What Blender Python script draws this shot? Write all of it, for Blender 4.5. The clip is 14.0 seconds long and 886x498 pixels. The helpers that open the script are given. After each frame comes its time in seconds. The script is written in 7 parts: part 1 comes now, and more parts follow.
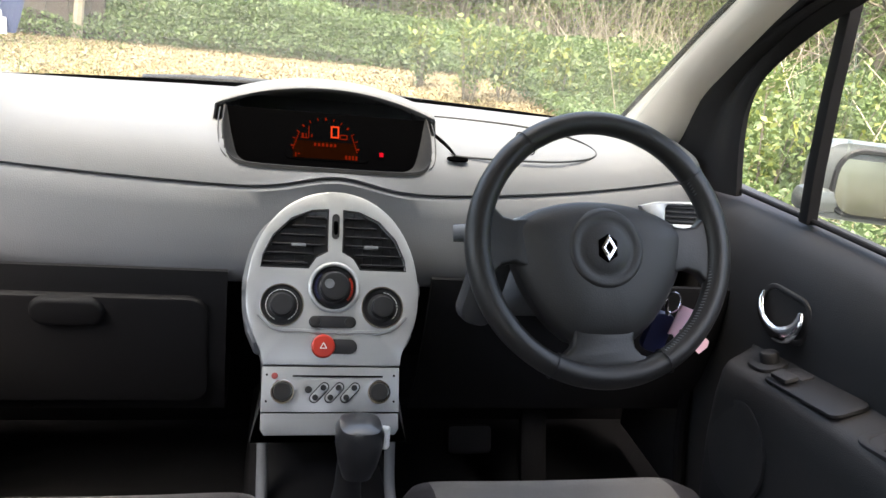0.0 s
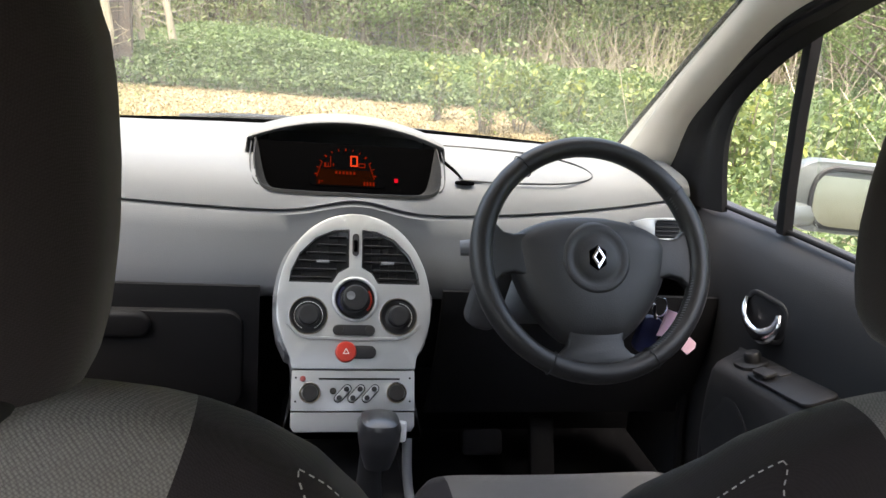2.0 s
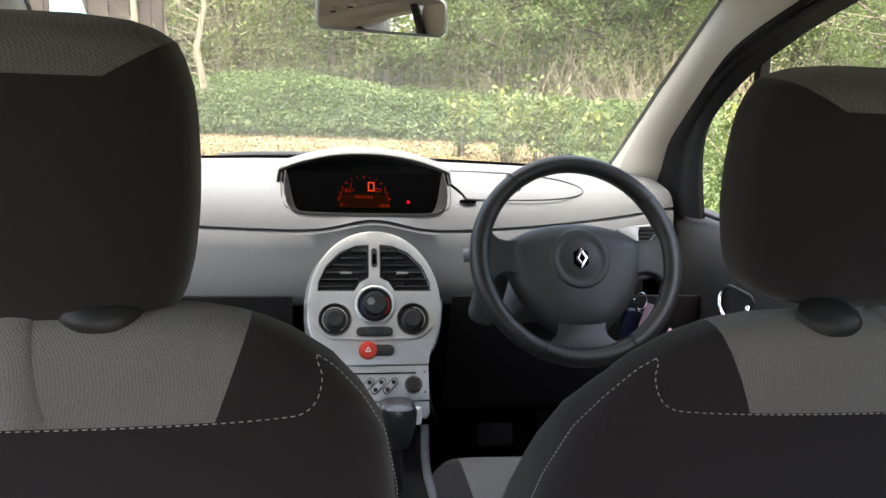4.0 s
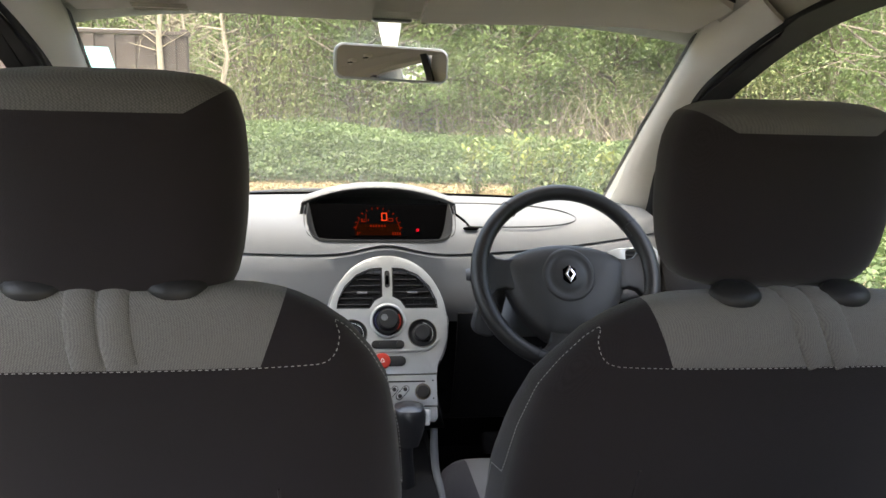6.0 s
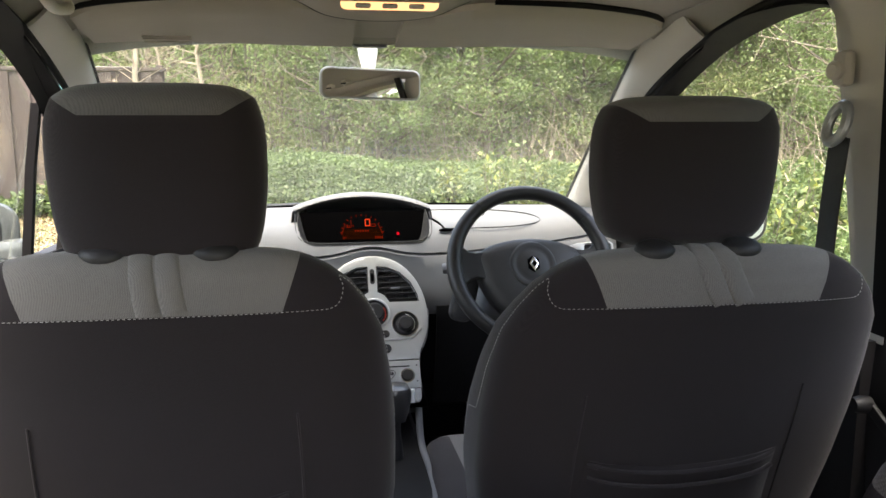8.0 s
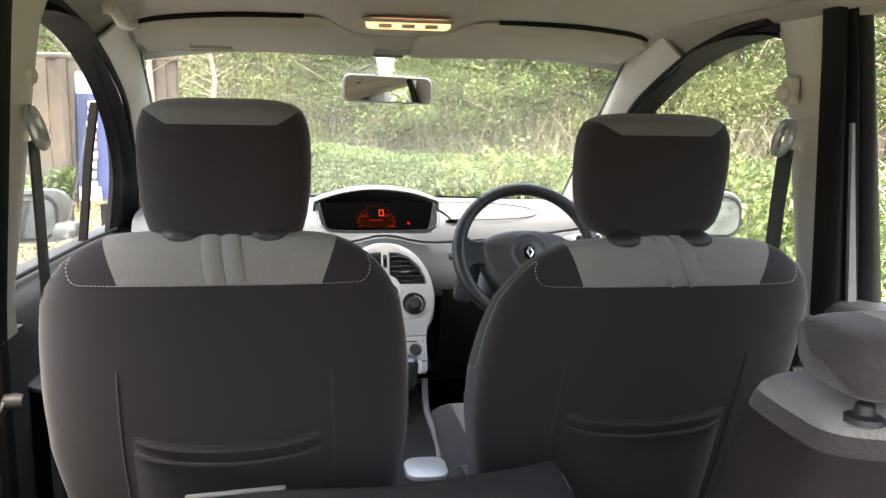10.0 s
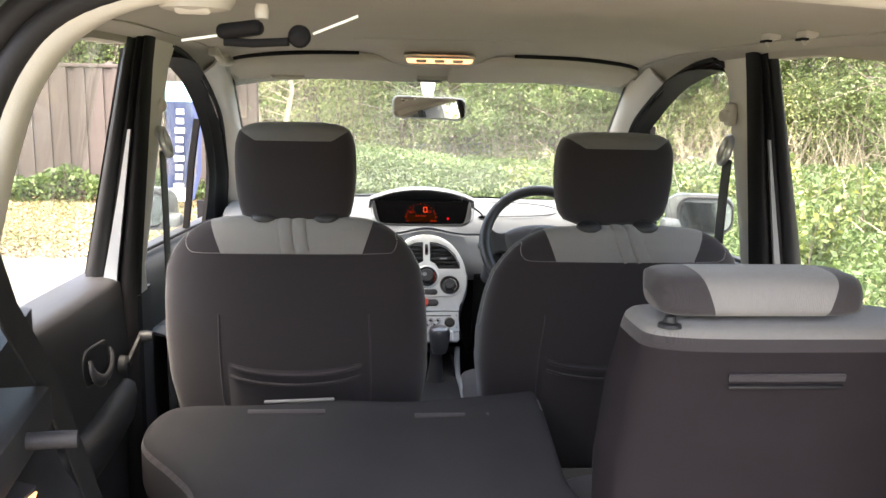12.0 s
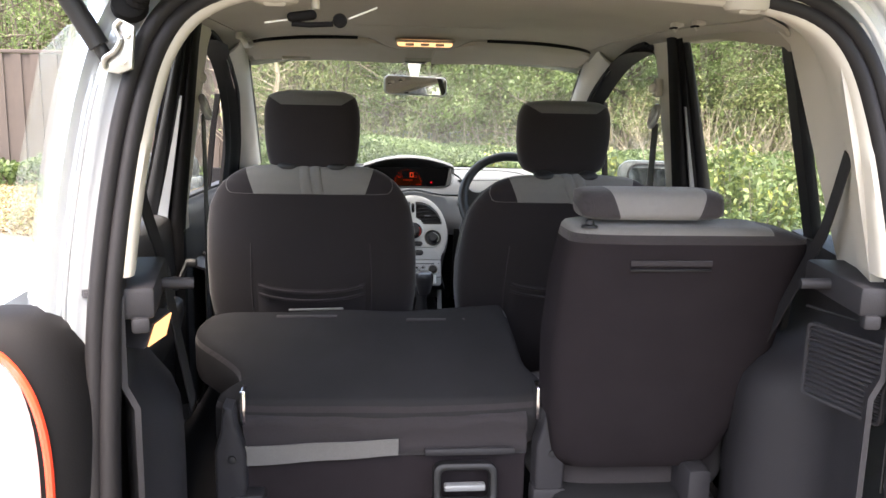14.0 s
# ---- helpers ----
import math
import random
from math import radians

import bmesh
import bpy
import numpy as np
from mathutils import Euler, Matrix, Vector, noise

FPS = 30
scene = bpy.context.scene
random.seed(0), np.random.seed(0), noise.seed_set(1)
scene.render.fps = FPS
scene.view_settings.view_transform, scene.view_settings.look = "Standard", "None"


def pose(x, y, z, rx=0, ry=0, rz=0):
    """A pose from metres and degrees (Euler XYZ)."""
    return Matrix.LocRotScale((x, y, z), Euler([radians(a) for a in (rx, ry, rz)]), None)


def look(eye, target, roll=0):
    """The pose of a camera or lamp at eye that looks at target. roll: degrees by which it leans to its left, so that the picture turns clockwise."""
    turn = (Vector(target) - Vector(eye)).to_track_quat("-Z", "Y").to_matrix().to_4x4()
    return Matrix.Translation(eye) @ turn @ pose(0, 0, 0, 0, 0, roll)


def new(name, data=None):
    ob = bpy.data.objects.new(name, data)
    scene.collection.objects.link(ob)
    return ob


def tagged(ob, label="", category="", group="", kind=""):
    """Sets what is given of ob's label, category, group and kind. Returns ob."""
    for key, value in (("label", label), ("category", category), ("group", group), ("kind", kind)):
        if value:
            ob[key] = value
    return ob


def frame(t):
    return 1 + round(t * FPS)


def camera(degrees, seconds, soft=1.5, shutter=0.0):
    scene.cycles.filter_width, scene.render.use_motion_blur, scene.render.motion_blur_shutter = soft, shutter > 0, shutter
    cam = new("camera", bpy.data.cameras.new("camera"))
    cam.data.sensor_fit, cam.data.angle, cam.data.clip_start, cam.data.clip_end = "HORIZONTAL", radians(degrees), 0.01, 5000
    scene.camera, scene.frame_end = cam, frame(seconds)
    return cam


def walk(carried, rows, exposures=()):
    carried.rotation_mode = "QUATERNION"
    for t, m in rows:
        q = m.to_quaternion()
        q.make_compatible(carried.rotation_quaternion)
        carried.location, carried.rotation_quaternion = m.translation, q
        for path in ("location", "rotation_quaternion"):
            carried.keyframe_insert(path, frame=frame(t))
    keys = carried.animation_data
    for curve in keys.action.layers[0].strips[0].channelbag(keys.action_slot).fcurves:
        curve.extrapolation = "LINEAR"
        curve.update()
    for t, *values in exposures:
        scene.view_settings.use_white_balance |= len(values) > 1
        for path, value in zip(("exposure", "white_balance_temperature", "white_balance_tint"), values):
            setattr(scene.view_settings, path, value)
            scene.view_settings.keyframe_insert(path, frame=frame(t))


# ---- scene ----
cam = camera(56.8, 14.0)
PATH = [
    (0, (-0.115, -1.090, 1.287), (0.332, 0.736, 0.635), 7.2),
    (0.5, (-0.112, -1.122, 1.287), (0.319, 0.715, 0.654), 6.7),
    (1, (-0.119, -1.151, 1.289), (0.311, 0.691, 0.669), 6.3),
    (1.5, (-0.122, -1.186, 1.297), (0.291, 0.663, 0.687), 5.9),
    (2, (-0.124, -1.225, 1.304), (0.269, 0.638, 0.722), 5.6),
    (2.5, (-0.134, -1.265, 1.296), (0.223, 0.619, 0.754), 4.4),
    (3, (-0.115, -1.312, 1.310), (0.235, 0.574, 0.773), 3.9),
    (5.5, (-0.119, -1.586, 1.318), (0.146, 0.352, 0.899), 1.4),
    (6, (-0.116, -1.617, 1.316), (0.154, 0.324, 0.916), 1.7),
    (6.5, (-0.127, -1.657, 1.305), (0.155, 0.288, 0.933), 0.9),
    (7, (-0.13, -1.715, 1.304), (0.16, 0.234, 0.962), 0.3),
    (7.5, (-0.133, -1.772, 1.289), (0.184, 0.173, 0.946), 0.3),
    (8, (-0.146, -1.824, 1.29), (0.179, 0.121, 0.957), 0.0),
    (10.5, (-0.19, -2.134, 1.344), (0.106, -0.188, 0.99), 1.8),
    (11, (-0.18, -2.255, 1.366), (0.034, -0.294, 1.038), 1.5),
    (11.5, (-0.157, -2.382, 1.365), (0.01, -0.419, 1.022), 1.6),
    (12, (-0.134, -2.479, 1.355), (0.01, -0.514, 1.01), 1.1),
    (12.5, (-0.132, -2.548, 1.349), (0.009, -0.583, 1.003), 0.6),
    (13, (-0.167, -2.657, 1.343), (-0.022, -0.688, 1.025), 1.1),
    (13.5, (-0.189, -2.798, 1.333), (-0.038, -0.827, 1.026), 1.6),
    (14, (-0.175, -2.919, 1.311), (0.015, -0.962, 0.946), 1.3),
]
EXPOSURES = [(0.0, 3.25, 6850, 12), (3.0, 3.2, 6850, 12), (6.5, 3.2, 6900, 12), (8.0, 3.2, 6900, 12), (10.5, 3.78, 6950, 12), (12.5, 3.78, 6850, 13), (13.5, 3.56, 6750, 13), (14.0, 3.28, 6700, 13)]
walk(cam, [(t, look(e, g, r)) for t, e, g, r in PATH], EXPOSURES)

# ---- world, sun, exposure ----
world = bpy.data.worlds.new("sky")
scene.world = world
world.use_nodes = True
wn = world.node_tree
sky = wn.nodes.new("ShaderNodeTexSky")
sky.sky_type = 'NISHITA'
sky.sun_disc = False
sky.sun_elevation, sky.sun_rotation = radians(70), radians(205)
sky.air_density, sky.dust_density, sky.ozone_density = 1.0, 6.0, 0.6
wn.nodes["Background"].inputs["Strength"].default_value = 0.185
wn.links.new(sky.outputs["Color"], wn.nodes["Background"].inputs["Color"])
sun_data = bpy.data.lights.new("sun", "SUN")
sun_data.energy, sun_data.angle, sun_data.color = 0.8, radians(60), (1.0, 0.97, 0.92)
sun = new("sun", sun_data)
sun.matrix_world = look((-1.6, -3.4, 9.5), (0, 0, 0))


# ---- materials ----
def mat(name, base, rough=0.5, metal=0.0, grain=(400, 0.1), mottle=(6, 0.15), coat=0.0, spec=0.5):
    """A surface with fine grain relief and slow mottling, at real size."""
    m = bpy.data.materials.new(name)
    m.use_nodes = True
    nt = m.node_tree
    b = nt.nodes["Principled BSDF"]
    tc = nt.nodes.new("ShaderNodeTexCoord")
    n1 = nt.nodes.new("ShaderNodeTexNoise")
    n1.inputs["Scale"].default_value, n1.inputs["Detail"].default_value = mottle[0], 5
    n2 = nt.nodes.new("ShaderNodeTexNoise")
    n2.inputs["Scale"].default_value, n2.inputs["Detail"].default_value = grain[0], 2
    for n in (n1, n2):
        nt.links.new(tc.outputs["Object"], n.inputs["Vector"])
    mix = nt.nodes.new("ShaderNodeMix")
    mix.data_type = 'RGBA'
    lo = tuple(c * (1 - mottle[1]) for c in base)
    hi = tuple(min(1, c * (1 + mottle[1])) for c in base)
    mix.inputs["A"].default_value, mix.inputs["B"].default_value = (*lo, 1), (*hi, 1)
    nt.links.new(n1.outputs["Fac"], mix.inputs["Factor"])
    nt.links.new(mix.outputs["Result"], b.inputs["Base Color"])
    rr = nt.nodes.new("ShaderNodeMapRange")
    rr.inputs["To Min"].default_value, rr.inputs["To Max"].default_value = max(0.02, rough - 0.08), min(1, rough + 0.08)
    nt.links.new(n1.outputs["Fac"], rr.inputs["Value"])
    nt.links.new(rr.outputs["Result"], b.inputs["Roughness"])
    bp = nt.nodes.new("ShaderNodeBump")
    bp.inputs["Strength"].default_value, bp.inputs["Distance"].default_value = grain[1], 0.001
    nt.links.new(n2.outputs["Fac"], bp.inputs["Height"])
    nt.links.new(bp.outputs["Normal"], b.inputs["Normal"])
    b.inputs["Metallic"].default_value = metal
    b.inputs["Coat Weight"].default_value = coat
    b.inputs["Specular IOR Level"].default_value = spec
    return m


def weave(name, base, dark, scale=420, strength=0.5):
    """Woven upholstery: crossing threads in colour and relief."""
    m = mat(name, base, 0.9, grain=(900, 0.15), mottle=(9, 0.15), spec=0.15)
    nt = m.node_tree
    b = nt.nodes["Principled BSDF"]
    tc = next(n for n in nt.nodes if n.type == 'TEX_COORD')
    mp = nt.nodes.new("ShaderNodeMapping")
    mp.inputs["Rotation"].default_value = (radians(40), radians(38), radians(45))
    nt.links.new(tc.outputs["Object"], mp.inputs["Vector"])
    ch = nt.nodes.new("ShaderNodeTexVoronoi")
    ch.inputs["Scale"].default_value, ch.inputs["Randomness"].default_value = scale, 0.25
    nt.links.new(mp.outputs["Vector"], ch.inputs["Vector"])
    old = b.inputs["Base Color"].links[0].from_socket
    mx = nt.nodes.new("ShaderNodeMix")
    mx.data_type = 'RGBA'
    mx.inputs["B"].default_value = (*dark, 1)
    rng = nt.nodes.new("ShaderNodeMapRange")
    rng.inputs["From Min"].default_value, rng.inputs["From Max"].default_value = 0.25, 0.75
    nt.links.new(ch.outputs["Distance"], rng.inputs["Value"])
    nt.links.new(rng.outputs["Result"], mx.inputs["Factor"])
    nt.links.new(old, mx.inputs["A"])
    nt.links.new(mx.outputs["Result"], b.inputs["Base Color"])
    bp = next(n for n in nt.nodes if n.type == 'BUMP')
    nt.links.new(ch.outputs["Distance"], bp.inputs["Height"])
    bp.inputs["Strength"].default_value = strength
    bp.invert = True
    b.inputs["Sheen Weight"].default_value = 0.15
    return m


def glass(name, tint=(1, 1, 1), veil=0.03):
    """A thin pane: clear, with a weak mirror on its face."""
    m = bpy.data.materials.new(name)
    m.use_nodes = True
    nt = m.node_tree
    nt.nodes.remove(nt.nodes["Principled BSDF"])
    tr, gl, mx, lw, pw, rg = (nt.nodes.new("ShaderNode" + q) for q in ("BsdfTransparent", "BsdfGlossy", "MixShader", "LayerWeight", "Math", "MapRange"))
    tr.inputs["Color"].default_value = (*tint, 1)
    gl.inputs["Roughness"].default_value = 0.02
    pw.operation = 'POWER'
    pw.inputs[1].default_value = 5.0
    rg.inputs["To Min"].default_value, rg.inputs["To Max"].default_value = 0.012, 0.5
    nt.links.new(lw.outputs["Facing"], pw.inputs[0])
    nt.links.new(pw.outputs[0], rg.inputs["Value"])
    nt.links.new(rg.outputs["Result"], mx.inputs[0])
    nt.links.new(tr.outputs[0], mx.inputs[1])
    nt.links.new(gl.outputs[0], mx.inputs[2])
    # a thin film of dust, raised to put haze and glare into the glass
    df, md = nt.nodes.new("ShaderNodeBsdfDiffuse"), nt.nodes.new("ShaderNodeMixShader")
    nz, ng = nt.nodes.new("ShaderNodeTexNoise"), nt.nodes.new("ShaderNodeMapRange")
    nz.inputs["Scale"].default_value, nz.inputs["Detail"].default_value = 7, 6
    ng.inputs["To Min"].default_value, ng.inputs["To Max"].default_value = veil * 0.6, veil * 1.4
    df.inputs["Color"].default_value = (0.8, 0.8, 0.76, 1)
    nt.links.new(nz.outputs["Fac"], ng.inputs["Value"])
    nt.links.new(ng.outputs["Result"], md.inputs[0])
    nt.links.new(mx.outputs[0], md.inputs[1])
    nt.links.new(df.outputs[0], md.inputs[2])
    nt.links.new(md.outputs[0], nt.nodes["Material Output"].inputs["Surface"])
    return m


def glow(name, color, strength):
    m = bpy.data.materials.new(name)
    m.use_nodes = True
    b = m.node_tree.nodes["Principled BSDF"]
    b.inputs["Base Color"].default_value = (*(0.004 * c for c in color), 1)
    b.inputs["Specular IOR Level"].default_value = 0.0
    b.inputs["Roughness"].default_value = 1.0
    b.inputs["Emission Color"].default_value, b.inputs["Emission Strength"].default_value = (*color, 1), strength
    return m


def leafy(name, stops, trans=0.35, rough=0.55):
    """Leaves: colour by leaf, part of the light passing through."""
    m = bpy.data.materials.new(name)
    m.use_nodes = True
    nt = m.node_tree
    b = nt.nodes["Principled BSDF"]
    geo = nt.nodes.new("ShaderNodeNewGeometry")
    ramp = nt.nodes.new("ShaderNodeValToRGB")
    for i, (p, c) in enumerate(stops):
        e = ramp.color_ramp.elements[i] if i < 2 else ramp.color_ramp.elements.new(p)
        e.position, e.color = p, (*c, 1)
    nt.links.new(geo.outputs["Random Per Island"], ramp.inputs["Fac"])
    nt.links.new(ramp.outputs["Color"], b.inputs["Base Color"])
    b.inputs["Roughness"].default_value = rough
    tl = nt.nodes.new("ShaderNodeBsdfTranslucent")
    nt.links.new(ramp.outputs["Color"], tl.inputs["Color"])
    mx = nt.nodes.new("ShaderNodeMixShader")
    mx.inputs[0].default_value = trans
    nt.links.new(b.outputs[0], mx.inputs[1])
    nt.links.new(tl.outputs[0], mx.inputs[2])
    nt.links.new(mx.outputs[0], nt.nodes["Material Output"].inputs["Surface"])
    return m


DASH = mat("dash_soft_plastic", (0.139, 0.144, 0.151), 0.7, grain=(700, 0.35), mottle=(5, 0.06), spec=0.1)
# dash plastic again, darkened to hold the shade inside the display recess
DASH_SHADED = mat("shaded_dash_plastic", (0.017, 0.017, 0.0175), 0.65, grain=(700, 0.35), mottle=(6, 0.1), spec=0.2)
DASH_LOW = mat("lower_dash_plastic", (0.0115, 0.0115, 0.0122), 0.6, grain=(700, 0.35), mottle=(6, 0.1), spec=0.12)
BLACK = mat("black_plastic", (0.014, 0.014, 0.015), 0.5, grain=(600, 0.2), mottle=(20, 0.2), spec=0.35)
GLOSSBLACK = mat("deep_black", (0.0008, 0.0008, 0.0009), 0.7, spec=0.0, grain=(50, 0.0), mottle=(20, 0.1))
RUBBER = mat("rubber_seal", (0.007, 0.0066, 0.007), 0.7, grain=(300, 0.2), mottle=(14, 0.3), spec=0.12)
SEAL = mat("weathered_rubber_seal", (0.0135, 0.0122, 0.013), 0.6, grain=(250, 0.3), mottle=(9, 0.35), spec=0.25)
DOOR = mat("door_plastic", (0.022, 0.0215, 0.0225), 0.55, grain=(650, 0.4), mottle=(6, 0.1), spec=0.3)
TRIM = mat("boot_trim_plastic", (0.024, 0.0228, 0.0255), 0.6, grain=(500, 0.45), mottle=(7, 0.12), spec=0.3)
BEIGE = mat("pale_trim_plastic", (0.47, 0.44, 0.385), 0.55, grain=(500, 0.2), mottle=(4, 0.06))
LINING = mat("headlining_felt", (0.37, 0.345, 0.295), 0.95, grain=(900, 0.5), mottle=(8, 0.06), spec=0.1)
SILVER = mat("silver_painted_plastic", (0.38, 0.392, 0.392), 0.33, 0.4, grain=(900, 0.05), mottle=(12, 0.05))
SILVERGREY = mat("grey_painted_plastic", (0.24, 0.245, 0.25), 0.4, 0.2, grain=(900, 0.05), mottle=(12, 0.05))
GLOSSKNOB = mat("polished_black_leather", (0.02, 0.02, 0.021), 0.28, grain=(500, 0.25), mottle=(10, 0.2), coat=0.3)
CHROME = mat("satin_chrome", (0.8, 0.8, 0.82), 0.16, 1.0, grain=(100, 0.0), mottle=(15, 0.05))
LEATHER = mat("wheel_leather", (0.0165, 0.0155, 0.0148), 0.42, grain=(450, 0.2), mottle=(12, 0.25), spec=0.4)
PAD = mat("airbag_pad_plastic", (0.022, 0.0208, 0.0200), 0.5, grain=(700, 0.35), mottle=(8, 0.1))
CLOTH = weave("black_seat_cloth", (0.0200, 0.0165, 0.0184), (0.0125, 0.0105, 0.0115), 1100, 0.22)
GREYCLOTH = weave("grey_woven_cloth", (0.170, 0.163, 0.155), (0.094, 0.091, 0.087), 760, 0.45)
PALECLOTH = weave("pale_grey_woven_cloth", (0.205, 0.197, 0.187), (0.114, 0.110, 0.105), 760, 0.45)
DARKGREY = weave("dark_grey_cloth", (0.038, 0.033, 0.035), (0.023, 0.020, 0.021), 600, 0.5)
MIDGREY = weave("mid_grey_cloth", (0.115, 0.112, 0.108), (0.068, 0.067, 0.065), 560, 0.5)
NOTICE = mat("faded_notice_print", (0.27, 0.25, 0.215), 0.9)
CARPET = mat("seatback_carpet", (0.0205, 0.0170, 0.0188), 1.0, grain=(1200, 0.9), mottle=(10, 0.2), spec=0.05)
BENCHCARPET = mat("bench_carpet", (0.027, 0.0258, 0.0268), 1.0, grain=(1200, 0.9), mottle=(7, 0.25), spec=0.05)
FLOORMAT = mat("floor_carpet", (0.015, 0.015, 0.016), 1.0, grain=(900, 0.9), mottle=(10, 0.25), spec=0.05)
STITCH = mat("pale_thread", (0.34, 0.335, 0.32), 0.8)
BELT = mat("belt_webbing", (0.010, 0.0095, 0.011), 0.6, grain=(1200, 0.6), mottle=(30, 0.2))
BRIGHT = mat("bare_zinc_metal", (0.42, 0.41, 0.39), 0.32, 0.8, grain=(200, 0.1), mottle=(40, 0.2))
PAINT = mat("silver_car_paint", (0.62, 0.65, 0.67), 0.22, 0.5, grain=(100, 0.0), mottle=(3, 0.03), coat=1.0)
RED = mat("red_plastic", (0.42, 0.03, 0.016), 0.35, mottle=(30, 0.05))
PINK = mat("pink_card_tag", (0.88, 0.56, 0.63), 0.6, mottle=(40, 0.06))
BLUE = mat("dark_blue_fob", (0.02, 0.025, 0.08), 0.4)
WHITE = mat("white_plastic", (0.8, 0.8, 0.78), 0.45, mottle=(20, 0.04))
# silver mirror paint with its shade put into a darker base colour
WINGSHADE = mat("shaded_mirror_paint", (0.105, 0.115, 0.115), 0.35, 0.3, grain=(900, 0.05), mottle=(12, 0.05))
TINTMIRROR = mat("tinted_mirror_glass", (0.22, 0.235, 0.22), 0.03, 1.0, grain=(10, 0.0), mottle=(1, 0.0))
MIRROR = mat("mirror_glass", (0.9, 0.9, 0.9), 0.09, 1.0, grain=(10, 0.0), mottle=(1, 0.0))
MIRROR.node_tree.nodes["Principled BSDF"].inputs["Roughness"].links and MIRROR.node_tree.links.remove(MIRROR.node_tree.nodes["Principled BSDF"].inputs["Roughness"].links[0])
MIRROR.node_tree.nodes["Principled BSDF"].inputs["Roughness"].default_value = 0.01
PANE = glass("window_glass", (0.93, 0.95, 0.93), 0.03)
SCREENPANE = glass("windscreen_glass", (0.93, 0.95, 0.92), 0.09)
REDLENS = mat("red_lens", (0.85, 0.07, 0.03), 0.12, mottle=(8, 0.1), coat=1.0)
CLEARLENS = mat("clear_lamp_reflector", (0.85, 0.84, 0.82), 0.15, 0.3, grain=(60, 0.3), mottle=(10, 0.05), coat=1.0)
DISPLAY = glow("orange_display", (1.0, 0.075, 0.02), 0.10)
BACKLIGHT = glow("display_backlight", (1.0, 0.22, 0.06), 0.00007)
DISPLAY_DIM = glow("orange_display_dim", (1.0, 0.06, 0.015), 0.02)
WARNING = glow("red_warning", (1.0, 0.01, 0.03), 0.09)
LAMPGLOW = glow("warm_lamp_diffuser", (1.0, 0.47, 0.20), 0.26)


# ---- building helpers ----
def thing(name, label, category, group="", kind=""):
    return tagged(new(name), label, category, group, kind)


def finish(bm, name, material, parent=None, label="", sharp=38):
    """Link a bmesh as one mesh object."""
    me = bpy.data.meshes.new(name)
    bmesh.ops.recalc_face_normals(bm, faces=bm.faces)
    bm.to_mesh(me)
    bm.free()
    me.shade_smooth()
    me.set_sharp_from_angle(angle=radians(sharp))
    for m in material if isinstance(material, (list, tuple)) else (material,):
        me.materials.append(m)
    ob = new(name, me)
    ob.parent = parent
    if label:
        ob["label"] = label
    return ob


def part(name, bm, material, parent, label="", sharp=38):
    return finish(bm, name, material, parent, label, sharp)


def sheet(rows, close_u=False, close_v=False, caps=False, thick=0.0):
    """A bmesh skin through rows of points."""
    bm = bmesh.new()
    vs = [[bm.verts.new(p) for p in r] for r in rows]
    nu, nv = len(vs), len(vs[0])
    for i in range(nu if close_u else nu - 1):
        for j in range(nv if close_v else nv - 1):
            q = [vs[i][j], vs[i][(j + 1) % nv], vs[(i + 1) % nu][(j + 1) % nv], vs[(i + 1) % nu][j]]
            bm.faces.new(q)
    if caps and close_v:
        bm.faces.new(list(reversed(vs[0])))
        bm.faces.new(vs[-1])
    if thick:
        bmesh.ops.recalc_face_normals(bm, faces=bm.faces)
        bmesh.ops.solidify(bm, geom=bm.faces[:], thickness=thick)
    return bm


def rbox(sx, sy, sz, bevel=0.004, m=None, seg=2):
    bm = bmesh.new()
    bmesh.ops.create_cube(bm, size=1, matrix=Matrix.Diagonal((sx, sy, sz, 1)))
    if bevel:
        bmesh.ops.bevel(bm, geom=bm.edges[:], offset=min(bevel, 0.49 * min(sx, sy, sz)), segments=seg, affect='EDGES', profile=0.5)
    if m is not None:
        bm.transform(m)
    return bm


def prism(outline, depth, m, bevel=0.0, seg=2):
    """An outline in the local x, y plane, raised along local z; its raised rim rounded."""
    bm = bmesh.new()
    f = bm.faces.new([bm.verts.new((x, y, 0)) for x, y in outline])
    r = bmesh.ops.extrude_face_region(bm, geom=[f])
    top = [v for v in r["geom"] if isinstance(v, bmesh.types.BMVert)]
    for v in top:
        v.co.z = depth
    if bevel:
        tops = set(top)
        edges = [e for e in bm.edges if e.verts[0] in tops and e.verts[1] in tops]
        bmesh.ops.bevel(bm, geom=edges, offset=bevel, segments=seg, affect='EDGES', profile=0.5)
    bm.transform(m)
    return bm


def frame_of(origin, up, out):
    """Local x to the right, y along up, z along out."""
    z = Vector(out).normalized()
    y = (Vector(up) - Vector(up).dot(z) * z).normalized()
    x = y.cross(z)
    return Matrix((( x.x, y.x, z.x, origin[0]), (x.y, y.y, z.y, origin[1]), (x.z, y.z, z.z, origin[2]), (0, 0, 0, 1)))


def revolve(profile, n=32, m=None, caps=True):
    rows = [[(r * math.cos(2 * math.pi * k / n), r * math.sin(2 * math.pi * k / n), z) for k in range(n)] for r, z in profile]
    bm = sheet(rows, close_v=True, caps=caps)
    if m is not None:
        bm.transform(m)
    return bm


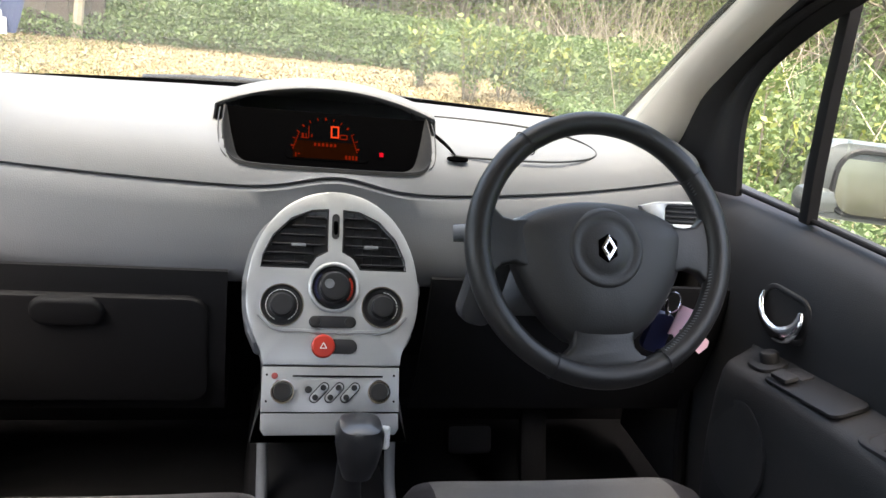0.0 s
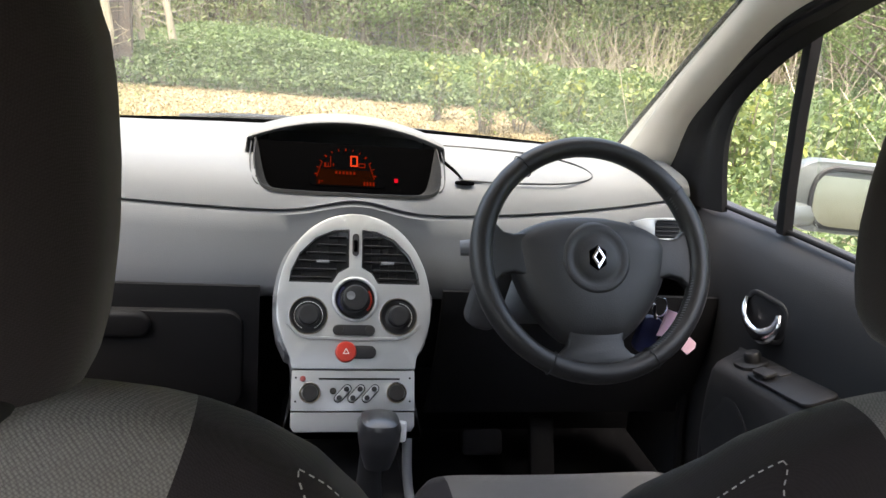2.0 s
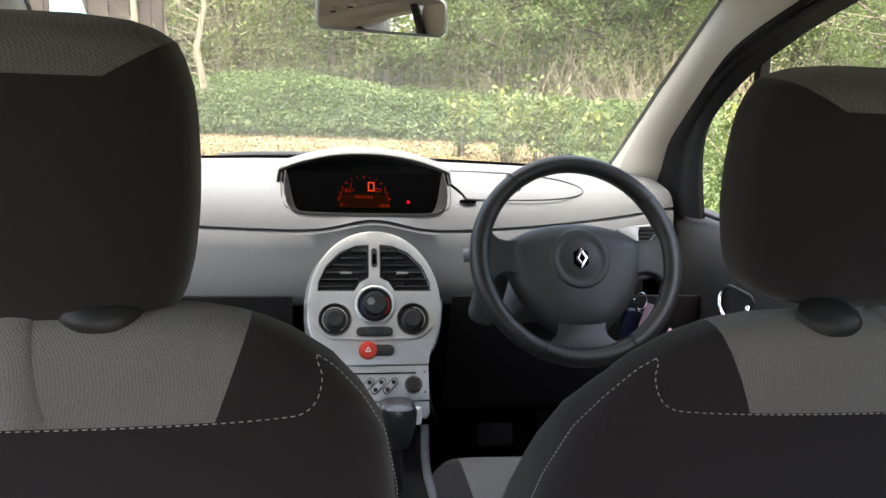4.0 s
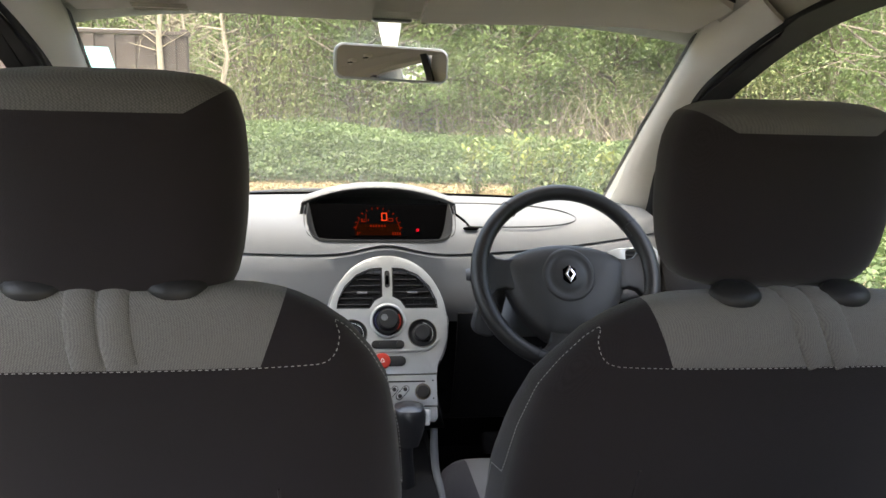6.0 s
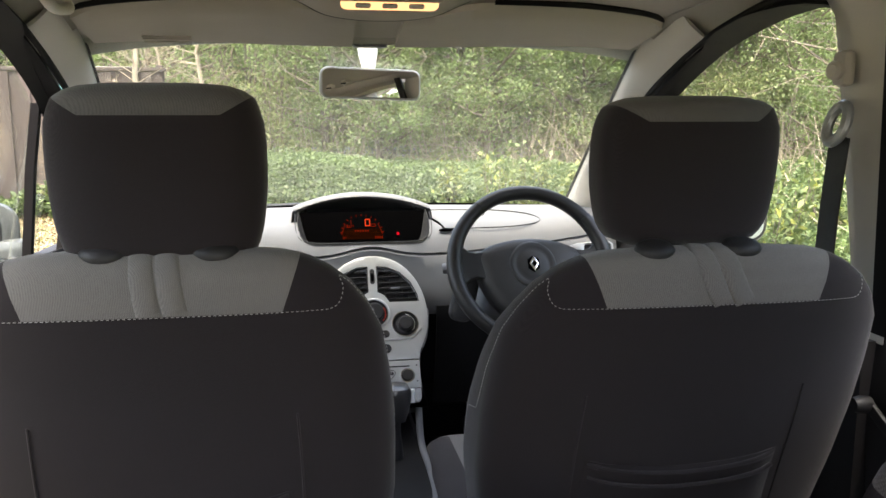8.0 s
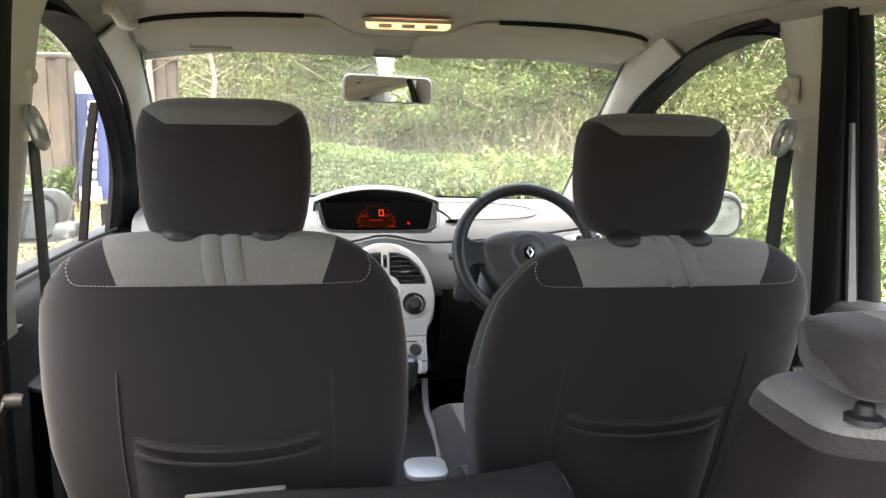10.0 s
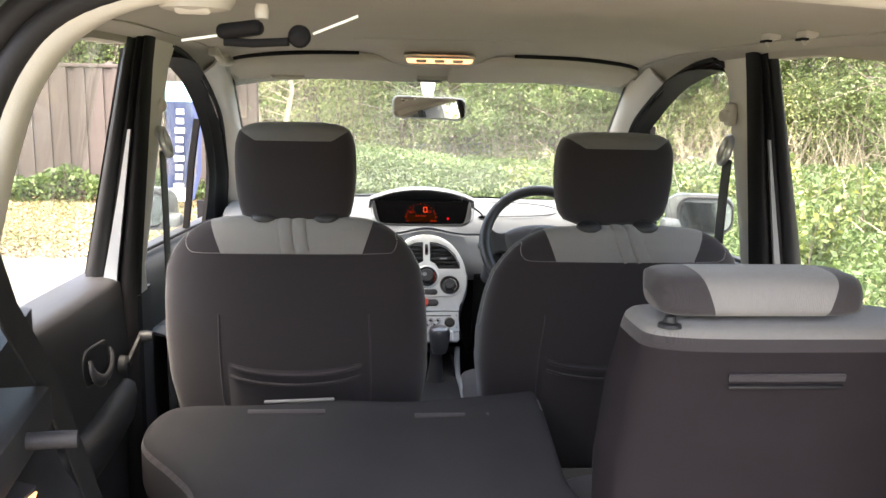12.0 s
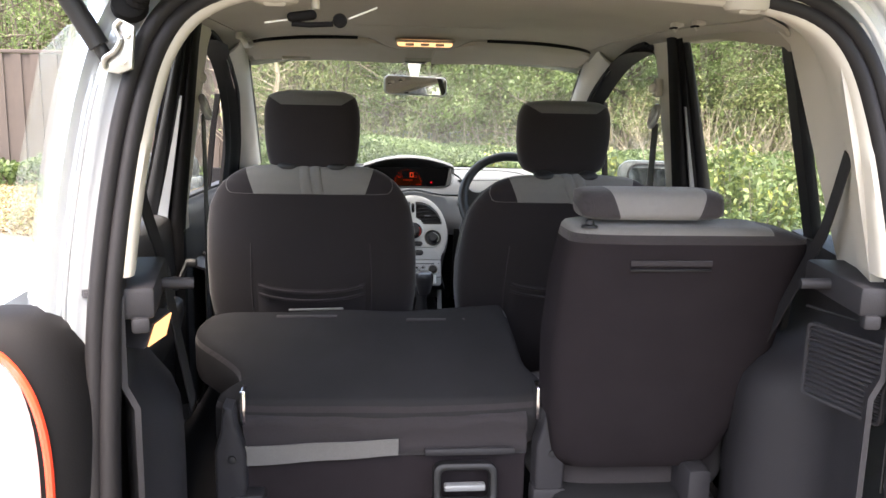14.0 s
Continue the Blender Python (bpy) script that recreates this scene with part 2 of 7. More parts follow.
def smooth_path(pts, k=6, closed=False):
    """A Catmull-Rom curve through points."""
    p = [Vector(a) for a in pts]
    n, out = len(p), []
    for i in range(n if closed else n - 1):
        a = p[(i - 1) % n] if closed or i else p[0] * 2 - p[1]
        b, c = p[i], p[(i + 1) % n]
        d = p[(i + 2) % n] if closed or i + 2 < n else p[-1] * 2 - p[-2]
        for s in range(k):
            t = s / k
            out.append(0.5 * (2 * b + (c - a) * t + (2 * a - 5 * b + 4 * c - d) * t * t + (3 * b - a - 3 * c + d) * t ** 3))
    if not closed:
        out.append(p[-1])
    return out


def sweep(path, section, closed=False, ref=(0, 0, 1)):
    """A section of (side, up) offsets, or one per point, carried along a path."""
    pts = [Vector(p) for p in path]
    n, rows = len(pts), []
    for i, p in enumerate(pts):
        a = pts[(i - 1) % n] if closed or i else p
        b = pts[(i + 1) % n] if closed or i < n - 1 else p
        t = (b - a).normalized()
        r = Vector(ref[i]) if isinstance(ref, list) else Vector(ref)
        s = t.cross(r).normalized()
        u = s.cross(t)
        sec = section[i] if isinstance(section[0][0], (list, tuple)) else section
        rows.append([p + s * o[0] + u * o[1] for o in sec])
    return sheet(rows, close_u=closed, close_v=True, caps=not closed)


def circle(r, n=10, ry=None):
    return [(r * math.cos(2 * math.pi * k / n), (ry or r) * math.sin(2 * math.pi * k / n)) for k in range(n)]


def tube(path, r, n=10, closed=False, ref=(0, 0, 1)):
    if isinstance(r, (list, tuple)):
        return sweep(path, [circle(q, n) for q in r], closed, ref)
    return sweep(path, circle(r, n), closed, ref)


def roundrect(w, h, r, n=5):
    out = []
    for cx, cy, a0 in ((w / 2 - r, h / 2 - r, 0), (-w / 2 + r, h / 2 - r, 90), (-w / 2 + r, -h / 2 + r, 180), (w / 2 - r, -h / 2 + r, 270)):
        out += [(cx + r * math.cos(radians(a0 + 90 * k / n)), cy + r * math.sin(radians(a0 + 90 * k / n))) for k in range(n + 1)]
    return out


def interp(table, v):
    return float(np.interp(v, [a for a, _ in table], [b for _, b in table]))


def superring(cx, cy, w, d, n, z, count=40, rear=1.0):
    out = []
    for k in range(count):
        a = 2 * math.pi * k / count
        c, s = math.cos(a), math.sin(a)
        out.append((cx + w * math.copysign(abs(c) ** (2 / n), c), cy + d * math.copysign(abs(s) ** (2 / n), s), z))
    return out


def join(*bms):
    """Several bmeshes as one."""
    out = bmesh.new()
    for b in bms:
        me = bpy.data.meshes.new("tmp")
        b.to_mesh(me)
        b.free()
        out.from_mesh(me)
        bpy.data.meshes.remove(me)
    return out


def paint(bm, test, index=1):
    for f in bm.faces:
        if test(f.calc_center_median()):
            f.material_index = index
    return bm


def cut(bm, co, no):
    bmesh.ops.bisect_plane(bm, geom=bm.verts[:] + bm.edges[:] + bm.faces[:], plane_co=co, plane_no=no)
    return bm


def side_x(z):
    """Half width of the trimmed cabin at a height."""
    return 0.69 - 0.245 * max(0.0, z - 1.0)


def side_panel(outline, s, off0, off1, name, material, parent, label="", taper=None, bevel=0.003):
    """A plate with a (y, z) outline that follows the cabin's side, from off0 to off1 outwards."""
    bm = bmesh.new()
    f = bm.faces.new([bm.verts.new((0, y, z)) for y, z in outline])
    bmesh.ops.triangulate(bm, faces=[f])
    zs = [z for _, z in outline]
    k = math.ceil((max(zs) - min(zs)) / 0.05)
    for i in range(1, k):
        cut(bm, (0, 0, min(zs) + i * (max(zs) - min(zs)) / k), (0, 0, 1))
    bmesh.ops.recalc_face_normals(bm, faces=bm.faces)
    r = bmesh.ops.extrude_face_region(bm, geom=bm.faces[:])
    top = {v for v in r["geom"] if isinstance(v, bmesh.types.BMVert)}
    for v in bm.verts:
        t = taper(v.co.y) if taper else 0.0
        v.co.x = s * (side_x(v.co.z) + (off1 if v in top else off0) - t)
    return part(name, bm, material, parent, label)


# ---- cabin shell ----
def rear_taper(y):
    return 0.16 * max(0.0, (-1.34 - y) / 0.5) ** 1.4


ARC_OUT = [(0.40, 0.94), (0.30, 1.04), (0.245, 1.110), (0.17, 1.166), (0.09, 1.220), (0.01, 1.272), (-0.085, 1.322), (-0.22, 1.371), (-0.38, 1.420), (-0.58, 1.455), (-0.72, 1.466)]
ARC_IN = [(0.1035, 0.980), (0.112, 1.05), (0.1133, 1.115), (0.094, 1.165), (0.048, 1.215), (-0.012, 1.262), (-0.076, 1.300), (-0.15, 1.336), (-0.25, 1.374), (-0.40, 1.419), (-0.56, 1.447), (-0.68, 1.454), (-0.735, 1.437)]


def edge_x(y, z):
    """Half width where the pillar trim meets the door seal."""
    return side_x(z) - 0.012 + 0.018 * min(1.0, max(0.0, (0.40 - y) / 0.8))


def glass_x(z, s):
    """Half width at the inner edge of the front door's window frame."""
    if s > 0:
        return interp([(0.98, 0.677), (1.07, 0.665), (1.165, 0.656), (1.28, 0.649), (1.34, 0.648), (1.45, 0.625)], z)
    return interp([(0.98, 0.703), (1.07, 0.692), (1.165, 0.682), (1.28, 0.664), (1.34, 0.652), (1.45, 0.625)], z)


def flat_path(pts, k=5):
    return [(p.y, p.z) for p in smooth_path([(0, y, z) for y, z in pts], k)]


def lining_z(x, y):
    along = interp([(-1.90, 1.440), (-1.6, 1.475), (-1.1, 1.500), (-0.6, 1.502), (-0.34, 1.490), (-0.15, 1.455), (-0.10, 1.438), (-0.07, 1.426)], y)
    return along - 0.028 * (abs(x) / 0.56) ** 4


floor = finish(rbox(1.58, 2.4, 0.03, 0.0, pose(0, -0.75, 0.33)), "floor", FLOORMAT)
tagged(floor, "black carpeted car floor", "floor", kind="structure")

rows = []
for i in range(37):
    y = -1.760 + i * (1.760 - 0.07) / 36
    w = 0.567 - 0.75 * rear_taper(y)
    low = [(w * (j / 15 - 1), y, lining_z(w * (j / 15 - 1), y)) for j in range(31)]
    rows.append(low + [(x, y, z + 0.02) for x, y, z in reversed(low)])
lining = finish(sheet(rows, close_v=True, caps=True), "ceiling", LINING)
tagged(lining, "pale beige felt headlining of the car roof", "ceiling", kind="structure")

roof = finish(sheet([[(x, y, lining_z(x, y) + 0.06) for x in np.linspace(-0.6, 0.6, 13)] for y in np.linspace(-1.86, -0.05, 13)], thick=0.01), "roof", PAINT)
tagged(roof, "silver painted steel car roof", "roof", kind="structure")

firewall = finish(rbox(1.58, 0.03, 0.70, 0.0, pose(0, 0.45, 0.66)), "wall_front", FLOORMAT)
tagged(firewall, "dark bulkhead behind the dashboard", "wall", kind="structure")

for s, side in ((1, "driver"), (-1, "passenger")):
    shell = thing("wall_east" if s > 0 else "wall_west", f"{side} side of the cabin with beige pillars and black window frames", "car side", kind="structure")
    # A-pillar trim between the windscreen and the door frame
    w0, w1, w2 = Vector((0.600, 0.45, 1.035)), Vector((0.562, -0.125, 1.425)), Vector((0.548, -0.36, 1.468))
    arc = flat_path(ARC_OUT[:9], 3)
    rows = []
    for k, (y, z) in enumerate(arc):
        t = k / (len(arc) - 1)
        a = w0.lerp(w1, t / 0.74) if t < 0.74 else w1.lerp(w2, (t - 0.74) / 0.26)
        b = Vector((edge_x(y, z) - 0.002, y, z))
        row = []
        for q in range(9):
            u = q / 8
            p = a.lerp(b, u)
            p.x -= 0.018 * math.sin(math.pi * u) * (1 - 0.4 * t)
            p.y -= 0.012 * math.sin(math.pi * u)
            row.append((s * p.x, p.y, p.z))
        rows.append(row)
    part("windscreen_edge", tube([(s * (w0.x - 0.004), w0.y, w0.z), (s * ((w0.x + w1.x) / 2 - 0.006), (w0.y + w1.y) / 2, (w0.z + w1.z) / 2 + 0.004), (s * (w1.x - 0.004), w1.y, w1.z)], 0.0055, 8), RUBBER, shell)
    part("front_pillar_trim", sheet(rows, thick=0.006), BEIGE, shell, "pale beige windscreen pillar trim")
    # roof rail trim above the doors
    top = flat_path(ARC_OUT[7:], 4) + [(-0.83, 1.466), (-0.95, 1.470), (-1.15, 1.466), (-1.30, 1.458), (-1.42, 1.445), (-1.52, 1.43)]
    rows = []
    for y, z in top:
        tp = rear_taper(y)
        a = Vector((side_x(z) + 0.012 - tp, y, z))
        b = Vector((0.535 - 0.75 * tp, y, lining_z(0.535, y) + 0.004))
        rows.append([(s * (a.x + (b.x - a.x) * u), y, a.z + (b.z - a.z) * (u ** 0.6)) for u in np.linspace(0, 1, 6)])
    part("roof_rail_trim", sheet(rows, thick=0.006), LINING, shell, "felt covered roof rail")
    # front door frame: black band between trim and glass
    o, i = flat_path(ARC_OUT, 4), flat_path(ARC_IN, 4)
    n = 40
    pick = lambda path, t: (float(np.interp(t, np.linspace(0, 1, len(path)), [p[0] for p in path])), float(np.interp(t, np.linspace(0, 1, len(path)), [p[1] for p in path])))
    rows = []
    for k in range(n):
        t = k / (n - 1)
        (yo, zo), (yi, zi) = pick(o, t), pick(i, t)
        xo, xi = edge_x(yo, zo), glass_x(zi, s)
        row = []
        for u in np.linspace(0, 1, 11):
            rib = 0.006 * math.sin(u * math.pi * 3)
            row.append((s * (xo + (xi - xo) * u ** 0.7 - rib), yo + (yi - yo) * u, zo + (zi - zo) * u))
        rows.append(row)
    part("front_door_frame", sheet(rows, thick=0.012), RUBBER, shell, "black ribbed rubber door seal")
    part("seal_lip", tube([(s * (edge_x(y, z) - 0.008), y, z) for y, z in o[2:]], 0.0068, 10), RUBBER, shell, "rounded outer lip of the door seal")
    part("sill_seal", tube([(s * (0.676 + 0.010 * min(1.0, (0.11 - y) / 0.2)), y, 0.984 + 0.035 * (0.33 - y) / 1.07 - 0.003) for y in np.linspace(0.11, -0.70, 12)], 0.0042, 8), RUBBER, shell, "black seal along the window sill")
    # quarter light divider
    rows = []
    for z in (0.988, 1.07, 1.18, 1.305):
        x, y = glass_x(z, s) + 0.006, -0.064 - 0.016 * (z - 0.97)
        rows.append([(s * (x + dx), y + dy, z) for dx, dy in ((-0.006, -0.010), (-0.008, 0.0), (-0.006, 0.010), (0.010, 0.012), (0.010, -0.012))])
    part("quarter_light_bar", sheet(rows, close_v=True, caps=True), RUBBER, shell)
    # middle pillar
    bp = side_panel([(-0.705, 0.96), (-0.778, 0.96), (-0.80, 1.12), (-0.83, 1.30), (-0.862, 1.47), (-0.70, 1.468), (-0.728, 1.43), (-0.734, 1.36), (-0.722, 1.22)], s, -0.002, 0.034, "middle_pillar_trim", BEIGE, shell, "pale beige middle pillar trim")
    for v in bp.data.vertices:
        v.co.x -= s * 0.046 * max(0.0, (1.46 - v.co.z) / 0.48) - s * 0.018
        v.co.x += 0.024 if s < 0 else 0.0
        v.co.y -= 0.035 * min(1.0, max(0.0, (1.47 - v.co.z) / 0.05))
    side_panel([(-0.700, 0.45), (-0.80, 0.45), (-0.80, 0.962), (-0.700, 0.962)], s, -0.052, 0.05, "lower_pillar_trim", DOOR, shell, "dark lower pillar cover")
    side_panel([(-0.735, 0.96), (-0.80, 0.96), (-0.83, 1.25), (-0.86, 1.45), (-0.775, 1.45), (-0.765, 1.25)], s, 0.020, 0.05, "front_door_rear_seal", RUBBER, shell, "black front door seal")
    # rear door frame
    shift = lambda z: 0.0 if s > 0 else interp([(0.98, 0.026), (1.445, 0.011)], z)
    inner = lambda z: Vector((interp([(0.5, 0.663), (0.98, 0.660), (1.445, 0.578), (1.48, 0.570)], z) - shift(z), interp([(0.5, -0.810), (0.98, -0.814), (1.445, -0.897), (1.48, -0.903)], z), z))
    outer = lambda z: Vector((interp([(0.5, 0.768), (0.98, 0.759), (1.445, 0.612), (1.48, 0.600)], z) - shift(z), interp([(0.5, -0.825), (0.98, -0.835), (1.445, -0.938), (1.48, -0.944)], z), z))
    for u0, u1, mt, nm in ((0.0, 0.34, RUBBER, "rear_door_seal"), (0.34, 0.62, RUBBER, "rear_door_seal"), (0.62, 1.0, BLACK, "rear_door_frame")):
        rows = []
        for z in np.linspace(0.50, 1.478, 18):
            a, b = inner(z).lerp(outer(z), u0), inner(z).lerp(outer(z), u1)
            row = []
            for q in np.linspace(0, 1, 7):
                p = a.lerp(b, q)
                row.append((s * p.x, p.y - 0.011 * math.sin(math.pi * q), z))
            row += [(s * b.x, b.y + 0.03, z), (s * a.x, a.y + 0.03, z)]
            rows.append(row)
        part(nm, sheet(rows, close_v=True, caps=True), mt, shell)
    rows = []
    for z in np.linspace(0.97, 1.30, 8):
        w = 0.10 * (1.32 - z) / 0.35
        a, b = inner(z).lerp(outer(z), 0.36), inner(z).lerp(outer(z), 0.36 + (w + 0.05 if s > 0 else 2 * w + 0.07))
        rows.append([(s * a.x, a.y - 0.006, z), (s * a.x, a.y - 0.0135, z), (s * b.x, b.y - 0.0135, z), (s * b.x, b.y - 0.006, z)])
    # silver paint on both sides; the driver's strip is greyed for dimmer light
    part("bare_door_edge", sheet(rows, close_v=True, caps=True), SILVERGREY if s > 0 else PAINT, shell, "strip of silver painted door edge")
    # rear window uprights and rails
    side_panel([(-1.330, 1.0), (-1.366, 1.0), (-1.379, 1.435), (-1.345, 1.44)], s, 0.045, 0.068, "rear_window_bar", BLACK, shell)
    side_panel([(-0.90, 1.455), (-1.12, 1.450), (-1.30, 1.440), (-1.44, 1.415), (-1.47, 1.405), (-1.49, 1.43), (-1.45, 1.49), (-0.90, 1.49)], s, 0.015, 0.07, "rear_window_top_rail", LINING, shell, "felt covered window rail", taper=rear_taper)
    # rear quarter trim beside the boot
    if s > 0:
        quarter = [(-1.595, 1.04), (-1.588, 1.20), (-1.575, 1.34), (-1.545, 1.395), (-1.46, 1.445), (-1.50, 1.47), (-1.62, 1.46), (-1.75, 1.43), (-1.755, 1.40), (-1.783, 1.25), (-1.80, 1.045), (-1.7, 1.04)]
    else:
        quarter = [(-1.475, 1.04), (-1.485, 1.20), (-1.51, 1.34), (-1.53, 1.40), (-1.46, 1.445), (-1.50, 1.47), (-1.62, 1.46), (-1.735, 1.43), (-1.742, 1.40), (-1.776, 1.25), (-1.822, 1.045), (-1.6, 1.04)]
    side_panel(quarter, s, -0.004, 0.05, "rear_quarter_trim", BEIGE, shell, "pale beige rear quarter trim", taper=lambda y: rear_taper(y) - (0.040 * min(1.0, max(0.0, (-1.45 - y) / 0.2)) if s > 0 else 0.0))
    e = -0.135 if s > 0 else 0.0
    side_panel([(-1.46 + e, 1.0), (-1.56 + e, 1.0), (-1.56 + e, 1.40), (-1.47 + e, 1.40)], s, 0.03 - 0.2 * e, 0.068, "rear_window_end", BLACK, shell, taper=rear_taper)
    # glass
    for nm, ol in (("front_quarter_pane", flat_path(ARC_IN[:7], 2) + [(-0.062, 1.285), (-0.056, 0.985), (0.10, 0.985)]),
                   ("front_door_pane", [(-0.056, 0.985), (-0.062, 1.28)] + flat_path(ARC_IN[6:], 2) + [(-0.75, 1.3), (-0.73, 0.985)]),
                   ("rear_door_pane", [(-0.89, 1.0), (-0.93, 1.46), (-1.355, 1.44), (-1.345, 1.0)]),
                   ("rear_quarter_pane", [(-1.355, 1.0), (-1.365, 1.437), (-1.40, 1.43), (-1.52, 1.41), (-1.61, 1.36), (-1.61, 1.0)])):
        g = side_panel(ol, s, 0.056, 0.060, nm, PANE, shell)
        g.visible_shadow = False
    # outer skin under the windows
    side_panel([(0.55, 0.3), (0.55, 0.945), (-1.70, 0.955), (-1.70, 0.3)], s, 0.085, 0.10, "outer_skin", PAINT, shell, "silver painted body side")

# windscreen
rows = []
for u in np.linspace(0, 1, 9):
    y0, z0, y1, z1 = 0.60, 0.985, -0.105, 1.445
    rows.append([(x * (0.66 - 0.07 * u), y0 + (y1 - y0) * u - 0.16 * x * x * (1 - 0.5 * u), z0 + (z1 - z0) * u + 0.02 * math.sin(math.pi * u)) for x in np.linspace(-1, 1, 17)])
screen = thing("window_1", "clear raked front windscreen", "windscreen", kind="structure")
part("pane", sheet(rows, thick=0.004), SCREENPANE, screen)
edge = [(x * 0.63, 0.535 - 0.16 * x * x, 1.018) for x in np.linspace(-1, 1, 21)]
part("black_border", sweep(edge, roundrect(0.05, 0.012, 0.005, 2)), GLOSSBLACK, screen, "black ceramic border and scuttle")
wiper = thing("wiper", "black folded windscreen wiper on the scuttle", "wiper")
part("blade", sweep([(-0.34, 0.60, 1.006), (-0.25, 0.61, 1.012), (-0.12, 0.62, 1.014), (-0.02, 0.63, 1.012)], roundrect(0.03, 0.016, 0.005, 2)), BLACK, wiper)
part("arm", sweep([(-0.2, 0.63, 1.016), (0.0, 0.65, 1.012), (0.25, 0.65, 1.00)], roundrect(0.018, 0.01, 0.003, 2)), BLACK, wiper)
bonnet = finish(sheet([[(x, y, 0.99 - 0.25 * max(0, y - 0.7) ** 1.3 - 0.10 * x * x) for x in np.linspace(-0.72, 0.72, 13)] for y in np.linspace(0.62, 1.25, 9)], thick=0.01), "bonnet", PAINT)
tagged(bonnet, "silver painted car bonnet", "bonnet", kind="structure")

# ---- dashboard ----
dash = thing("dashboard", "dark grey soft plastic dashboard with a central pod", "dashboard")


def crease(x):
    a = (abs(x) / 0.6) ** 2
    return 0.072 + (0.10 if x > 0 else 0.05) * a, 0.951 + (0.028 if x > 0 else 0.012) * a + 0.022 * math.exp(-(x / 0.075) ** 2)


rows = []
WELL = [(-0.155, 0.225, 1.052), (-0.157, 0.195, 1.040), (-0.158, 0.165, 1.027), (-0.156, 0.135, 1.011), (-0.151, 0.110, 0.997), (-0.139, 0.096, 0.988), (-0.115, 0.0905, 0.984), (-0.06, 0.0885, 0.983)]
WELL = [Vector(p) for p in WELL] + [Vector((0, 0.088, 0.983))] + [Vector((-x, y, z)) for x, y, z in reversed(WELL)]
WELL_X = -0.010


def in_well(x, y):
    """Whether a place on the upper pad lies inside the display recess."""
    a = abs(x - WELL_X)
    return y < 0.29 and a < interp([(0.087, 0.0), (0.0886, 0.06), (0.091, 0.115), (0.096, 0.138), (0.110, 0.1495), (0.135, 0.1545), (0.165, 0.1565), (0.29, 0.155)], y) and y > 0.0885


for x in np.linspace(-0.645, 0.645, 331):
    yc, zc = crease(x)
    yf = 0.53 - 0.25 * x * x
    bump = 0.022 * math.exp(-(x / 0.075) ** 2)
    ramp = [(yf, 1.022), (0.40, 1.027)]
    for t in (0.0, 0.1, 0.2, 0.3, 0.4, 0.5, 0.6, 0.66, 0.72, 0.77, 0.82, 0.85, 0.88, 0.90, 0.915, 0.925, 0.935, 0.945, 0.955, 0.965, 0.975, 0.985, 0.993, 1.0):
        y = 0.30 + (yc - 0.30) * t
        ramp.append((y, 1.024 - 0.012 * t - (1.009 - zc + bump) * t ** 8 + bump * t ** 40 - (0.060 if in_well(x, y) else 0.0)))
    ramp += [(yc + 0.004, zc - 0.001), (yc + 0.02, zc - 0.003), (0.22, 0.925), (0.40, 0.93), (yf, 0.99)]
    rows.append([(x, y, z) for y, z in ramp])
part("upper_pad", sheet(rows, close_v=True, caps=True), DASH, dash, "grey grained upper dashboard pad", sharp=60)
rows = []
for x in np.linspace(-0.645, 0.645, 61):
    yc, zc = crease(x)
    k = 0.008 * math.exp(-(abs(x) / 0.17) ** 6)
    prof = [(yc + 0.020, zc - 0.002), (yc + 0.003, zc - 0.0028), (yc - 0.004, zc - 0.0062), (yc - 0.012 + k, zc - 0.035), (yc - 0.020 + k, zc - 0.065), (yc - 0.025 + k, zc - 0.095), (yc - 0.027 + k, zc - 0.120), (yc - 0.024 + k, zc - 0.136), (yc - 0.012 + k, zc - 0.145), (yc + 0.01 + k, zc - 0.148)]
    rows.append([(x, y, z) for y, z in prof])
part("lower_pad", sheet(rows, thick=0.02), DASH, dash, "grey grained lower dashboard pad", sharp=60)
# knee panels
for x0, x1 in ((-0.66, -0.15), (0.15, 0.66)):
    rows = [[(x, y, z) for y, z in ((0.046, 0.835), (0.045, 0.808), (0.054, 0.74), (0.074, 0.66), (0.11, 0.58), (0.2, 0.54), (0.40, 0.52))] for x in np.linspace(x0, x1, 7)]
    part("knee_panel", sheet(rows, thick=0.01), DASH_LOW, dash, "black plastic lower dash panel")
lid = prism(roundrect(0.50, 0.20, 0.03), 0.012, frame_of((-0.425, 0.062, 0.700), (0, -0.25, 1), (0, -1, -0.25)), 0.004)
glovebox = part("glovebox_lid", lid, DASH_LOW, dash, "black glovebox lid")
part("glovebox_handle", prism(roundrect(0.098, 0.046, 0.022, 8), 0.012, frame_of((-0.365, 0.034, 0.772), (0, -0.25, 1), (0, -1, -0.25)), 0.006, 3), DASH_LOW, glovebox, "oval black latch")
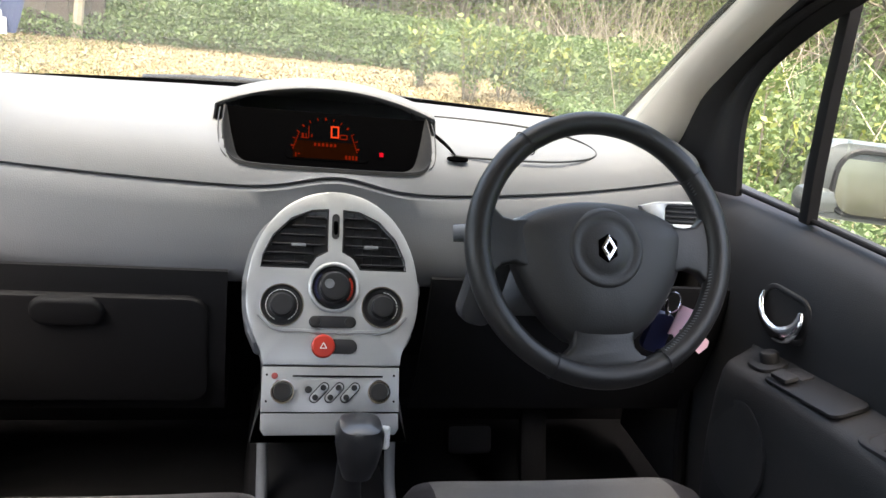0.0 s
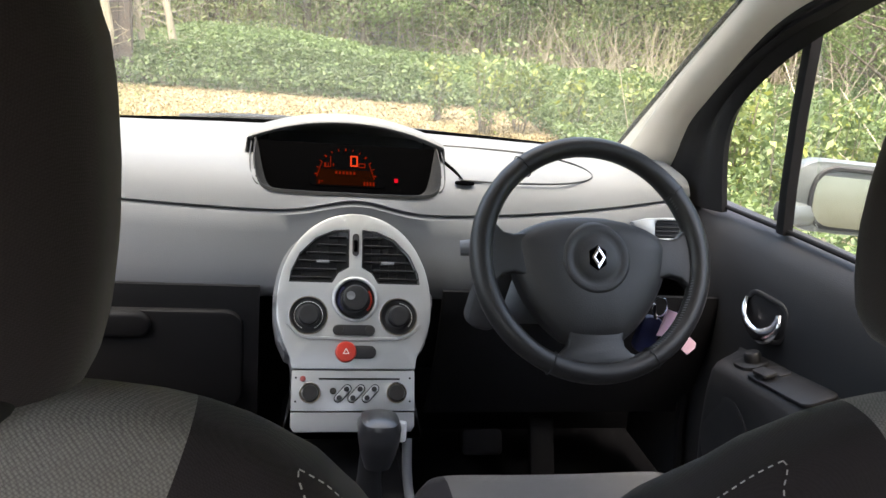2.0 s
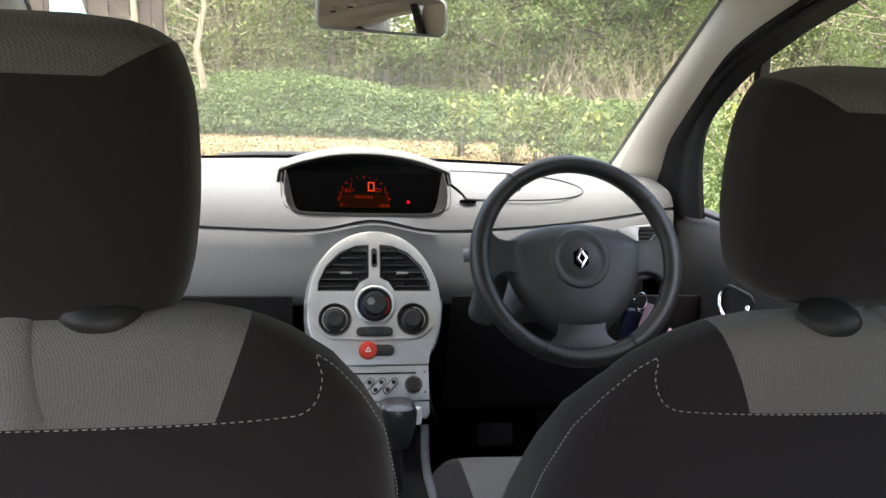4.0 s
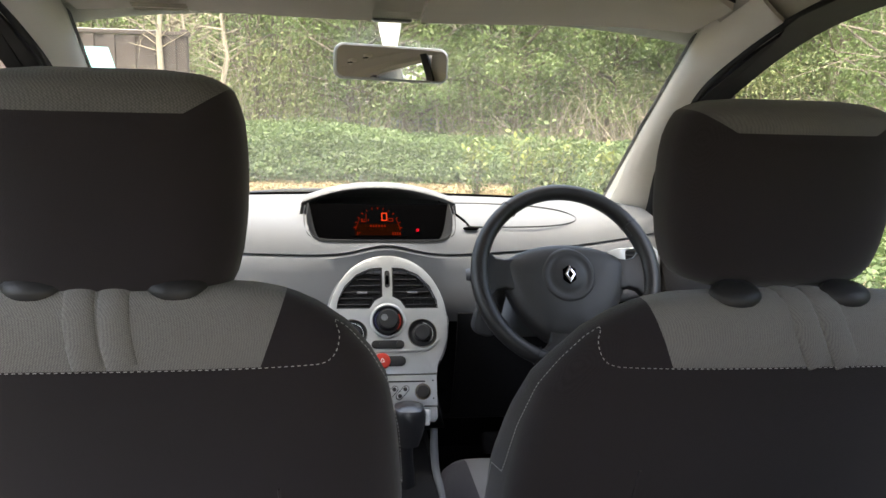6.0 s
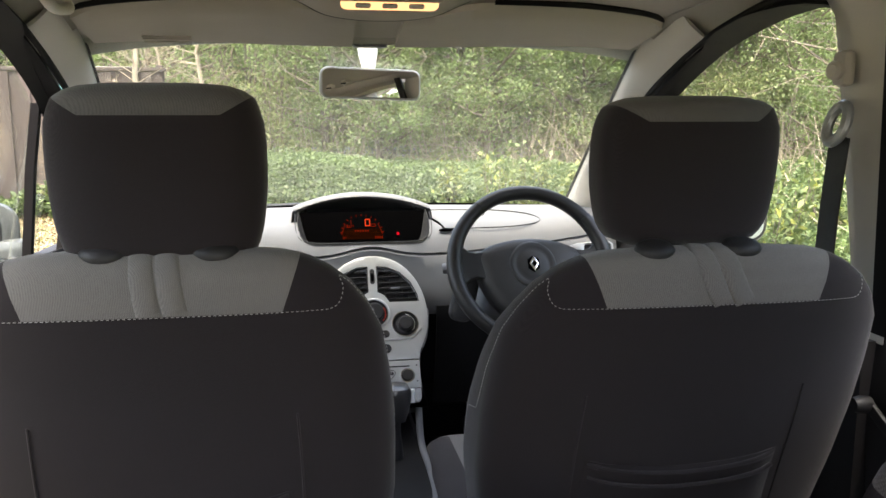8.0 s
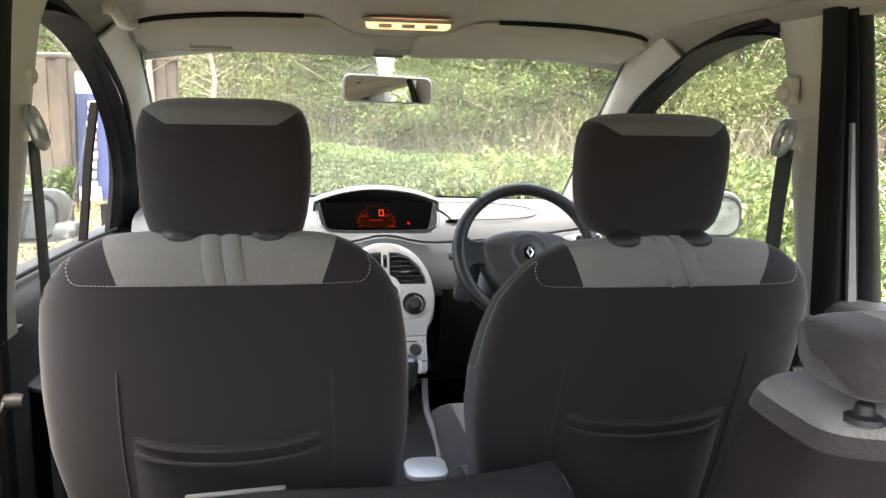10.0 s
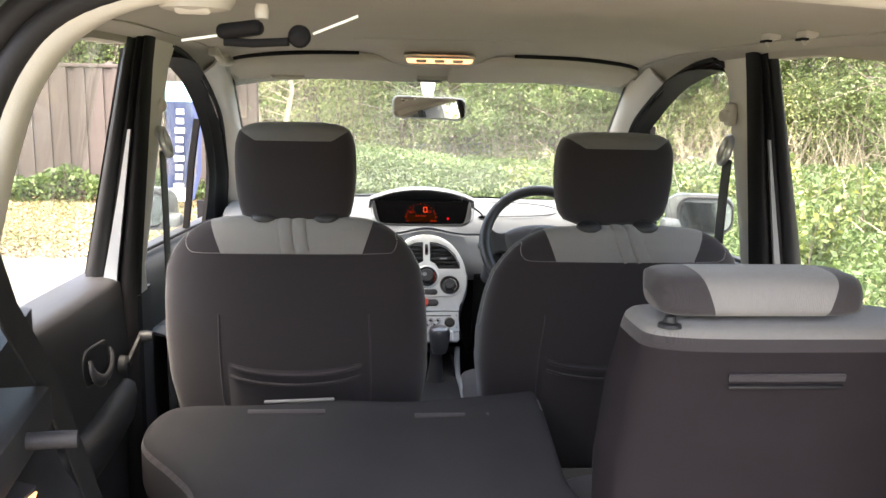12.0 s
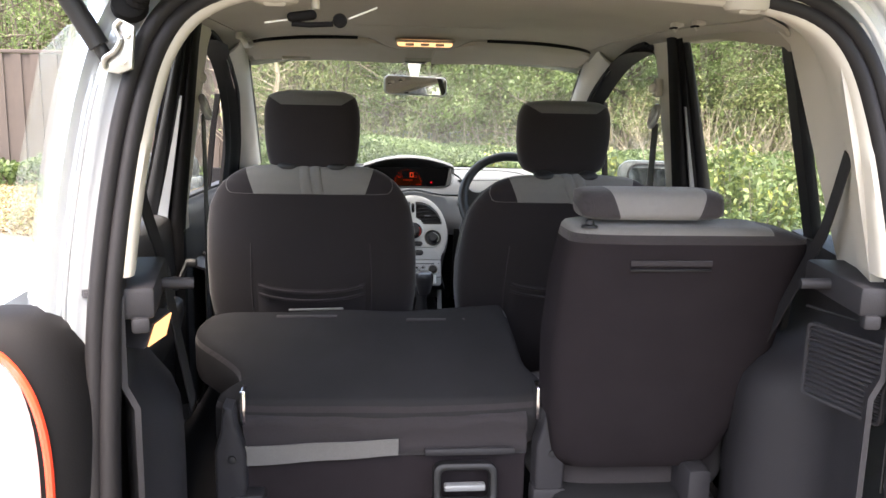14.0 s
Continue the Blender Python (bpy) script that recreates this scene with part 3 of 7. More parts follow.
# screen hood
hood_rows = []
for k in range(-1, 50):
    a = max(-1.0, min(1.0, -1 + 2 * k / 48))
    x = WELL_X + 0.170 * a
    under = 1.040 + 0.033 * (1 - abs(a) ** 2.1)
    y0 = 0.203 + 0.010 * (1 - a * a)
    row = [(0.95, 0.07, -0.008), (0.985, 0.012, 0.0), (1.0, 0.001, 0.003), (1.0, -0.003, 0.007), (1.0, -0.001, 0.0105), (1.0, 0.007, 0.013), (1.0, 0.04, 0.014), (1.0, 0.09, 0.008)]
    row = [(WELL_X + 0.170 * a * q, y0 + dy, under + dz) for q, dy, dz in row]
    row += [(WELL_X + 0.165 * a, y0 + 0.16, 1.030 + 0.55 * (under - 1.040)), (WELL_X + 0.158 * a, y0 + 0.25, 1.012)]
    if k in (-1, 49):
        row = [(px + 0.004 * (1 if k > 0 else -1), py, min(pz, 1.008)) for px, py, pz in row]
    hood_rows.append(row)
part("screen_hood", sheet(hood_rows, thick=0.003), DASH, dash, "arched grey display hood", sharp=50)
rim_path = [p + Vector((WELL_X, 0, 0)) for p in smooth_path(WELL, 6)]
rows = []
for k, p in enumerate(rim_path):
    u = 2 * k / (len(rim_path) - 1) - 1
    side = abs(u) ** 3
    inner = Vector((WELL_X + (p.x - WELL_X) * 0.88, 0.150 + 0.085 * side, 0.966 + 0.085 * side))
    row = [p + Vector((0.0055 * math.copysign(side, u), -0.004 * (1 - side), -0.004)), p + Vector((0.003 * math.copysign(side, u), -0.002 * (1 - side), 0.0012)), p + Vector((0, 0, 0.0014))]
    row += [p.lerp(inner, q) + Vector((0, 0, -0.006 * math.sin(math.pi * q))) for q in (0.05, 0.2, 0.4, 0.6, 0.8, 1.0)]
    rows.append(row)
bm = sheet(rows, thick=0.0012)
# the recess's shade is in this wall colour
part("display_well", bm, DASH_SHADED, dash, "grained display recess in shaded dash colour", sharp=60)
part("recess_groove", sweep([p + Vector((0.0075 * math.copysign(1, p.x - WELL_X), 0.0, 0.0005)) for p in rim_path[6:30]], circle(0.0011, 6)), BLACK, dash, "fine gap round the recess")
part("recess_groove", sweep([p + Vector((0.0075, 0.0, 0.0005)) for p in rim_path[-30:-6]], circle(0.0011, 6)), BLACK, dash)
# back plate in near-zero black: the deep shade of the recess as colour
part("recess_back", prism([(-0.150, -0.03), (0.150, -0.03), (0.160, 0.07), (-0.160, 0.07)], 0.003, frame_of((WELL_X, 0.166, 0.985), (0, 0.60, 0.80), (0, -0.80, 0.60))), GLOSSBLACK, dash, "display back blackened as recess shade")

# lit figures on the display glass
DM = frame_of((-0.0105, 0.1805, 1.0065), (0, 0.60, 0.80), (0, -0.80, 0.60)) @ Matrix.Diagonal((0.88, 0.85, 1, 1))


def fig(a, b, w, h, turn=0):
    return rbox(w, h, 0.0008, 0.0, DM @ pose(a, b, 0.004, 0, 0, turn))


glass_panel = part("display_glass", prism(roundrect(0.15, 0.088, 0.012), 0.003, DM), GLOSSBLACK, dash, "dark display glass")
zero = [fig(0.0065, 0.013, 0.0028, 0.0195), fig(0.0185, 0.013, 0.0028, 0.0195), fig(0.0125, 0.0235, 0.0148, 0.0028), fig(0.0125, 0.0025, 0.0148, 0.0028)]
part("backlight", rbox(0.112, 0.034, 0.0006, 0.0, DM @ pose(-0.004, -0.024, 0.0032)), BACKLIGHT, glass_panel, "faintly lit display band")
part("speed_figure", join(*zero), DISPLAY, glass_panel, "orange lit figure 0")
gear = [fig(-0.041, -0.002, 0.012, 0.0015), fig(-0.0335, 0.010, 0.0015, 0.024), fig(-0.044, 0.003, 0.004, 0.008), fig(-0.038, 0.003, 0.0015, 0.008), fig(-0.028, 0.003, 0.002, 0.006)]
part("gear_figure", join(*gear), DISPLAY_DIM, glass_panel, "orange lit gear mark")
arc = []
for k in range(13):
    a = radians(175 - k * 170 / 12)
    arc.append(fig(-0.004 + 0.058 * math.cos(a), -0.024 + 0.062 * math.sin(a), 0.0015 if k % 3 else 0.003, 0.005, math.degrees(a) - 90))
for k in range(9):
    arc.append(fig(-0.060 + 0.0012 * k, -0.024 + 0.004 * k, 0.002, 0.0028))
    arc.append(fig(0.052 - 0.0012 * k, -0.024 + 0.004 * k, 0.002, 0.0028))
part("gauge_arc", join(*arc), DISPLAY_DIM, glass_panel, "orange lit gauge segments")
row = [fig(-0.022 + 0.007 * k, -0.014, 0.004, 0.006) for k in range(6)] + [fig(0.028, 0.008, 0.012, 0.002), fig(0.028, 0.0, 0.012, 0.002), fig(0.022, 0.004, 0.002, 0.008), fig(0.034, 0.004, 0.002, 0.008)]
part("mileage_row", join(*row), DISPLAY_DIM, glass_panel, "dim orange lit row")
part("clock_row", join(*[fig(0.033 + 0.006 * k, -0.036, 0.0035, 0.008) for k in range(4)]), DISPLAY_DIM, glass_panel)
part("temperature_row", join(fig(-0.055, -0.036, 0.002, 0.008), fig(-0.050, -0.034, 0.004, 0.002)), DISPLAY_DIM, glass_panel)
part("warning_light", rbox(0.007, 0.008, 0.001, 0.0, Matrix.Translation((0.0735, 0.1620, 0.992)) @ DM.to_3x3().to_4x4()), WARNING, dash, "red warning light")
# tray outline and thumb hole on the upper pad
ring = smooth_path([(0.175, 0.20, 1.0165), (0.178, 0.15, 1.0095), (0.185, 0.128, 1.0068), (0.26, 0.123, 1.0068), (0.36, 0.135, 1.0075), (0.425, 0.165, 1.011), (0.444, 0.205, 1.0165), (0.42, 0.26, 1.0235), (0.35, 0.315, 1.0265), (0.25, 0.34, 1.0265), (0.17, 0.345, 1.0265)], 5)
part("tray_groove", sweep(ring, circle(0.0018, 6)), BLACK, dash, "dark gap round the tray lid")
part("thumb_hole", prism([(0.017 * math.cos(a), 0.008 * math.sin(a)) for a in np.linspace(0, 2 * math.pi, 20)[:-1]], 0.0025, frame_of((0.185, 0.115, 1.0035), (0, 1, 0.2), (0, -0.2, 1))), GLOSSBLACK, dash)
groove = smooth_path([(0.163, 0.222, 1.0200), (0.169, 0.185, 1.0182), (0.176, 0.155, 1.0138), (0.184, 0.128, 1.0050)], 5)
part("hood_groove", sweep(groove, circle(0.0034, 6)), GLOSSBLACK, dash)

# ---- centre console ----
console = thing("centre_console", "silver centre console with round air vents and knobs", "console")
CU, CN = (0, 0.517, 0.857), (0, -0.857, 0.517)
CM = frame_of((-0.001, -0.078, 0.705), CU, CN)


def cpose(a, b, out=0.0, turn=0):
    return CM @ pose(a, b, out, 0, 0, turn)


right = flat_path([(0.0, 0.289), (0.025, 0.286), (0.05, 0.277), (0.075, 0.260), (0.096, 0.235), (0.111, 0.205), (0.119, 0.175), (0.122, 0.145), (0.121, 0.115), (0.115, 0.092), (0.106, 0.072), (0.099, 0.055), (0.096, 0.038)], 4) + [(0.0955, 0.0375)]
outline = right + [(-a, b) for a, b in reversed(right[1:])]
body_out = [(x * (1.05 if y > 0.06 else 0.985), y * 1.0 + (0.006 if y > 0.1 else 0)) for x, y in outline] + [(-0.094, -0.056), (0.094, -0.056)]
part("pod_body", prism(body_out, 0.13, cpose(0, 0, -0.145), 0.012, 3), DASH, console, "grey pod round the console")


def vent_out(s):
    return [(s * 0.011, 0.262), (s * 0.011, 0.200), (s * 0.027, 0.191), (s * 0.037, 0.175), (s * 0.104, 0.175), (s * 0.101, 0.192), (s * 0.088, 0.221), (s * 0.063, 0.247), (s * 0.034, 0.260)]


def with_holes(outline, holes, depth, m, bevel=0.0015):
    """A plate with openings through it."""
    bm = bmesh.new()
    loops = []
    for ring in [outline] + holes:
        vs = [bm.verts.new((x, y, 0)) for x, y in ring]
        loops += [bm.edges.new((vs[i], vs[(i + 1) % len(vs)])) for i in range(len(vs))]
    bmesh.ops.triangle_fill(bm, use_beauty=True, use_dissolve=False, edges=loops)
    bmesh.ops.recalc_face_normals(bm, faces=bm.faces)
    r = bmesh.ops.extrude_face_region(bm, geom=bm.faces[:])
    top = {v for v in r["geom"] if isinstance(v, bmesh.types.BMVert)}
    for v in top:
        v.co.z = depth
    if bevel:
        es = [e for e in bm.edges if e.verts[0] in top and e.verts[1] in top and len(e.link_faces) == 2 and e.calc_face_angle(0) > 1.0]
        bmesh.ops.bevel(bm, geom=es, offset=bevel, segments=2, affect='EDGES', profile=0.5)
    bm.transform(m)
    return bm


def disc(a, b, r, n=28):
    return [(a + r * math.cos(2 * math.pi * k / n), b + r * math.sin(2 * math.pi * k / n)) for k in range(n)]


def pill(a, b, half, r, turn=0, n=8):
    pts = [(half + r * math.cos(t), r * math.sin(t)) for t in np.linspace(-math.pi / 2, math.pi / 2, n)] + [(-half - r * math.cos(t), -r * math.sin(t)) for t in np.linspace(-math.pi / 2, math.pi / 2, n)]
    c, s = math.cos(radians(turn)), math.sin(radians(turn))
    return [(a + x * c - y * s, b + x * s + y * c) for x, y in pts]


face = with_holes(outline, [vent_out(1), vent_out(-1), disc(0, 0.148, 0.0315), disc(-0.0725, 0.121, 0.029), disc(0.0695, 0.121, 0.029)], 0.014, cpose(0, 0, -0.010), 0.002)
part("silver_fascia", face, SILVER, console, "silver painted plastic fascia")
well_back = [(x * 0.97, min(y, 0.283)) for x, y in right] + [(-a * 0.97, min(b, 0.283)) for a, b in reversed(right[1:])]
part("dark_backing", prism(well_back, 0.004, cpose(0, 0, -0.016)), BLACK, console)
for s in (1, -1):
    vent = part("air_vent", sweep([CM @ Vector((x, y, 0.003)) for x, y in vent_out(s)], circle(0.0013, 6), closed=True), BLACK, console, "black slatted air vent")
    for k in range(6):
        b = 0.183 + k * 0.0135
        xs = [0.013, 0.105 - 0.075 * max(0, (b - 0.185) / 0.075) ** 1.6]
        if b < 0.20:
            xs[0] = 0.036 - (b - 0.183) * 0.6
        part("slat", rbox(xs[1] - xs[0] - 0.004, 0.0018, 0.010, 0.0006, cpose(s * (xs[0] + xs[1]) / 2, b, -0.003)), BLACK, vent)
    for k in range(5):
        a = 0.028 + k * 0.014
        top = 0.262 - 0.06 * max(0, (a - 0.03) / 0.07) ** 1.8
        part("upright_vane", rbox(0.0015, top - 0.182, 0.004, 0.0, cpose(s * a, (top + 0.182) / 2, -0.011)), BLACK, vent)
    part("vent_tab", rbox(0.021, 0.005, 0.006, 0.001, cpose(s * 0.052, 0.208, 0.002)), DASH, vent, "grey vent tab")
part("thumb_wheel_slot", prism(pill(0, 0.237, 0.013, 0.0055, 90), 0.001, cpose(0, 0, 0.0045)), BLACK, console)
part("thumb_wheel", revolve([(0.0, -0.003), (0.012, -0.003), (0.0135, 0), (0.012, 0.003), (0.0, 0.003)][1:4], 28, cpose(0, 0.235, -0.003) @ pose(0, 0, 0, 0, 90, 0)), GLOSSBLACK, console, "black ribbed vent wheel")


def knob(a, b, r, inner, tall, name, label):
    dial = part(name, revolve([(r, 0.0), (r, 0.006), (r - 0.002, 0.0015), (inner + 0.004, 0.0), (inner + 0.001, 0.002)], 36, cpose(a, b, 0.0), caps=True), BLACK, console, label)
    part("grip", revolve([(inner, 0.0), (inner, tall - 0.003), (inner - 0.002, tall - 0.0006), (inner - 0.005, tall), (inner * 0.4, tall - 0.001)], 32, cpose(a, b, 0.001)), BLACK, dial)
    return dial


for a in (-0.0725, 0.0695):
    dial = knob(a, 0.121, 0.0285, 0.0165, 0.016, "fan_dial" if a < 0 else "air_dial", "black rotary heater dial")
    part("silver_ring", sweep([cpose(a, 0.121, 0.004) @ Vector((0.0295 * math.cos(t), 0.0295 * math.sin(t), 0)) for t in np.linspace(0, 2 * math.pi, 37)[:-1]], circle(0.0016, 6), closed=True, ref=CN), CHROME, dial)
    marks = [rbox(0.0035, 0.0008, 0.0005, 0.0, cpose(a, 0.121, 0.0028) @ pose(0, 0, 0, 0, 0, q) @ pose(0, 0.022, 0)) for q in (range(-150, 151, 12) if a < 0 else range(-130, 0, 12))]
    part("scale_marks", join(*marks), WHITE, dial)
dial = knob(0, 0.148, 0.0305, 0.021, 0.020, "temperature_dial", "large black temperature dial")
part("silver_collar", sweep([cpose(0, 0.148, 0.004) @ Vector((0.034 * math.cos(t), 0.034 * math.sin(t), 0)) for t in np.linspace(0, 2 * math.pi, 41)[:-1]], circle(0.0030, 8), closed=True, ref=CN), SILVER, dial, "silver ring")
part("finger_dish", revolve([(0.007, 0.0), (0.0068, 0.0012), (0.004, 0.0006), (0.001, 0.0002)], 20, cpose(-0.008, 0.151, 0.0205)), DASH, dial, "grey finger dish")
blue_arc = [rbox(0.002, 0.003, 0.0005, 0, cpose(0, 0.148, 0.0035) @ pose(0, 0, 0, 0, 0, q) @ pose(0, 0.026, 0)) for q in range(45, 135, 7)]
part("blue_marks", join(*blue_arc), BLUE, dial)
red_arc = [rbox(0.002, 0.003, 0.0005, 0, cpose(0, 0.148, 0.0035) @ pose(0, 0, 0, 0, 0, -q) @ pose(0, 0.026, 0)) for q in range(60, 135, 7)]
part("red_marks", join(*red_arc), RED, dial)
part("button_bar", prism(pill(-0.001, 0.0985, 0.025, 0.0085), 0.004, cpose(0, 0, 0.003), 0.0015), BLACK, console, "black pill-shaped switch bar")
for s in (1, -1):
    part("switch", prism(disc(s * 0.0245 - 0.001, 0.0985, 0.0075, 16), 0.003, cpose(0, 0, 0.0055), 0.001), LEATHER, console, "black round switch")
ridge = smooth_path([CM @ Vector((a, b, 0.0035)) for a, b in ((-0.104, 0.108), (-0.08, 0.088), (-0.04, 0.0855), (0, 0.084), (0.04, 0.0855), (0.08, 0.088), (0.104, 0.108))], 6)
part("moulded_ridge", sweep(ridge, circle(0.003, 6), ref=CN), SILVER, console)
part("lock_switch", prism(pill(0.012, 0.064, 0.012, 0.0105), 0.005, cpose(0, 0, 0.003), 0.002), BLACK, console, "black door lock switch")
part("hazard_button", prism(disc(-0.0135, 0.064, 0.0165), 0.009, cpose(0, 0, 0.003), 0.003, 3), RED, console, "round red hazard button")
tri = [rbox(0.009, 0.0012, 0.0006, 0, cpose(-0.0135, 0.061, 0.0122)), rbox(0.009, 0.0012, 0.0006, 0, cpose(-0.0157, 0.0648, 0.0122, 60)), rbox(0.009, 0.0012, 0.0006, 0, cpose(-0.0113, 0.0648, 0.0122, -60))]
part("hazard_mark", join(*tri), WHITE, console)
# same silver as the fascia, greyed here for the dimmer light low down
part("lower_panel", prism([(0.0955, -0.028), (0.0955, -0.05), (0.09, -0.058), (-0.09, -0.058), (-0.0955, -0.05), (-0.0955, -0.028)], 0.012, cpose(0, 0, -0.010), 0.002), SILVERGREY, console, "silver lower panel in shaded grey")

radio = thing("car_radio", "silver car radio with two round knobs in the console", "radio")
part("radio_face", prism([(0.0955, 0.0355), (-0.0955, 0.0355), (-0.0955, -0.0265), (0.0955, -0.0265)], 0.012, cpose(0, 0, -0.009), 0.001), SILVER, radio, "silver radio fascia")
part("disc_slot", rbox(0.126, 0.0025, 0.001, 0.0, cpose(0.009, 0.0225, 0.0032)), GLOSSBLACK, radio, "narrow black disc slot")
for a in (-0.0675, 0.0665):
    k = part("radio_knob", revolve([(0.0130, 0), (0.0130, 0.007), (0.0115, 0.010), (0.003, 0.0105)], 30, cpose(a, 0.001, 0.003)), LEATHER, radio, "black round radio knob")
    part("knob_ring", sweep([cpose(a, 0.001, 0.005) @ Vector((0.0150 * math.cos(t), 0.0150 * math.sin(t), 0)) for t in np.linspace(0, 2 * math.pi, 33)[:-1]], circle(0.002, 6), closed=True, ref=CN), CHROME, k)
part("round_button", prism(disc(-0.032, 0.004, 0.005, 16), 0.004, cpose(0, 0, 0.003), 0.001), LEATHER, radio)
for a in (-0.017, 0.004, 0.026):
    part("button_rim", prism(pill(a, 0.0, 0.0105, 0.0068, 48), 0.0012, cpose(0, 0, 0.003)), BLACK, radio)
    b = part("slanted_button", prism(pill(a, 0.0, 0.010, 0.0055, 48), 0.003, cpose(0, 0, 0.003), 0.001), SILVER, radio, "slanted silver button pair")
    for e in (-1, 1):
        part("key_dot", prism(disc(a + e * 0.0062 * 0.9, e * 0.0074 * 0.9, 0.0042, 14), 0.002, cpose(0, 0, 0.0055), 0.0008), BLACK, b)
part("power_button", prism(disc(-0.0785, 0.0225, 0.0045, 16), 0.003, cpose(0, 0, 0.003), 0.001), mat("dull_red_plastic", (0.3, 0.06, 0.05), 0.4), radio, "small dull red button")
for a in (-0.089, 0.088):
    for b in (0.024, -0.012):
        part("screw_hole", prism(disc(a, b, 0.0016, 10), 0.0005, cpose(0, 0, 0.003)), GLOSSBLACK, radio)

# gear lever and tunnel
tunnel = thing("centre_tunnel", "black plastic tunnel with silver edge strips", "tunnel")
part("tunnel_body", sheet([[(x, y, z) for x, z in ((-0.115, 0.34), (-0.105, 0.52), (-0.085, 0.555), (0.085, 0.555), (0.105, 0.52), (0.115, 0.34))] for y in (0.25, 0.0, -0.25, -0.55)], thick=0.004), DASH_LOW, tunnel)
for s in (1, -1):
    part("edge_strip", tube(smooth_path([(s * 0.092, -0.055, 0.64), (s * 0.090, -0.12, 0.565), (s * 0.092, -0.25, 0.556), (s * 0.085, -0.36, 0.55), (s * 0.06, -0.42, 0.548)], 5), 0.008), DASH, tunnel, "grey tunnel edge strip")
part("tunnel_tray", prism(roundrect(0.09, 0.10, 0.03), 0.02, pose(0.045, -0.44, 0.545), 0.006), SILVER, tunnel, "silver cup holder end")
lever = thing("gear_lever", "black automatic gear lever with a grey button", "gear lever")
part("stem", tube(smooth_path([(0.02, -0.165, 0.55), (0.021, -0.168, 0.62), (0.022, -0.175, 0.68)], 5), [0.026, 0.024, 0.023, 0.021, 0.019, 0.018, 0.018, 0.018, 0.018, 0.018, 0.018], 14, ref=(0, 1, 0)), BLACK, lever)
rows = [superring(0.029, -0.180 + dy, w * 1.08, d, 2.8, z - 0.011, 28) for z, w, d, dy in ((0.655, 0.018, 0.02, 0), (0.675, 0.024, 0.026, 0), (0.70, 0.0285, 0.031, 0.002), (0.718, 0.029, 0.032, 0.003), (0.728, 0.025, 0.028, 0.003), (0.733, 0.014, 0.018, 0.003))]
part("grip", sheet(rows, close_v=True, caps=True), GLOSSKNOB, lever, "rounded black grip")
part("release_button", prism(roundrect(0.014, 0.03, 0.004), 0.010, frame_of((0.060, -0.17, 0.692), (0, 0.3, 1), (1, -0.4, 0.1)), 0.003), WHITE, lever, "pale release button")

# ---- steering wheel ----
wheel = thing("steering_wheel", "black leather three-spoke steering wheel with stitched rim", "steering wheel")
TILT = 29
WC = Vector((0.326, -0.150, 0.9635))
WU, WN = (0, math.sin(radians(TILT)), math.cos(radians(TILT))), (0, -math.cos(radians(TILT)), math.sin(radians(TILT)))
WM = frame_of(WC, WU, WN)
RIM = 0.1678


def wpt(r, deg, out=0.0):
    return WM @ Vector((r * math.cos(radians(deg)), r * math.sin(radians(deg)), out))


rows = []
for k in range(96):
    a = 360 * k / 96
    fat = 0.0155 + 0.0015 * max(0, math.cos(radians(2 * (a - 10))))
    c, o = WM.to_3x3() @ Vector((math.cos(radians(a)), math.sin(radians(a)), 0)), WM.to_3x3() @ Vector((0, 0, 1))
    p = wpt(RIM, a)
    rows.append([p + c * fat * math.cos(t) + o * fat * math.sin(t) for t in np.linspace(0, 2 * math.pi, 15)[:-1]])
rim = part("rim", sheet(rows, close_u=True, close_v=True), LEATHER, wheel, "black leather rim")
for a in (128, 38, 246, 300):
    c = [wpt(RIM, a) + (WM.to_3x3() @ Vector((math.cos(radians(a)) * math.cos(t), math.sin(radians(a)) * math.cos(t), math.sin(t)))) * 0.0172 for t in np.linspace(0, 2 * math.pi, 21)[:-1]]
    part("rim_seam", tube(c, 0.0009, 5, closed=True, ref=tuple(wpt(1, a + 90) - WC)), BLACK, rim)
st = []
for a in list(np.arange(-58, 37, 1.6)):
    p = WM @ Matrix.Rotation(radians(a), 4, 'Z') @ pose(RIM - 0.0135, 0, 0.0085, 0, -50, 0)
    st.append(rbox(0.005, 0.0009, 0.0009, 0.0, p @ pose(0, 0, 0, 0, 0, 18)))
part("rim_stitching", join(*st), DASH, rim, "grey cross stitching")


def hubloft(outline, levels, m):
    """Stacked outlines, each shrunk and raised."""
    rows = []
    for scale, z in levels:
        rows.append([m @ Vector((x * scale, y * scale, z)) for x, y in outline])
    return sheet(rows, close_v=True, caps=True)


half_pad = [(0.0, 0.061), (0.035, 0.059), (0.07, 0.052), (0.10, 0.040), (0.121, 0.024), (0.120, 0.0), (0.113, -0.030), (0.098, -0.062), (0.075, -0.095), (0.05, -0.118), (0.035, -0.126), (0.0, -0.128)]
pad_out = half_pad + [(-x, y) for x, y in reversed(half_pad[1:-1])]
pad_curve = [(p.x, p.y) for p in smooth_path([(x, y, 0) for x, y in pad_out], 3, closed=True)]
part("airbag_pad", hubloft(pad_curve, ((0.98, -0.03), (1.0, -0.004), (0.985, 0.006), (0.93, 0.014), (0.8, 0.021), (0.6, 0.026), (0.45, 0.027)), WM @ pose(0, 0.001, -0.012)), PAD, wheel, "grey airbag cover", sharp=60)
part("hub_ring", revolve([(0.055, 0.020), (0.050, 0.0285), (0.046, 0.030), (0.040, 0.0285), (0.034, 0.027), (0.030, 0.030), (0.012, 0.0315)], 44, WM @ pose(0, -0.004, -0.012)), PAD, wheel, "raised round boss", sharp=60)
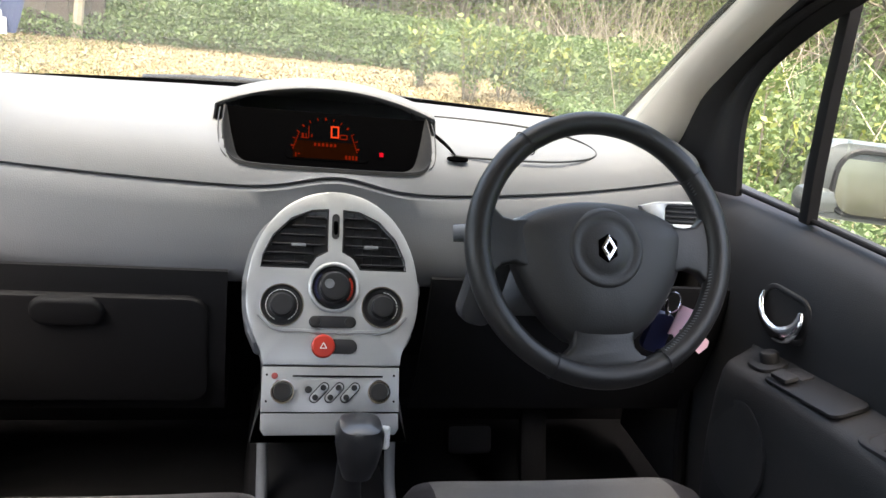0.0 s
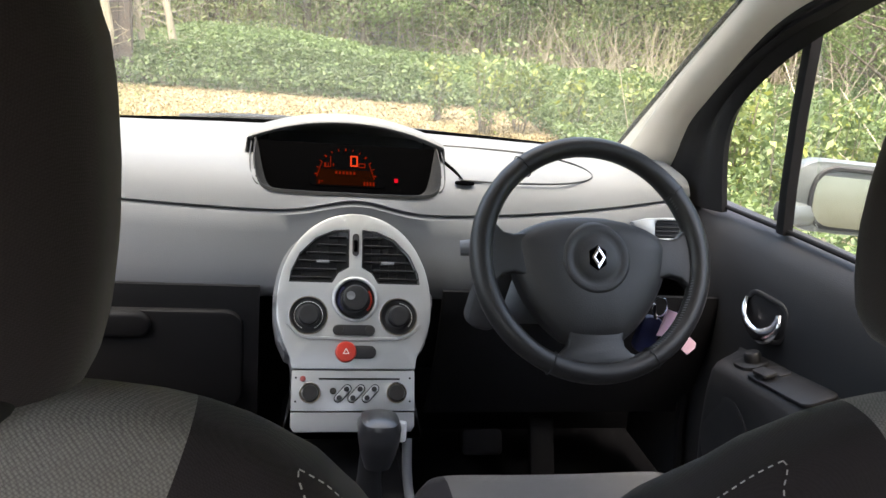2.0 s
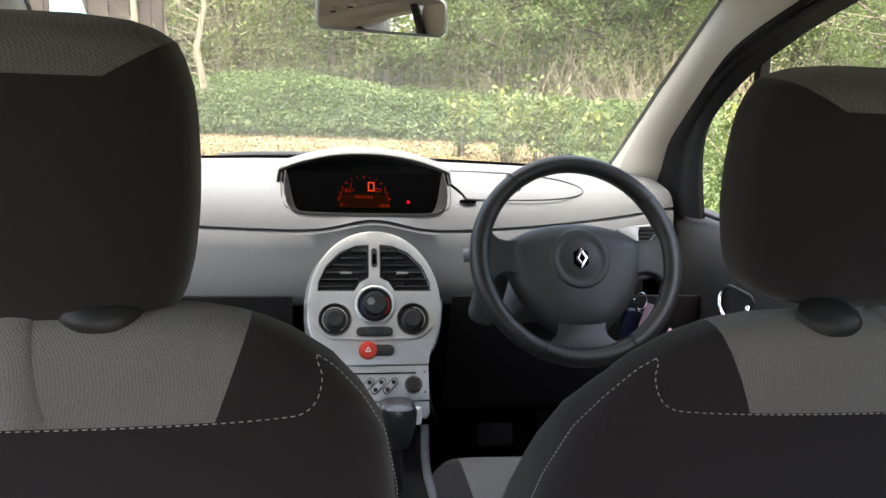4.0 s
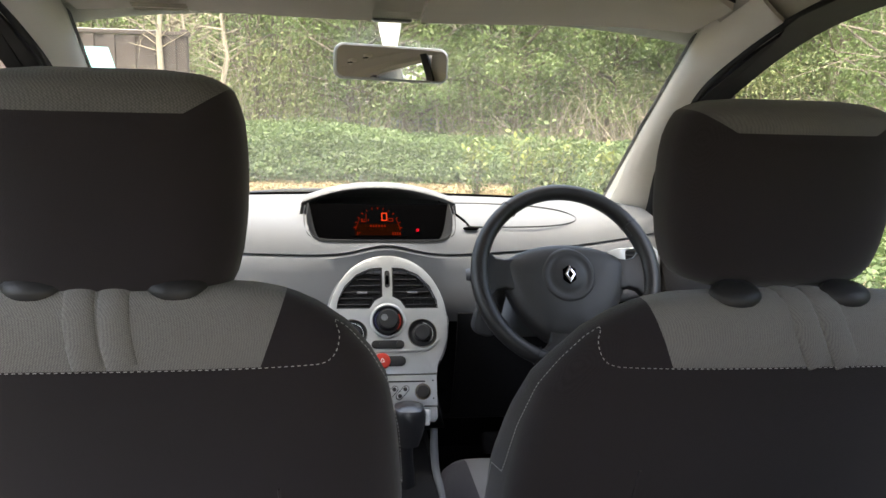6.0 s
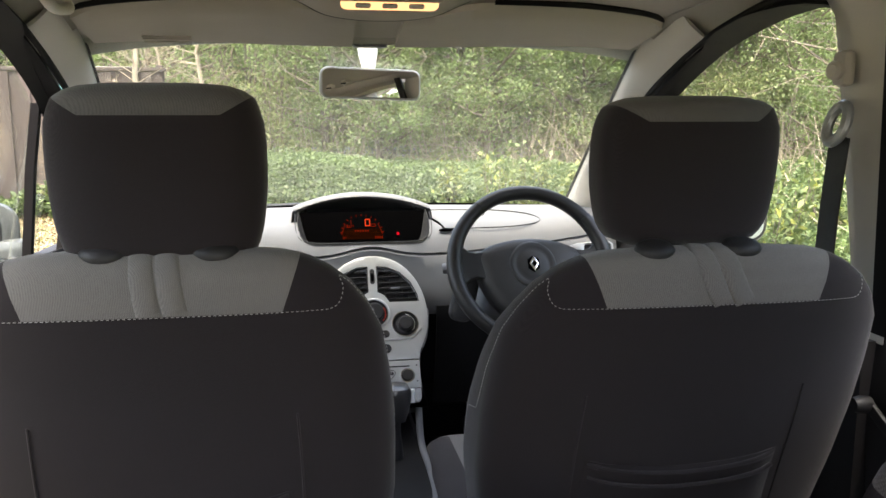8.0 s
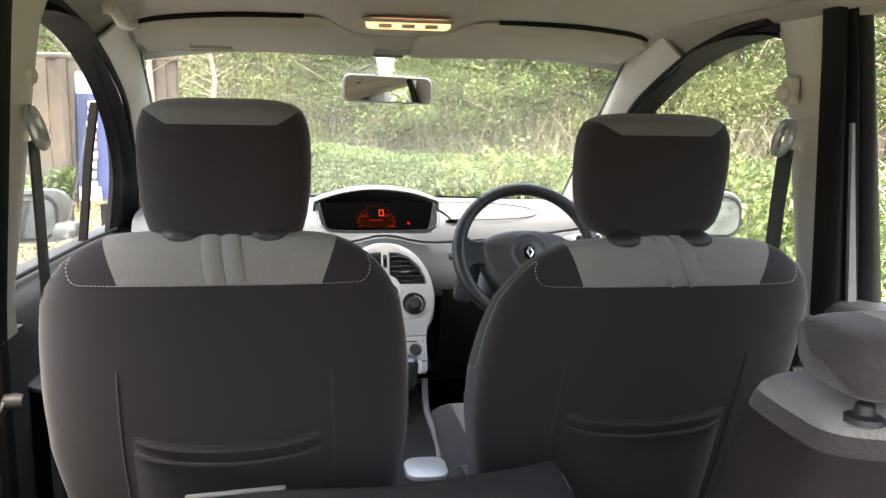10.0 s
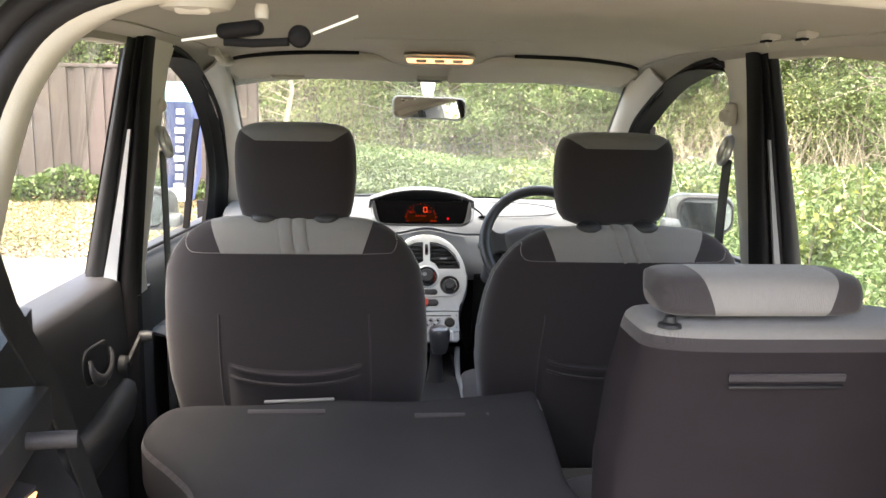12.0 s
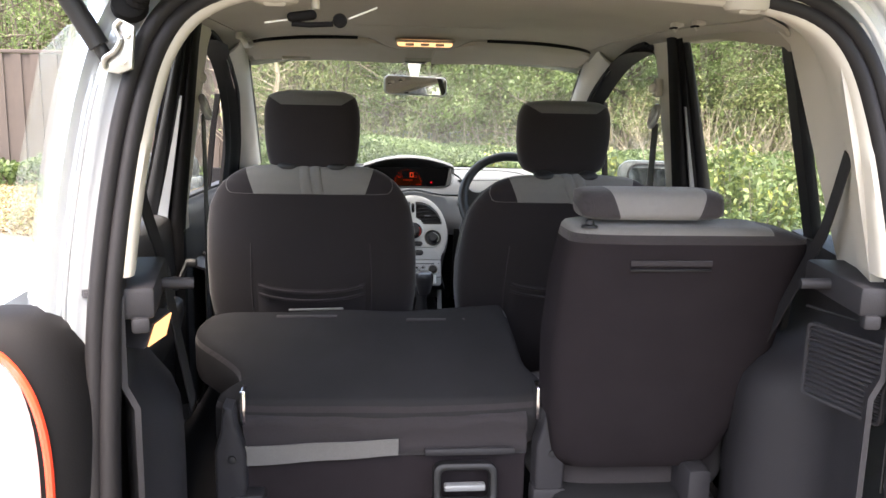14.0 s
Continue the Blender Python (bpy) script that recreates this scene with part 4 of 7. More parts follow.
badge = part("badge_plate", prism([(0.0, 0.0185), (0.0125, 0.010), (0.0125, -0.010), (0.0, -0.0185), (-0.0125, -0.010), (-0.0125, 0.010)], 0.002, WM @ pose(0, -0.004, 0.0192), 0.0006), GLOSSBLACK, wheel, "dark badge plate")
dm = [(0.0, 0.0172), (0.0105, 0.0), (0.0, -0.0172), (-0.0105, 0.0)]
di = [(0.0, 0.0085), (0.0050, 0.0), (0.0, -0.0085), (-0.0050, 0.0)]
part("badge_shape", with_holes(dm, [di], 0.003, WM @ pose(0, -0.004, 0.021), 0.0008), CHROME, badge, "chrome diamond shape")
for s in (1, -1):
    sp = [(s * a, b) for a, b in ((0.095, 0.034), (0.120, 0.031), (0.134, 0.034), (0.144, 0.044), (0.150, 0.060), (0.162, 0.056), (0.164, -0.052), (0.153, -0.054), (0.146, -0.040), (0.136, -0.029), (0.120, -0.025), (0.100, -0.030))]
    part("spoke", prism(sp if s > 0 else list(reversed(sp)), 0.016, WM @ pose(0, 0, -0.012), 0.005, 3), LEATHER, wheel, "black side spoke")
sp = [(-0.046, -0.100), (-0.041, -0.117), (-0.043, -0.129), (-0.052, -0.138), (-0.068, -0.143), (-0.086, -0.142), (-0.060, -0.158), (0.0, -0.166), (0.060, -0.158), (0.086, -0.142), (0.068, -0.143), (0.052, -0.138), (0.043, -0.129), (0.041, -0.117), (0.046, -0.100)]
part("spoke", prism(sp, 0.016, WM @ pose(0, 0, -0.012), 0.005, 3), LEATHER, wheel, "black lower spoke")
for s in (1, -1):
    horn = [rbox(0.011, 0.0007, 0.0006, 0, WM @ pose(s * 0.075, 0.030, 0.0085, 0, s * 8, s * -6)), rbox(0.008, 0.0007, 0.0006, 0, WM @ pose(s * 0.075, 0.0265, 0.0087, 0, s * 8, s * -6))]
    part("horn_mark", join(*horn), DASH, wheel)
column = thing("steering_column", "dark grey steering column shroud with stalks", "column")
AX = Vector(WN)
rows = []
for d, w, h in ((-0.02, 0.050, 0.05), (-0.06, 0.085, 0.06), (-0.12, 0.095, 0.065), (-0.22, 0.09, 0.07)):
    c = WC + AX * d + Vector((0, 0, -0.004))
    rows.append([c + (WM.to_3x3() @ Vector((x, y, 0))) for x, y in roundrect(2 * w, 2 * h, 0.03, 4)])
part("shroud", sheet(rows, close_v=True, caps=True), DASH, column, "grey column shroud")
stalk = part("indicator_stalk", tube([WC + Vector(o) for o in ((-0.06, 0.062, 0.005), (-0.12, 0.075, -0.008), (-0.155, 0.082, -0.016))], [0.008, 0.008, 0.009], 12), BLACK, column, "black indicator stalk")
part("stalk_end", tube([WC + Vector(o) for o in ((-0.155, 0.082, -0.016), (-0.165, 0.084, -0.018), (-0.178, 0.087, -0.020))], [0.011, 0.0125, 0.0115], 14), DASH, stalk)
part("audio_stalk", prism(roundrect(0.05, 0.14, 0.02), 0.03, frame_of(WC + Vector((-0.135, 0.055, -0.062)), (0.25, 0.35, 0.9), (0, -1, 0.2)), 0.008), DOOR, column, "grey audio control stalk")
part("wiper_stalk", tube([WC + Vector(o) for o in ((0.06, 0.06, 0.01), (0.14, 0.075, 0.0))], 0.009, 12), BLACK, column)
part("ignition_lock", revolve([(0.016, 0), (0.016, 0.02), (0.013, 0.023)], 20, frame_of((0.415, -0.08, 0.895), (0, 0, 1), (0.4, -1, 0.2))), BLACK, column)

keys = thing("car_keys", "bunch of keys with pink card tags in the ignition", "keys")
part("key_fob", prism(roundrect(0.035, 0.06, 0.012), 0.012, frame_of((0.440, -0.130, 0.838), (0.2, 0, 1), (0, -1, 0)), 0.004), BLUE, keys, "dark blue key fob")
ringp = [Vector((0.452 + 0.012 * math.cos(t), -0.138, 0.884 + 0.015 * math.sin(t))) for t in np.linspace(0, 2 * math.pi, 25)[:-1]]
part("key_ring", tube(ringp, 0.0013, 6, closed=True, ref=(0, 1, 0)), CHROME, keys, "steel split ring")
tag_out = [(-0.014, 0.022), (0.010, 0.022), (0.018, 0.012), (0.018, -0.016), (0.008, -0.020), (0.002, -0.026), (-0.006, -0.020), (-0.014, -0.022)]
part("card_tag", with_holes(tag_out, [disc(0.004, -0.012, 0.003, 10)], 0.0015, frame_of((0.468, -0.146, 0.858), (0.35, 0, 1), (0.1, -1, 0.1)), 0.0), PINK, keys, "pink card tag")
part("card_tag", prism([(-0.010, 0.012), (0.006, 0.012), (0.010, 0.004), (0.006, -0.012), (-0.008, -0.012)], 0.0015, frame_of((0.523, -0.120, 0.811), (0.8, 0, 1), (0.1, -1, 0.2))), PINK, keys, "pink card tag")
part("key_blade", rbox(0.006, 0.002, 0.05, 0.0005, pose(0.447, -0.14, 0.865, 0, -14, 0)), CHROME, keys)

# right hand air vent
side_vent = thing("side_air_vent", "silver framed air vent at the dash end", "air vent")
VM = frame_of((0.530, 0.056, 0.953), (0, 0.35, 0.93), (-0.15, -1, 0.35))
wing_out = [(-0.056, 0.012), (-0.030, 0.019), (0.010, 0.021), (0.046, 0.021), (0.055, 0.013), (0.056, -0.016), (0.048, -0.025), (0.0, -0.025), (-0.022, -0.012), (-0.050, 0.004)]
part("vent_frame", with_holes(wing_out, [[(a + 0.017, b) for a, b in roundrect(0.064, 0.030, 0.007)]], 0.016, VM, 0.003), SILVER, side_vent, "silver vent frame")
part("vent_back", prism(roundrect(0.066, 0.032, 0.006), 0.002, VM @ pose(0.017, 0, 0.002)), BLACK, side_vent)
for k in range(4):
    part("slat", rbox(0.062, 0.0025, 0.008, 0.0005, VM @ pose(0.017, -0.011 + 0.0075 * k, 0.009)), BLACK, side_vent)

pedals = thing("pedal_box", "black brake and throttle pedals", "pedals")
part("brake_pedal", prism(roundrect(0.08, 0.05, 0.01), 0.012, frame_of((0.27, 0.12, 0.50), (0, 0.5, 1), (0, -1, 0.5)), 0.004), RUBBER, pedals)
part("throttle_pedal", prism(roundrect(0.05, 0.13, 0.01), 0.012, frame_of((0.40, 0.14, 0.47), (0, 0.5, 1), (0, -1, 0.5)), 0.004), RUBBER, pedals)

# ---- front seats ----
BACK = [(0.50, 0.225, -0.79, -0.64), (0.58, 0.240, -0.815, -0.655), (0.68, 0.249, -0.85, -0.68), (0.80, 0.266, -0.885, -0.715), (0.90, 0.264, -0.912, -0.75), (0.98, 0.256, -0.932, -0.785), (1.04, 0.244, -0.946, -0.82), (1.075, 0.227, -0.951, -0.843), (1.10, 0.208, -0.951, -0.858), (1.12, 0.183, -0.947, -0.872), (1.133, 0.158, -0.940, -0.883), (1.141, 0.124, -0.930, -0.893), (1.143, 0.08, -0.92, -0.903)]


def back_at(z):
    zs = [r[0] for r in BACK]
    return [float(np.interp(z, zs, [r[k] for r in BACK])) for k in (1, 2, 3)]


def back_pt(cx, dy, deg, z, n=3.0, grow=0.0):
    w, r, f = back_at(z)
    c, s = math.cos(radians(deg)), math.sin(radians(deg))
    d = (f - r) / 2 + grow
    # the bolsters stand forward of the middle of the backrest
    x = (w + grow) * math.copysign(abs(c) ** (2 / n), c)
    y = (f + r) / 2 + d * math.copysign(abs(s) ** (2 / n), s)
    if s > 0:
        y += 0.045 * min(1, abs(c) ** 2) * min(1.0, max(0, (1.08 - z) / 0.2))
    return Vector((cx + x, y + dy, z))


def stitches(path, length=0.0028, gap=0.0026, r=0.0003):
    """Short thread dashes along a path."""
    out, pts = [], [Vector(p) for p in path]
    run = [0.0]
    for a, b in zip(pts, pts[1:]):
        run.append(run[-1] + (b - a).length)
    at = lambda d: Vector([float(np.interp(d, run, [p[k] for p in pts])) for k in range(3)])
    d = 0.0
    while d + length < run[-1]:
        a, b = at(d), at(d + length)
        t = (b - a).normalized()
        q = t.to_track_quat('X', 'Z').to_matrix().to_4x4()
        out.append(rbox(length, 2.2 * r, 1.6 * r, 0.0, Matrix.Translation((a + b) / 2) @ q))
        d += length + gap
    return join(*out)


def front_seat(cx, dy, label, hx, hfwd=0.0, hk=1.0, insert=None, hz=None, sink=0.0, broad=0.0, lean=0.0):
    seat = thing("front_seat", label, "car seat", "front seats")
    zs = list(np.linspace(0.50, 1.04, 22)) + list(np.linspace(1.052, 1.143, 22))
    rows = [[back_pt(cx, dy, 360 * k / 72, z) for k in range(72)] for z in zs]
    bm = sheet(rows, close_v=True, caps=True)
    for e in (-1, 1):
        cut(bm, (cx + e * 0.132, 0, 1.076), (1, 0, -e * 0.35))
    cut(bm, (0, 0, 1.076), (0, 0, 1))
    paint(bm, lambda c: c.z > 1.076 and abs(c.x - cx) < 0.132 + 0.35 * (c.z - 1.076))
    back = part("backrest", bm, [CLOTH, GREYCLOTH], seat, "black cloth backrest with a grey woven shoulder panel", sharp=70)
    slant = 0.022 if cx > 0 else 0.008
    for r in (-0.0135, 0.0135):
        path = []
        for z in np.linspace(1.079, 1.141, 10):
            w, rr, ff = back_at(z)
            u = min(0.999, abs(r) / w)
            y = (ff + rr) / 2 - (ff - rr) / 2 * (1 - u ** 3.0) ** (1 / 3.0)
            path.append((cx + r + slant * ((1.141 - z) / 0.061) ** 1.6, y + dy + 0.0012, z - 0.0012 * (z - 1.079) / 0.06))
        path += [(cx + r, -0.915 + dy, 1.1425), (cx + r, -0.900 + dy, 1.1405)]
        part("sewn_pleat", sweep(path, circle(0.0135, 14, 0.0042), ref=[(0, -1, 0.15)] * 9 + [(0, -0.5, 1)] * 3), GREYCLOTH, back, "padded woven pleat", sharp=80)
    rise = lambda d: max(0.0, (abs(d + 90) - 44) / 36)
    path = [back_pt(cx, dy, d, 1.0755 + 0.034 * (3 * rise(d) ** 2 - 2 * rise(d) ** 3), grow=0.001) for d in np.arange(-170, -9, 1.0)]
    part("rear_stitching", stitches(path), STITCH, back, "pale twin stitching")
    for s in (1, -1):
        d0 = -10 if s > 0 else -170
        path = [back_pt(cx, dy, d0 + s * 0.9 * k, 1.1095 - 0.04 * (k / 4) ** 1.6, grow=0.001) for k in np.arange(0, 13.1, 0.5)]
        part("side_stitching", stitches(path), STITCH, back)
    # map pocket on the back
    rows = []
    for u in np.linspace(-1, 1, 25):
        x = u * 0.135
        row = []
        for z, out in ((0.845 - 0.016 * (1 - u * u), 0.004), (0.838 - 0.016 * (1 - u * u), 0.009), (0.82 - 0.016 * (1 - u * u), 0.008), (0.72, 0.012), (0.62, 0.010), (0.56, 0.002)):
            w, rr, ff = back_at(z)
            uu = abs(x) / w
            y = (ff + rr) / 2 - (ff - rr) / 2 * (1 - uu ** 3) ** (1 / 3)
            row.append((cx + x, y + dy - out * (1 - u ** 8), z))
        rows.append(row)
    part("map_pocket", sheet(rows, thick=0.002), CLOTH, back, "black elastic map pocket")
    def rear_y(x, z):
        w, rr, ff = back_at(z)
        return (ff + rr) / 2 - (ff - rr) / 2 * (1 - min(0.999, abs(x) / w) ** 3) ** (1 / 3) + dy
    for e in (-0.135, 0.135):
        path = [(cx + e * (1 + 0.10 * math.sin((z - 0.55) * 6)), rear_y(e, z) + 0.0006, z) for z in np.linspace(0.95, 0.56, 16)]
        part("back_seam", tube(path, 0.0016, 6, ref=(0, 1, 0)), CLOTH, back)
    for dz in (0.0, -0.020):
        path = [(cx + u * 0.13, rear_y(u * 0.13, 0.84) - 0.010 * (1 - u ** 8), 0.838 + dz - 0.016 * (1 - u * u)) for u in np.linspace(-1, 1, 17)]
        part("pocket_elastic", tube(path, 0.0035, 8, ref=(0, 1, 0)), CLOTH, back)
    # this backrest's own height, breadth and lean at the shoulders
    for ob in (back, *back.children):
        for v in ob.data.vertices:
            k = min(1.0, max(0.0, (v.co.z - 0.80) / 0.28))
            v.co.x = cx + (v.co.x - cx) * (1 + broad * k) + lean * k
            v.co.z -= sink * k
    # cushion
    rows = []
    for y, w, zt, zb in ((-0.10, 0.17, 0.545, 0.50), (-0.115, 0.215, 0.568, 0.47), (-0.15, 0.238, 0.580, 0.45), (-0.30, 0.25, 0.585, 0.44), (-0.50, 0.25, 0.585, 0.43), (-0.70, 0.24, 0.57, 0.43), (-0.80, 0.22, 0.56, 0.43)):
        ring = []
        for k in range(40):
            a = 2 * math.pi * k / 40
            c, s = math.cos(a), math.sin(a)
            x = w * math.copysign(abs(c) ** 0.55, c)
            z = (zt + zb) / 2 + (zt - zb) / 2 * math.copysign(abs(s) ** 0.55, s)
            ring.append((cx + x, y + dy * 0.5, z + (0.018 * abs(x / w) ** 3 if s > 0 else 0)))
        rows.append(ring)
    bm = sheet(rows, close_v=True, caps=True)
    for x in (cx - 0.185, cx + 0.185):
        cut(bm, (x, 0, 0), (1, 0, 0))
    paint(bm, lambda c: abs(c.x - cx) < 0.185)
    part("cushion", bm, [CLOTH, insert or GREYCLOTH], seat, "woven seat cushion", sharp=70)
    part("seat_base", rbox(0.40, 0.5, 0.10, 0.02, pose(cx, -0.48, 0.39)), BLACK, seat)
    part("recliner_cover", prism(roundrect(0.12, 0.20, 0.05), 0.02, frame_of((cx + math.copysign(0.235, -cx), -0.70 + dy, 0.56), (0, 0.2, 1), (math.copysign(1, -cx), 0, 0)), 0.006), BLACK, seat)
    # headrest
    hy = -0.888 + dy + hfwd
    prof = [(1.118, 0.076, 0.030, 0.004), (1.122, 0.092, 0.040, 0.003), (1.130, 0.102, 0.045, 0.002), (1.145, 0.110, 0.050, 0.001), (1.165, 0.1155, 0.053, 0), (1.195, 0.1195, 0.055, 0), (1.225, 0.121, 0.056, -0.002), (1.255, 0.1205, 0.056, -0.004), (1.275, 0.1185, 0.055, -0.006), (1.290, 0.114, 0.052, -0.007), (1.301, 0.109, 0.047, -0.008), (1.309, 0.096, 0.039, -0.008), (1.314, 0.078, 0.028, -0.008), (1.316, 0.05, 0.016, -0.008)]
    pz = [p[0] for p in prof]
    zs = list(np.linspace(1.118, 1.27, 18)) + list(np.linspace(1.275, 1.316, 16))
    rows = []
    for z in zs:
        w, d, o = (float(np.interp(z, pz, [p[k] for p in prof])) for k in (1, 2, 3))
        zz = z if hz is None else hz[0] + (z - 1.118) * (hz[1] - hz[0]) / 0.198
        rows.append(superring(hx, hy + o, w * 0.985 * hk, d * hk, 3.2, zz, 64))
    bm = sheet(rows, close_v=True, caps=True)
    zt = 1.283 if hz is None else hz[0] + 0.165 * (hz[1] - hz[0]) / 0.198
    cut(bm, (0, 0, zt), (0, 0, 1))
    for s in (1, -1):
        cut(bm, (hx + s * 0.07, 0, zt), Vector((-s * 0.6, 0, 1)))
    paint(bm, lambda c: c.z > zt and c.z - zt > 0.6 * (abs(c.x - hx) - 0.07))
    rest = part("headrest", bm, [CLOTH, MIDGREY], seat, "black cloth headrest with a grey top panel", sharp=70)
    for s in (1, -1):
        part("post_collar", revolve([(0.026, 0), (0.0255, 0.004), (0.022, 0.008), (0.012, 0.011)], 24, Matrix.Translation((hx + s * 0.057, hy - hfwd - 0.034, 1.140 - sink)) @ pose(0, 0, 0, 22) @ Matrix.Diagonal((1, 0.75, 1, 1))), BLACK, rest, "black post collar")
        part("post", tube([(hx + s * 0.057, hy - 0.01, 1.12), (hx + s * 0.057, hy - 0.004, 1.18)], 0.006, 10, ref=(0, 1, 0)), BLACK, rest)
    return seat


front_seat(-0.307, 0.0, "black and grey cloth front passenger seat with headrest", -0.302, hk=0.96, insert=DARKGREY, hz=(1.118, 1.319))
front_seat(0.335, 0.030, "black and grey cloth driver's seat with headrest", 0.329, 0.022, 1.0, hz=(1.122, 1.308), sink=0.019, broad=0.05, lean=0.008)

# ---- doors ----
def door_card(s, y0, y1, name, label, rear=False):
    door = thing(name, label, "car door", kind="structure")
    rows = []
    for y in np.linspace(y0, y1, 25):
        t = (y - y0) / (y1 - y0)
        sill = (0.970 if not rear else 0.974) + (0.035 * t if not rear else 0.03 + 0.005 * t)
        prof = [(0.748, sill), (0.715, sill + 0.006), (0.690, sill + 0.002), (0.672, sill - 0.012), (0.662, sill - 0.035), (0.655, sill - 0.08), (0.653, 0.86), (0.658, 0.78), (0.664, 0.70), (0.668, 0.55), (0.672, 0.40)]
        if rear:
            prof[:6] = [(0.748, sill), (0.712, sill + 0.004), (0.682, sill + 0.001), (0.668, sill - 0.004), (0.662, sill - 0.014), (0.658, sill - 0.06)]
        tp = rear_taper(y) * 0.5
        rows.append([(s * (x - tp), y, z) for x, z in prof])
    part("door_panel", sheet(rows, thick=0.012), DOOR, door, "dark grey grained door panel", sharp=60)
    hy, hz = (-0.115, 0.862) if not rear else (-1.02, 0.885)
    hm = frame_of((s * 0.652, hy, hz), (0, 0, 1), (-s, -0.12, 0))
    cup = part("handle_cup", with_holes(roundrect(0.108, 0.072, 0.028), [roundrect(0.094, 0.058, 0.024)], 0.005, hm, 0.002), DOOR, door, "moulded handle recess")
    part("cup_back", prism(roundrect(0.09, 0.055, 0.02), 0.002, hm @ pose(0, 0, 0.001)), BLACK, cup)
    grip = ((-0.046, 0.018, 0.006, 0.0030), (-0.043, 0.004, 0.012, 0.0045), (-0.030, -0.012, 0.017, 0.0060), (-0.010, -0.022, 0.020, 0.0080), (0.012, -0.026, 0.021, 0.0110), (0.030, -0.018, 0.018, 0.0125), (0.038, 0.000, 0.013, 0.0085), (0.034, 0.016, 0.008, 0.0040))
    lever = smooth_path([hm @ Vector((s * a, b, c)) for a, b, c, _ in grip], 5)
    n = len(lever)
    wide = [float(np.interp(k / (n - 1), np.linspace(0, 1, len(grip)), [q[3] for q in grip])) for k in range(n)]
    part("door_handle", sweep(lever, [circle(w, 10, 0.004) for w in wide], ref=tuple(hm.to_3x3() @ Vector((0, 0, 1)))), GLOSSKNOB if rear else CHROME, door, "dark glossy pull handle" if rear else "satin chrome pull handle")
    if not rear:
        arm_z = lambda y: interp([(-0.62, 0.822), (-0.40, 0.806), (-0.35, 0.802), (-0.26, 0.792), (-0.13, 0.772), (-0.06, 0.757)], y)
        rows = []
        for y in list(np.linspace(-0.055, -0.10, 8)) + list(np.linspace(-0.12, -0.66, 22)):
            z = arm_z(y)
            k = math.sqrt(max(0.0, 1 - ((y + 0.10) / 0.045) ** 2)) if y > -0.10 else 1.0
            X = lambda v: s * (0.655 - (0.655 - v) * k)
            rows.append([(X(x), y, zz) for x, zz in ((0.660, z + 0.026), (0.645, z + 0.020), (0.606, z + 0.008), (0.597, z + 0.003), (0.590, z - 0.008), (0.587, z - 0.05), (0.590, z - 0.12), (0.600, z - 0.20), (0.615, z - 0.30), (0.64, 0.44))])
        arm = part("armrest", sheet(rows, thick=0.006), DOOR, door, "dark plastic door armrest", sharp=50)
        sm = lambda y, x=0.626: frame_of((s * x, y, arm_z(y) + 0.0145), (0, -1, 0.17), (-s * 0.29, 0.17, 1))
        part("switch_panel", prism(roundrect(0.058, 0.155, 0.014), 0.005, sm(-0.245), 0.002), BLACK, arm, "black window switch panel")
        for a in (-0.013, 0.013):
            part("window_switch", prism(roundrect(0.022, 0.036, 0.004), 0.006, sm(-0.200, 0.626 + a) @ pose(0, 0, 0.0045), 0.002), DOOR, arm)
        part("mirror_plinth", prism(roundrect(0.048, 0.055, 0.02), 0.006, sm(-0.135, 0.630), 0.002), BLACK, arm)
        part("mirror_knob", revolve([(0.0135, 0), (0.0135, 0.013), (0.011, 0.017), (0.004, 0.018)], 20, sm(-0.135, 0.634) @ pose(0, 0, 0.005)), BLACK, arm, "black mirror adjuster knob")
        part("grab_slot", with_holes(roundrect(0.058, 0.15, 0.02), [roundrect(0.040, 0.125, 0.015)], 0.006, sm(-0.43), 0.002), DOOR, arm, "grey pull recess rim")
        part("slot_floor", prism(roundrect(0.041, 0.126, 0.014), 0.001, sm(-0.43) @ pose(0, 0, 0.0015)), GLOSSBLACK, arm)
        part("speaker_grille", revolve([(0.078, 0), (0.076, 0.004), (0.070, 0.006), (0.02, 0.007)], 36, frame_of((s * 0.592, -0.165, 0.665), (0, 0, 1), (-s, 0.05, 0))), DOOR, door, "round speaker grille")
        part("door_seal", tube(smooth_path([(s * 0.672, 0.30, 0.98), (s * 0.66, 0.14, 0.85), (s * 0.655, 0.10, 0.70), (s * 0.655, 0.08, 0.55), (s * 0.655, 0.03, 0.40)], 6), 0.011, 8), RUBBER, door, "black door opening seal")
    else:
        rows = []
        for y in np.linspace(-0.86, -1.28, 15):
            z = 0.80 + 0.02 * math.sin((y + 0.86) * 7)
            rows.append([(s * x, y, zz) for x, zz in ((0.66, z + 0.004), (0.643, z + 0.001), (0.632, z - 0.006), (0.628, z - 0.03), (0.638, z - 0.08), (0.660, z - 0.12))])
        arm = part("armrest", sheet(rows, thick=0.006), DOOR, door, "dark plastic rear armrest", sharp=60)
        crank = part("winder", revolve([(0.018, 0), (0.017, 0.012), (0.012, 0.016)], 20, frame_of((s * 0.646, -0.90, 0.845), (0, 0, 1), (-s, 0, 0))), BLACK, door, "black window winder")
        part("winder_arm", sweep([(s * 0.632, -0.90, 0.845), (s * 0.626, -0.865, 0.868), (s * 0.622, -0.842, 0.885)], roundrect(0.018, 0.008, 0.003, 2), ref=(1, 0, 0)), BLACK, crank)
        part("winder_knob", revolve([(0.011, 0), (0.013, 0.014), (0.010, 0.026)], 16, frame_of((s * 0.624, -0.842, 0.885), (0, 0, 1), (-s, 0, 0))), BLACK, crank)
    return door


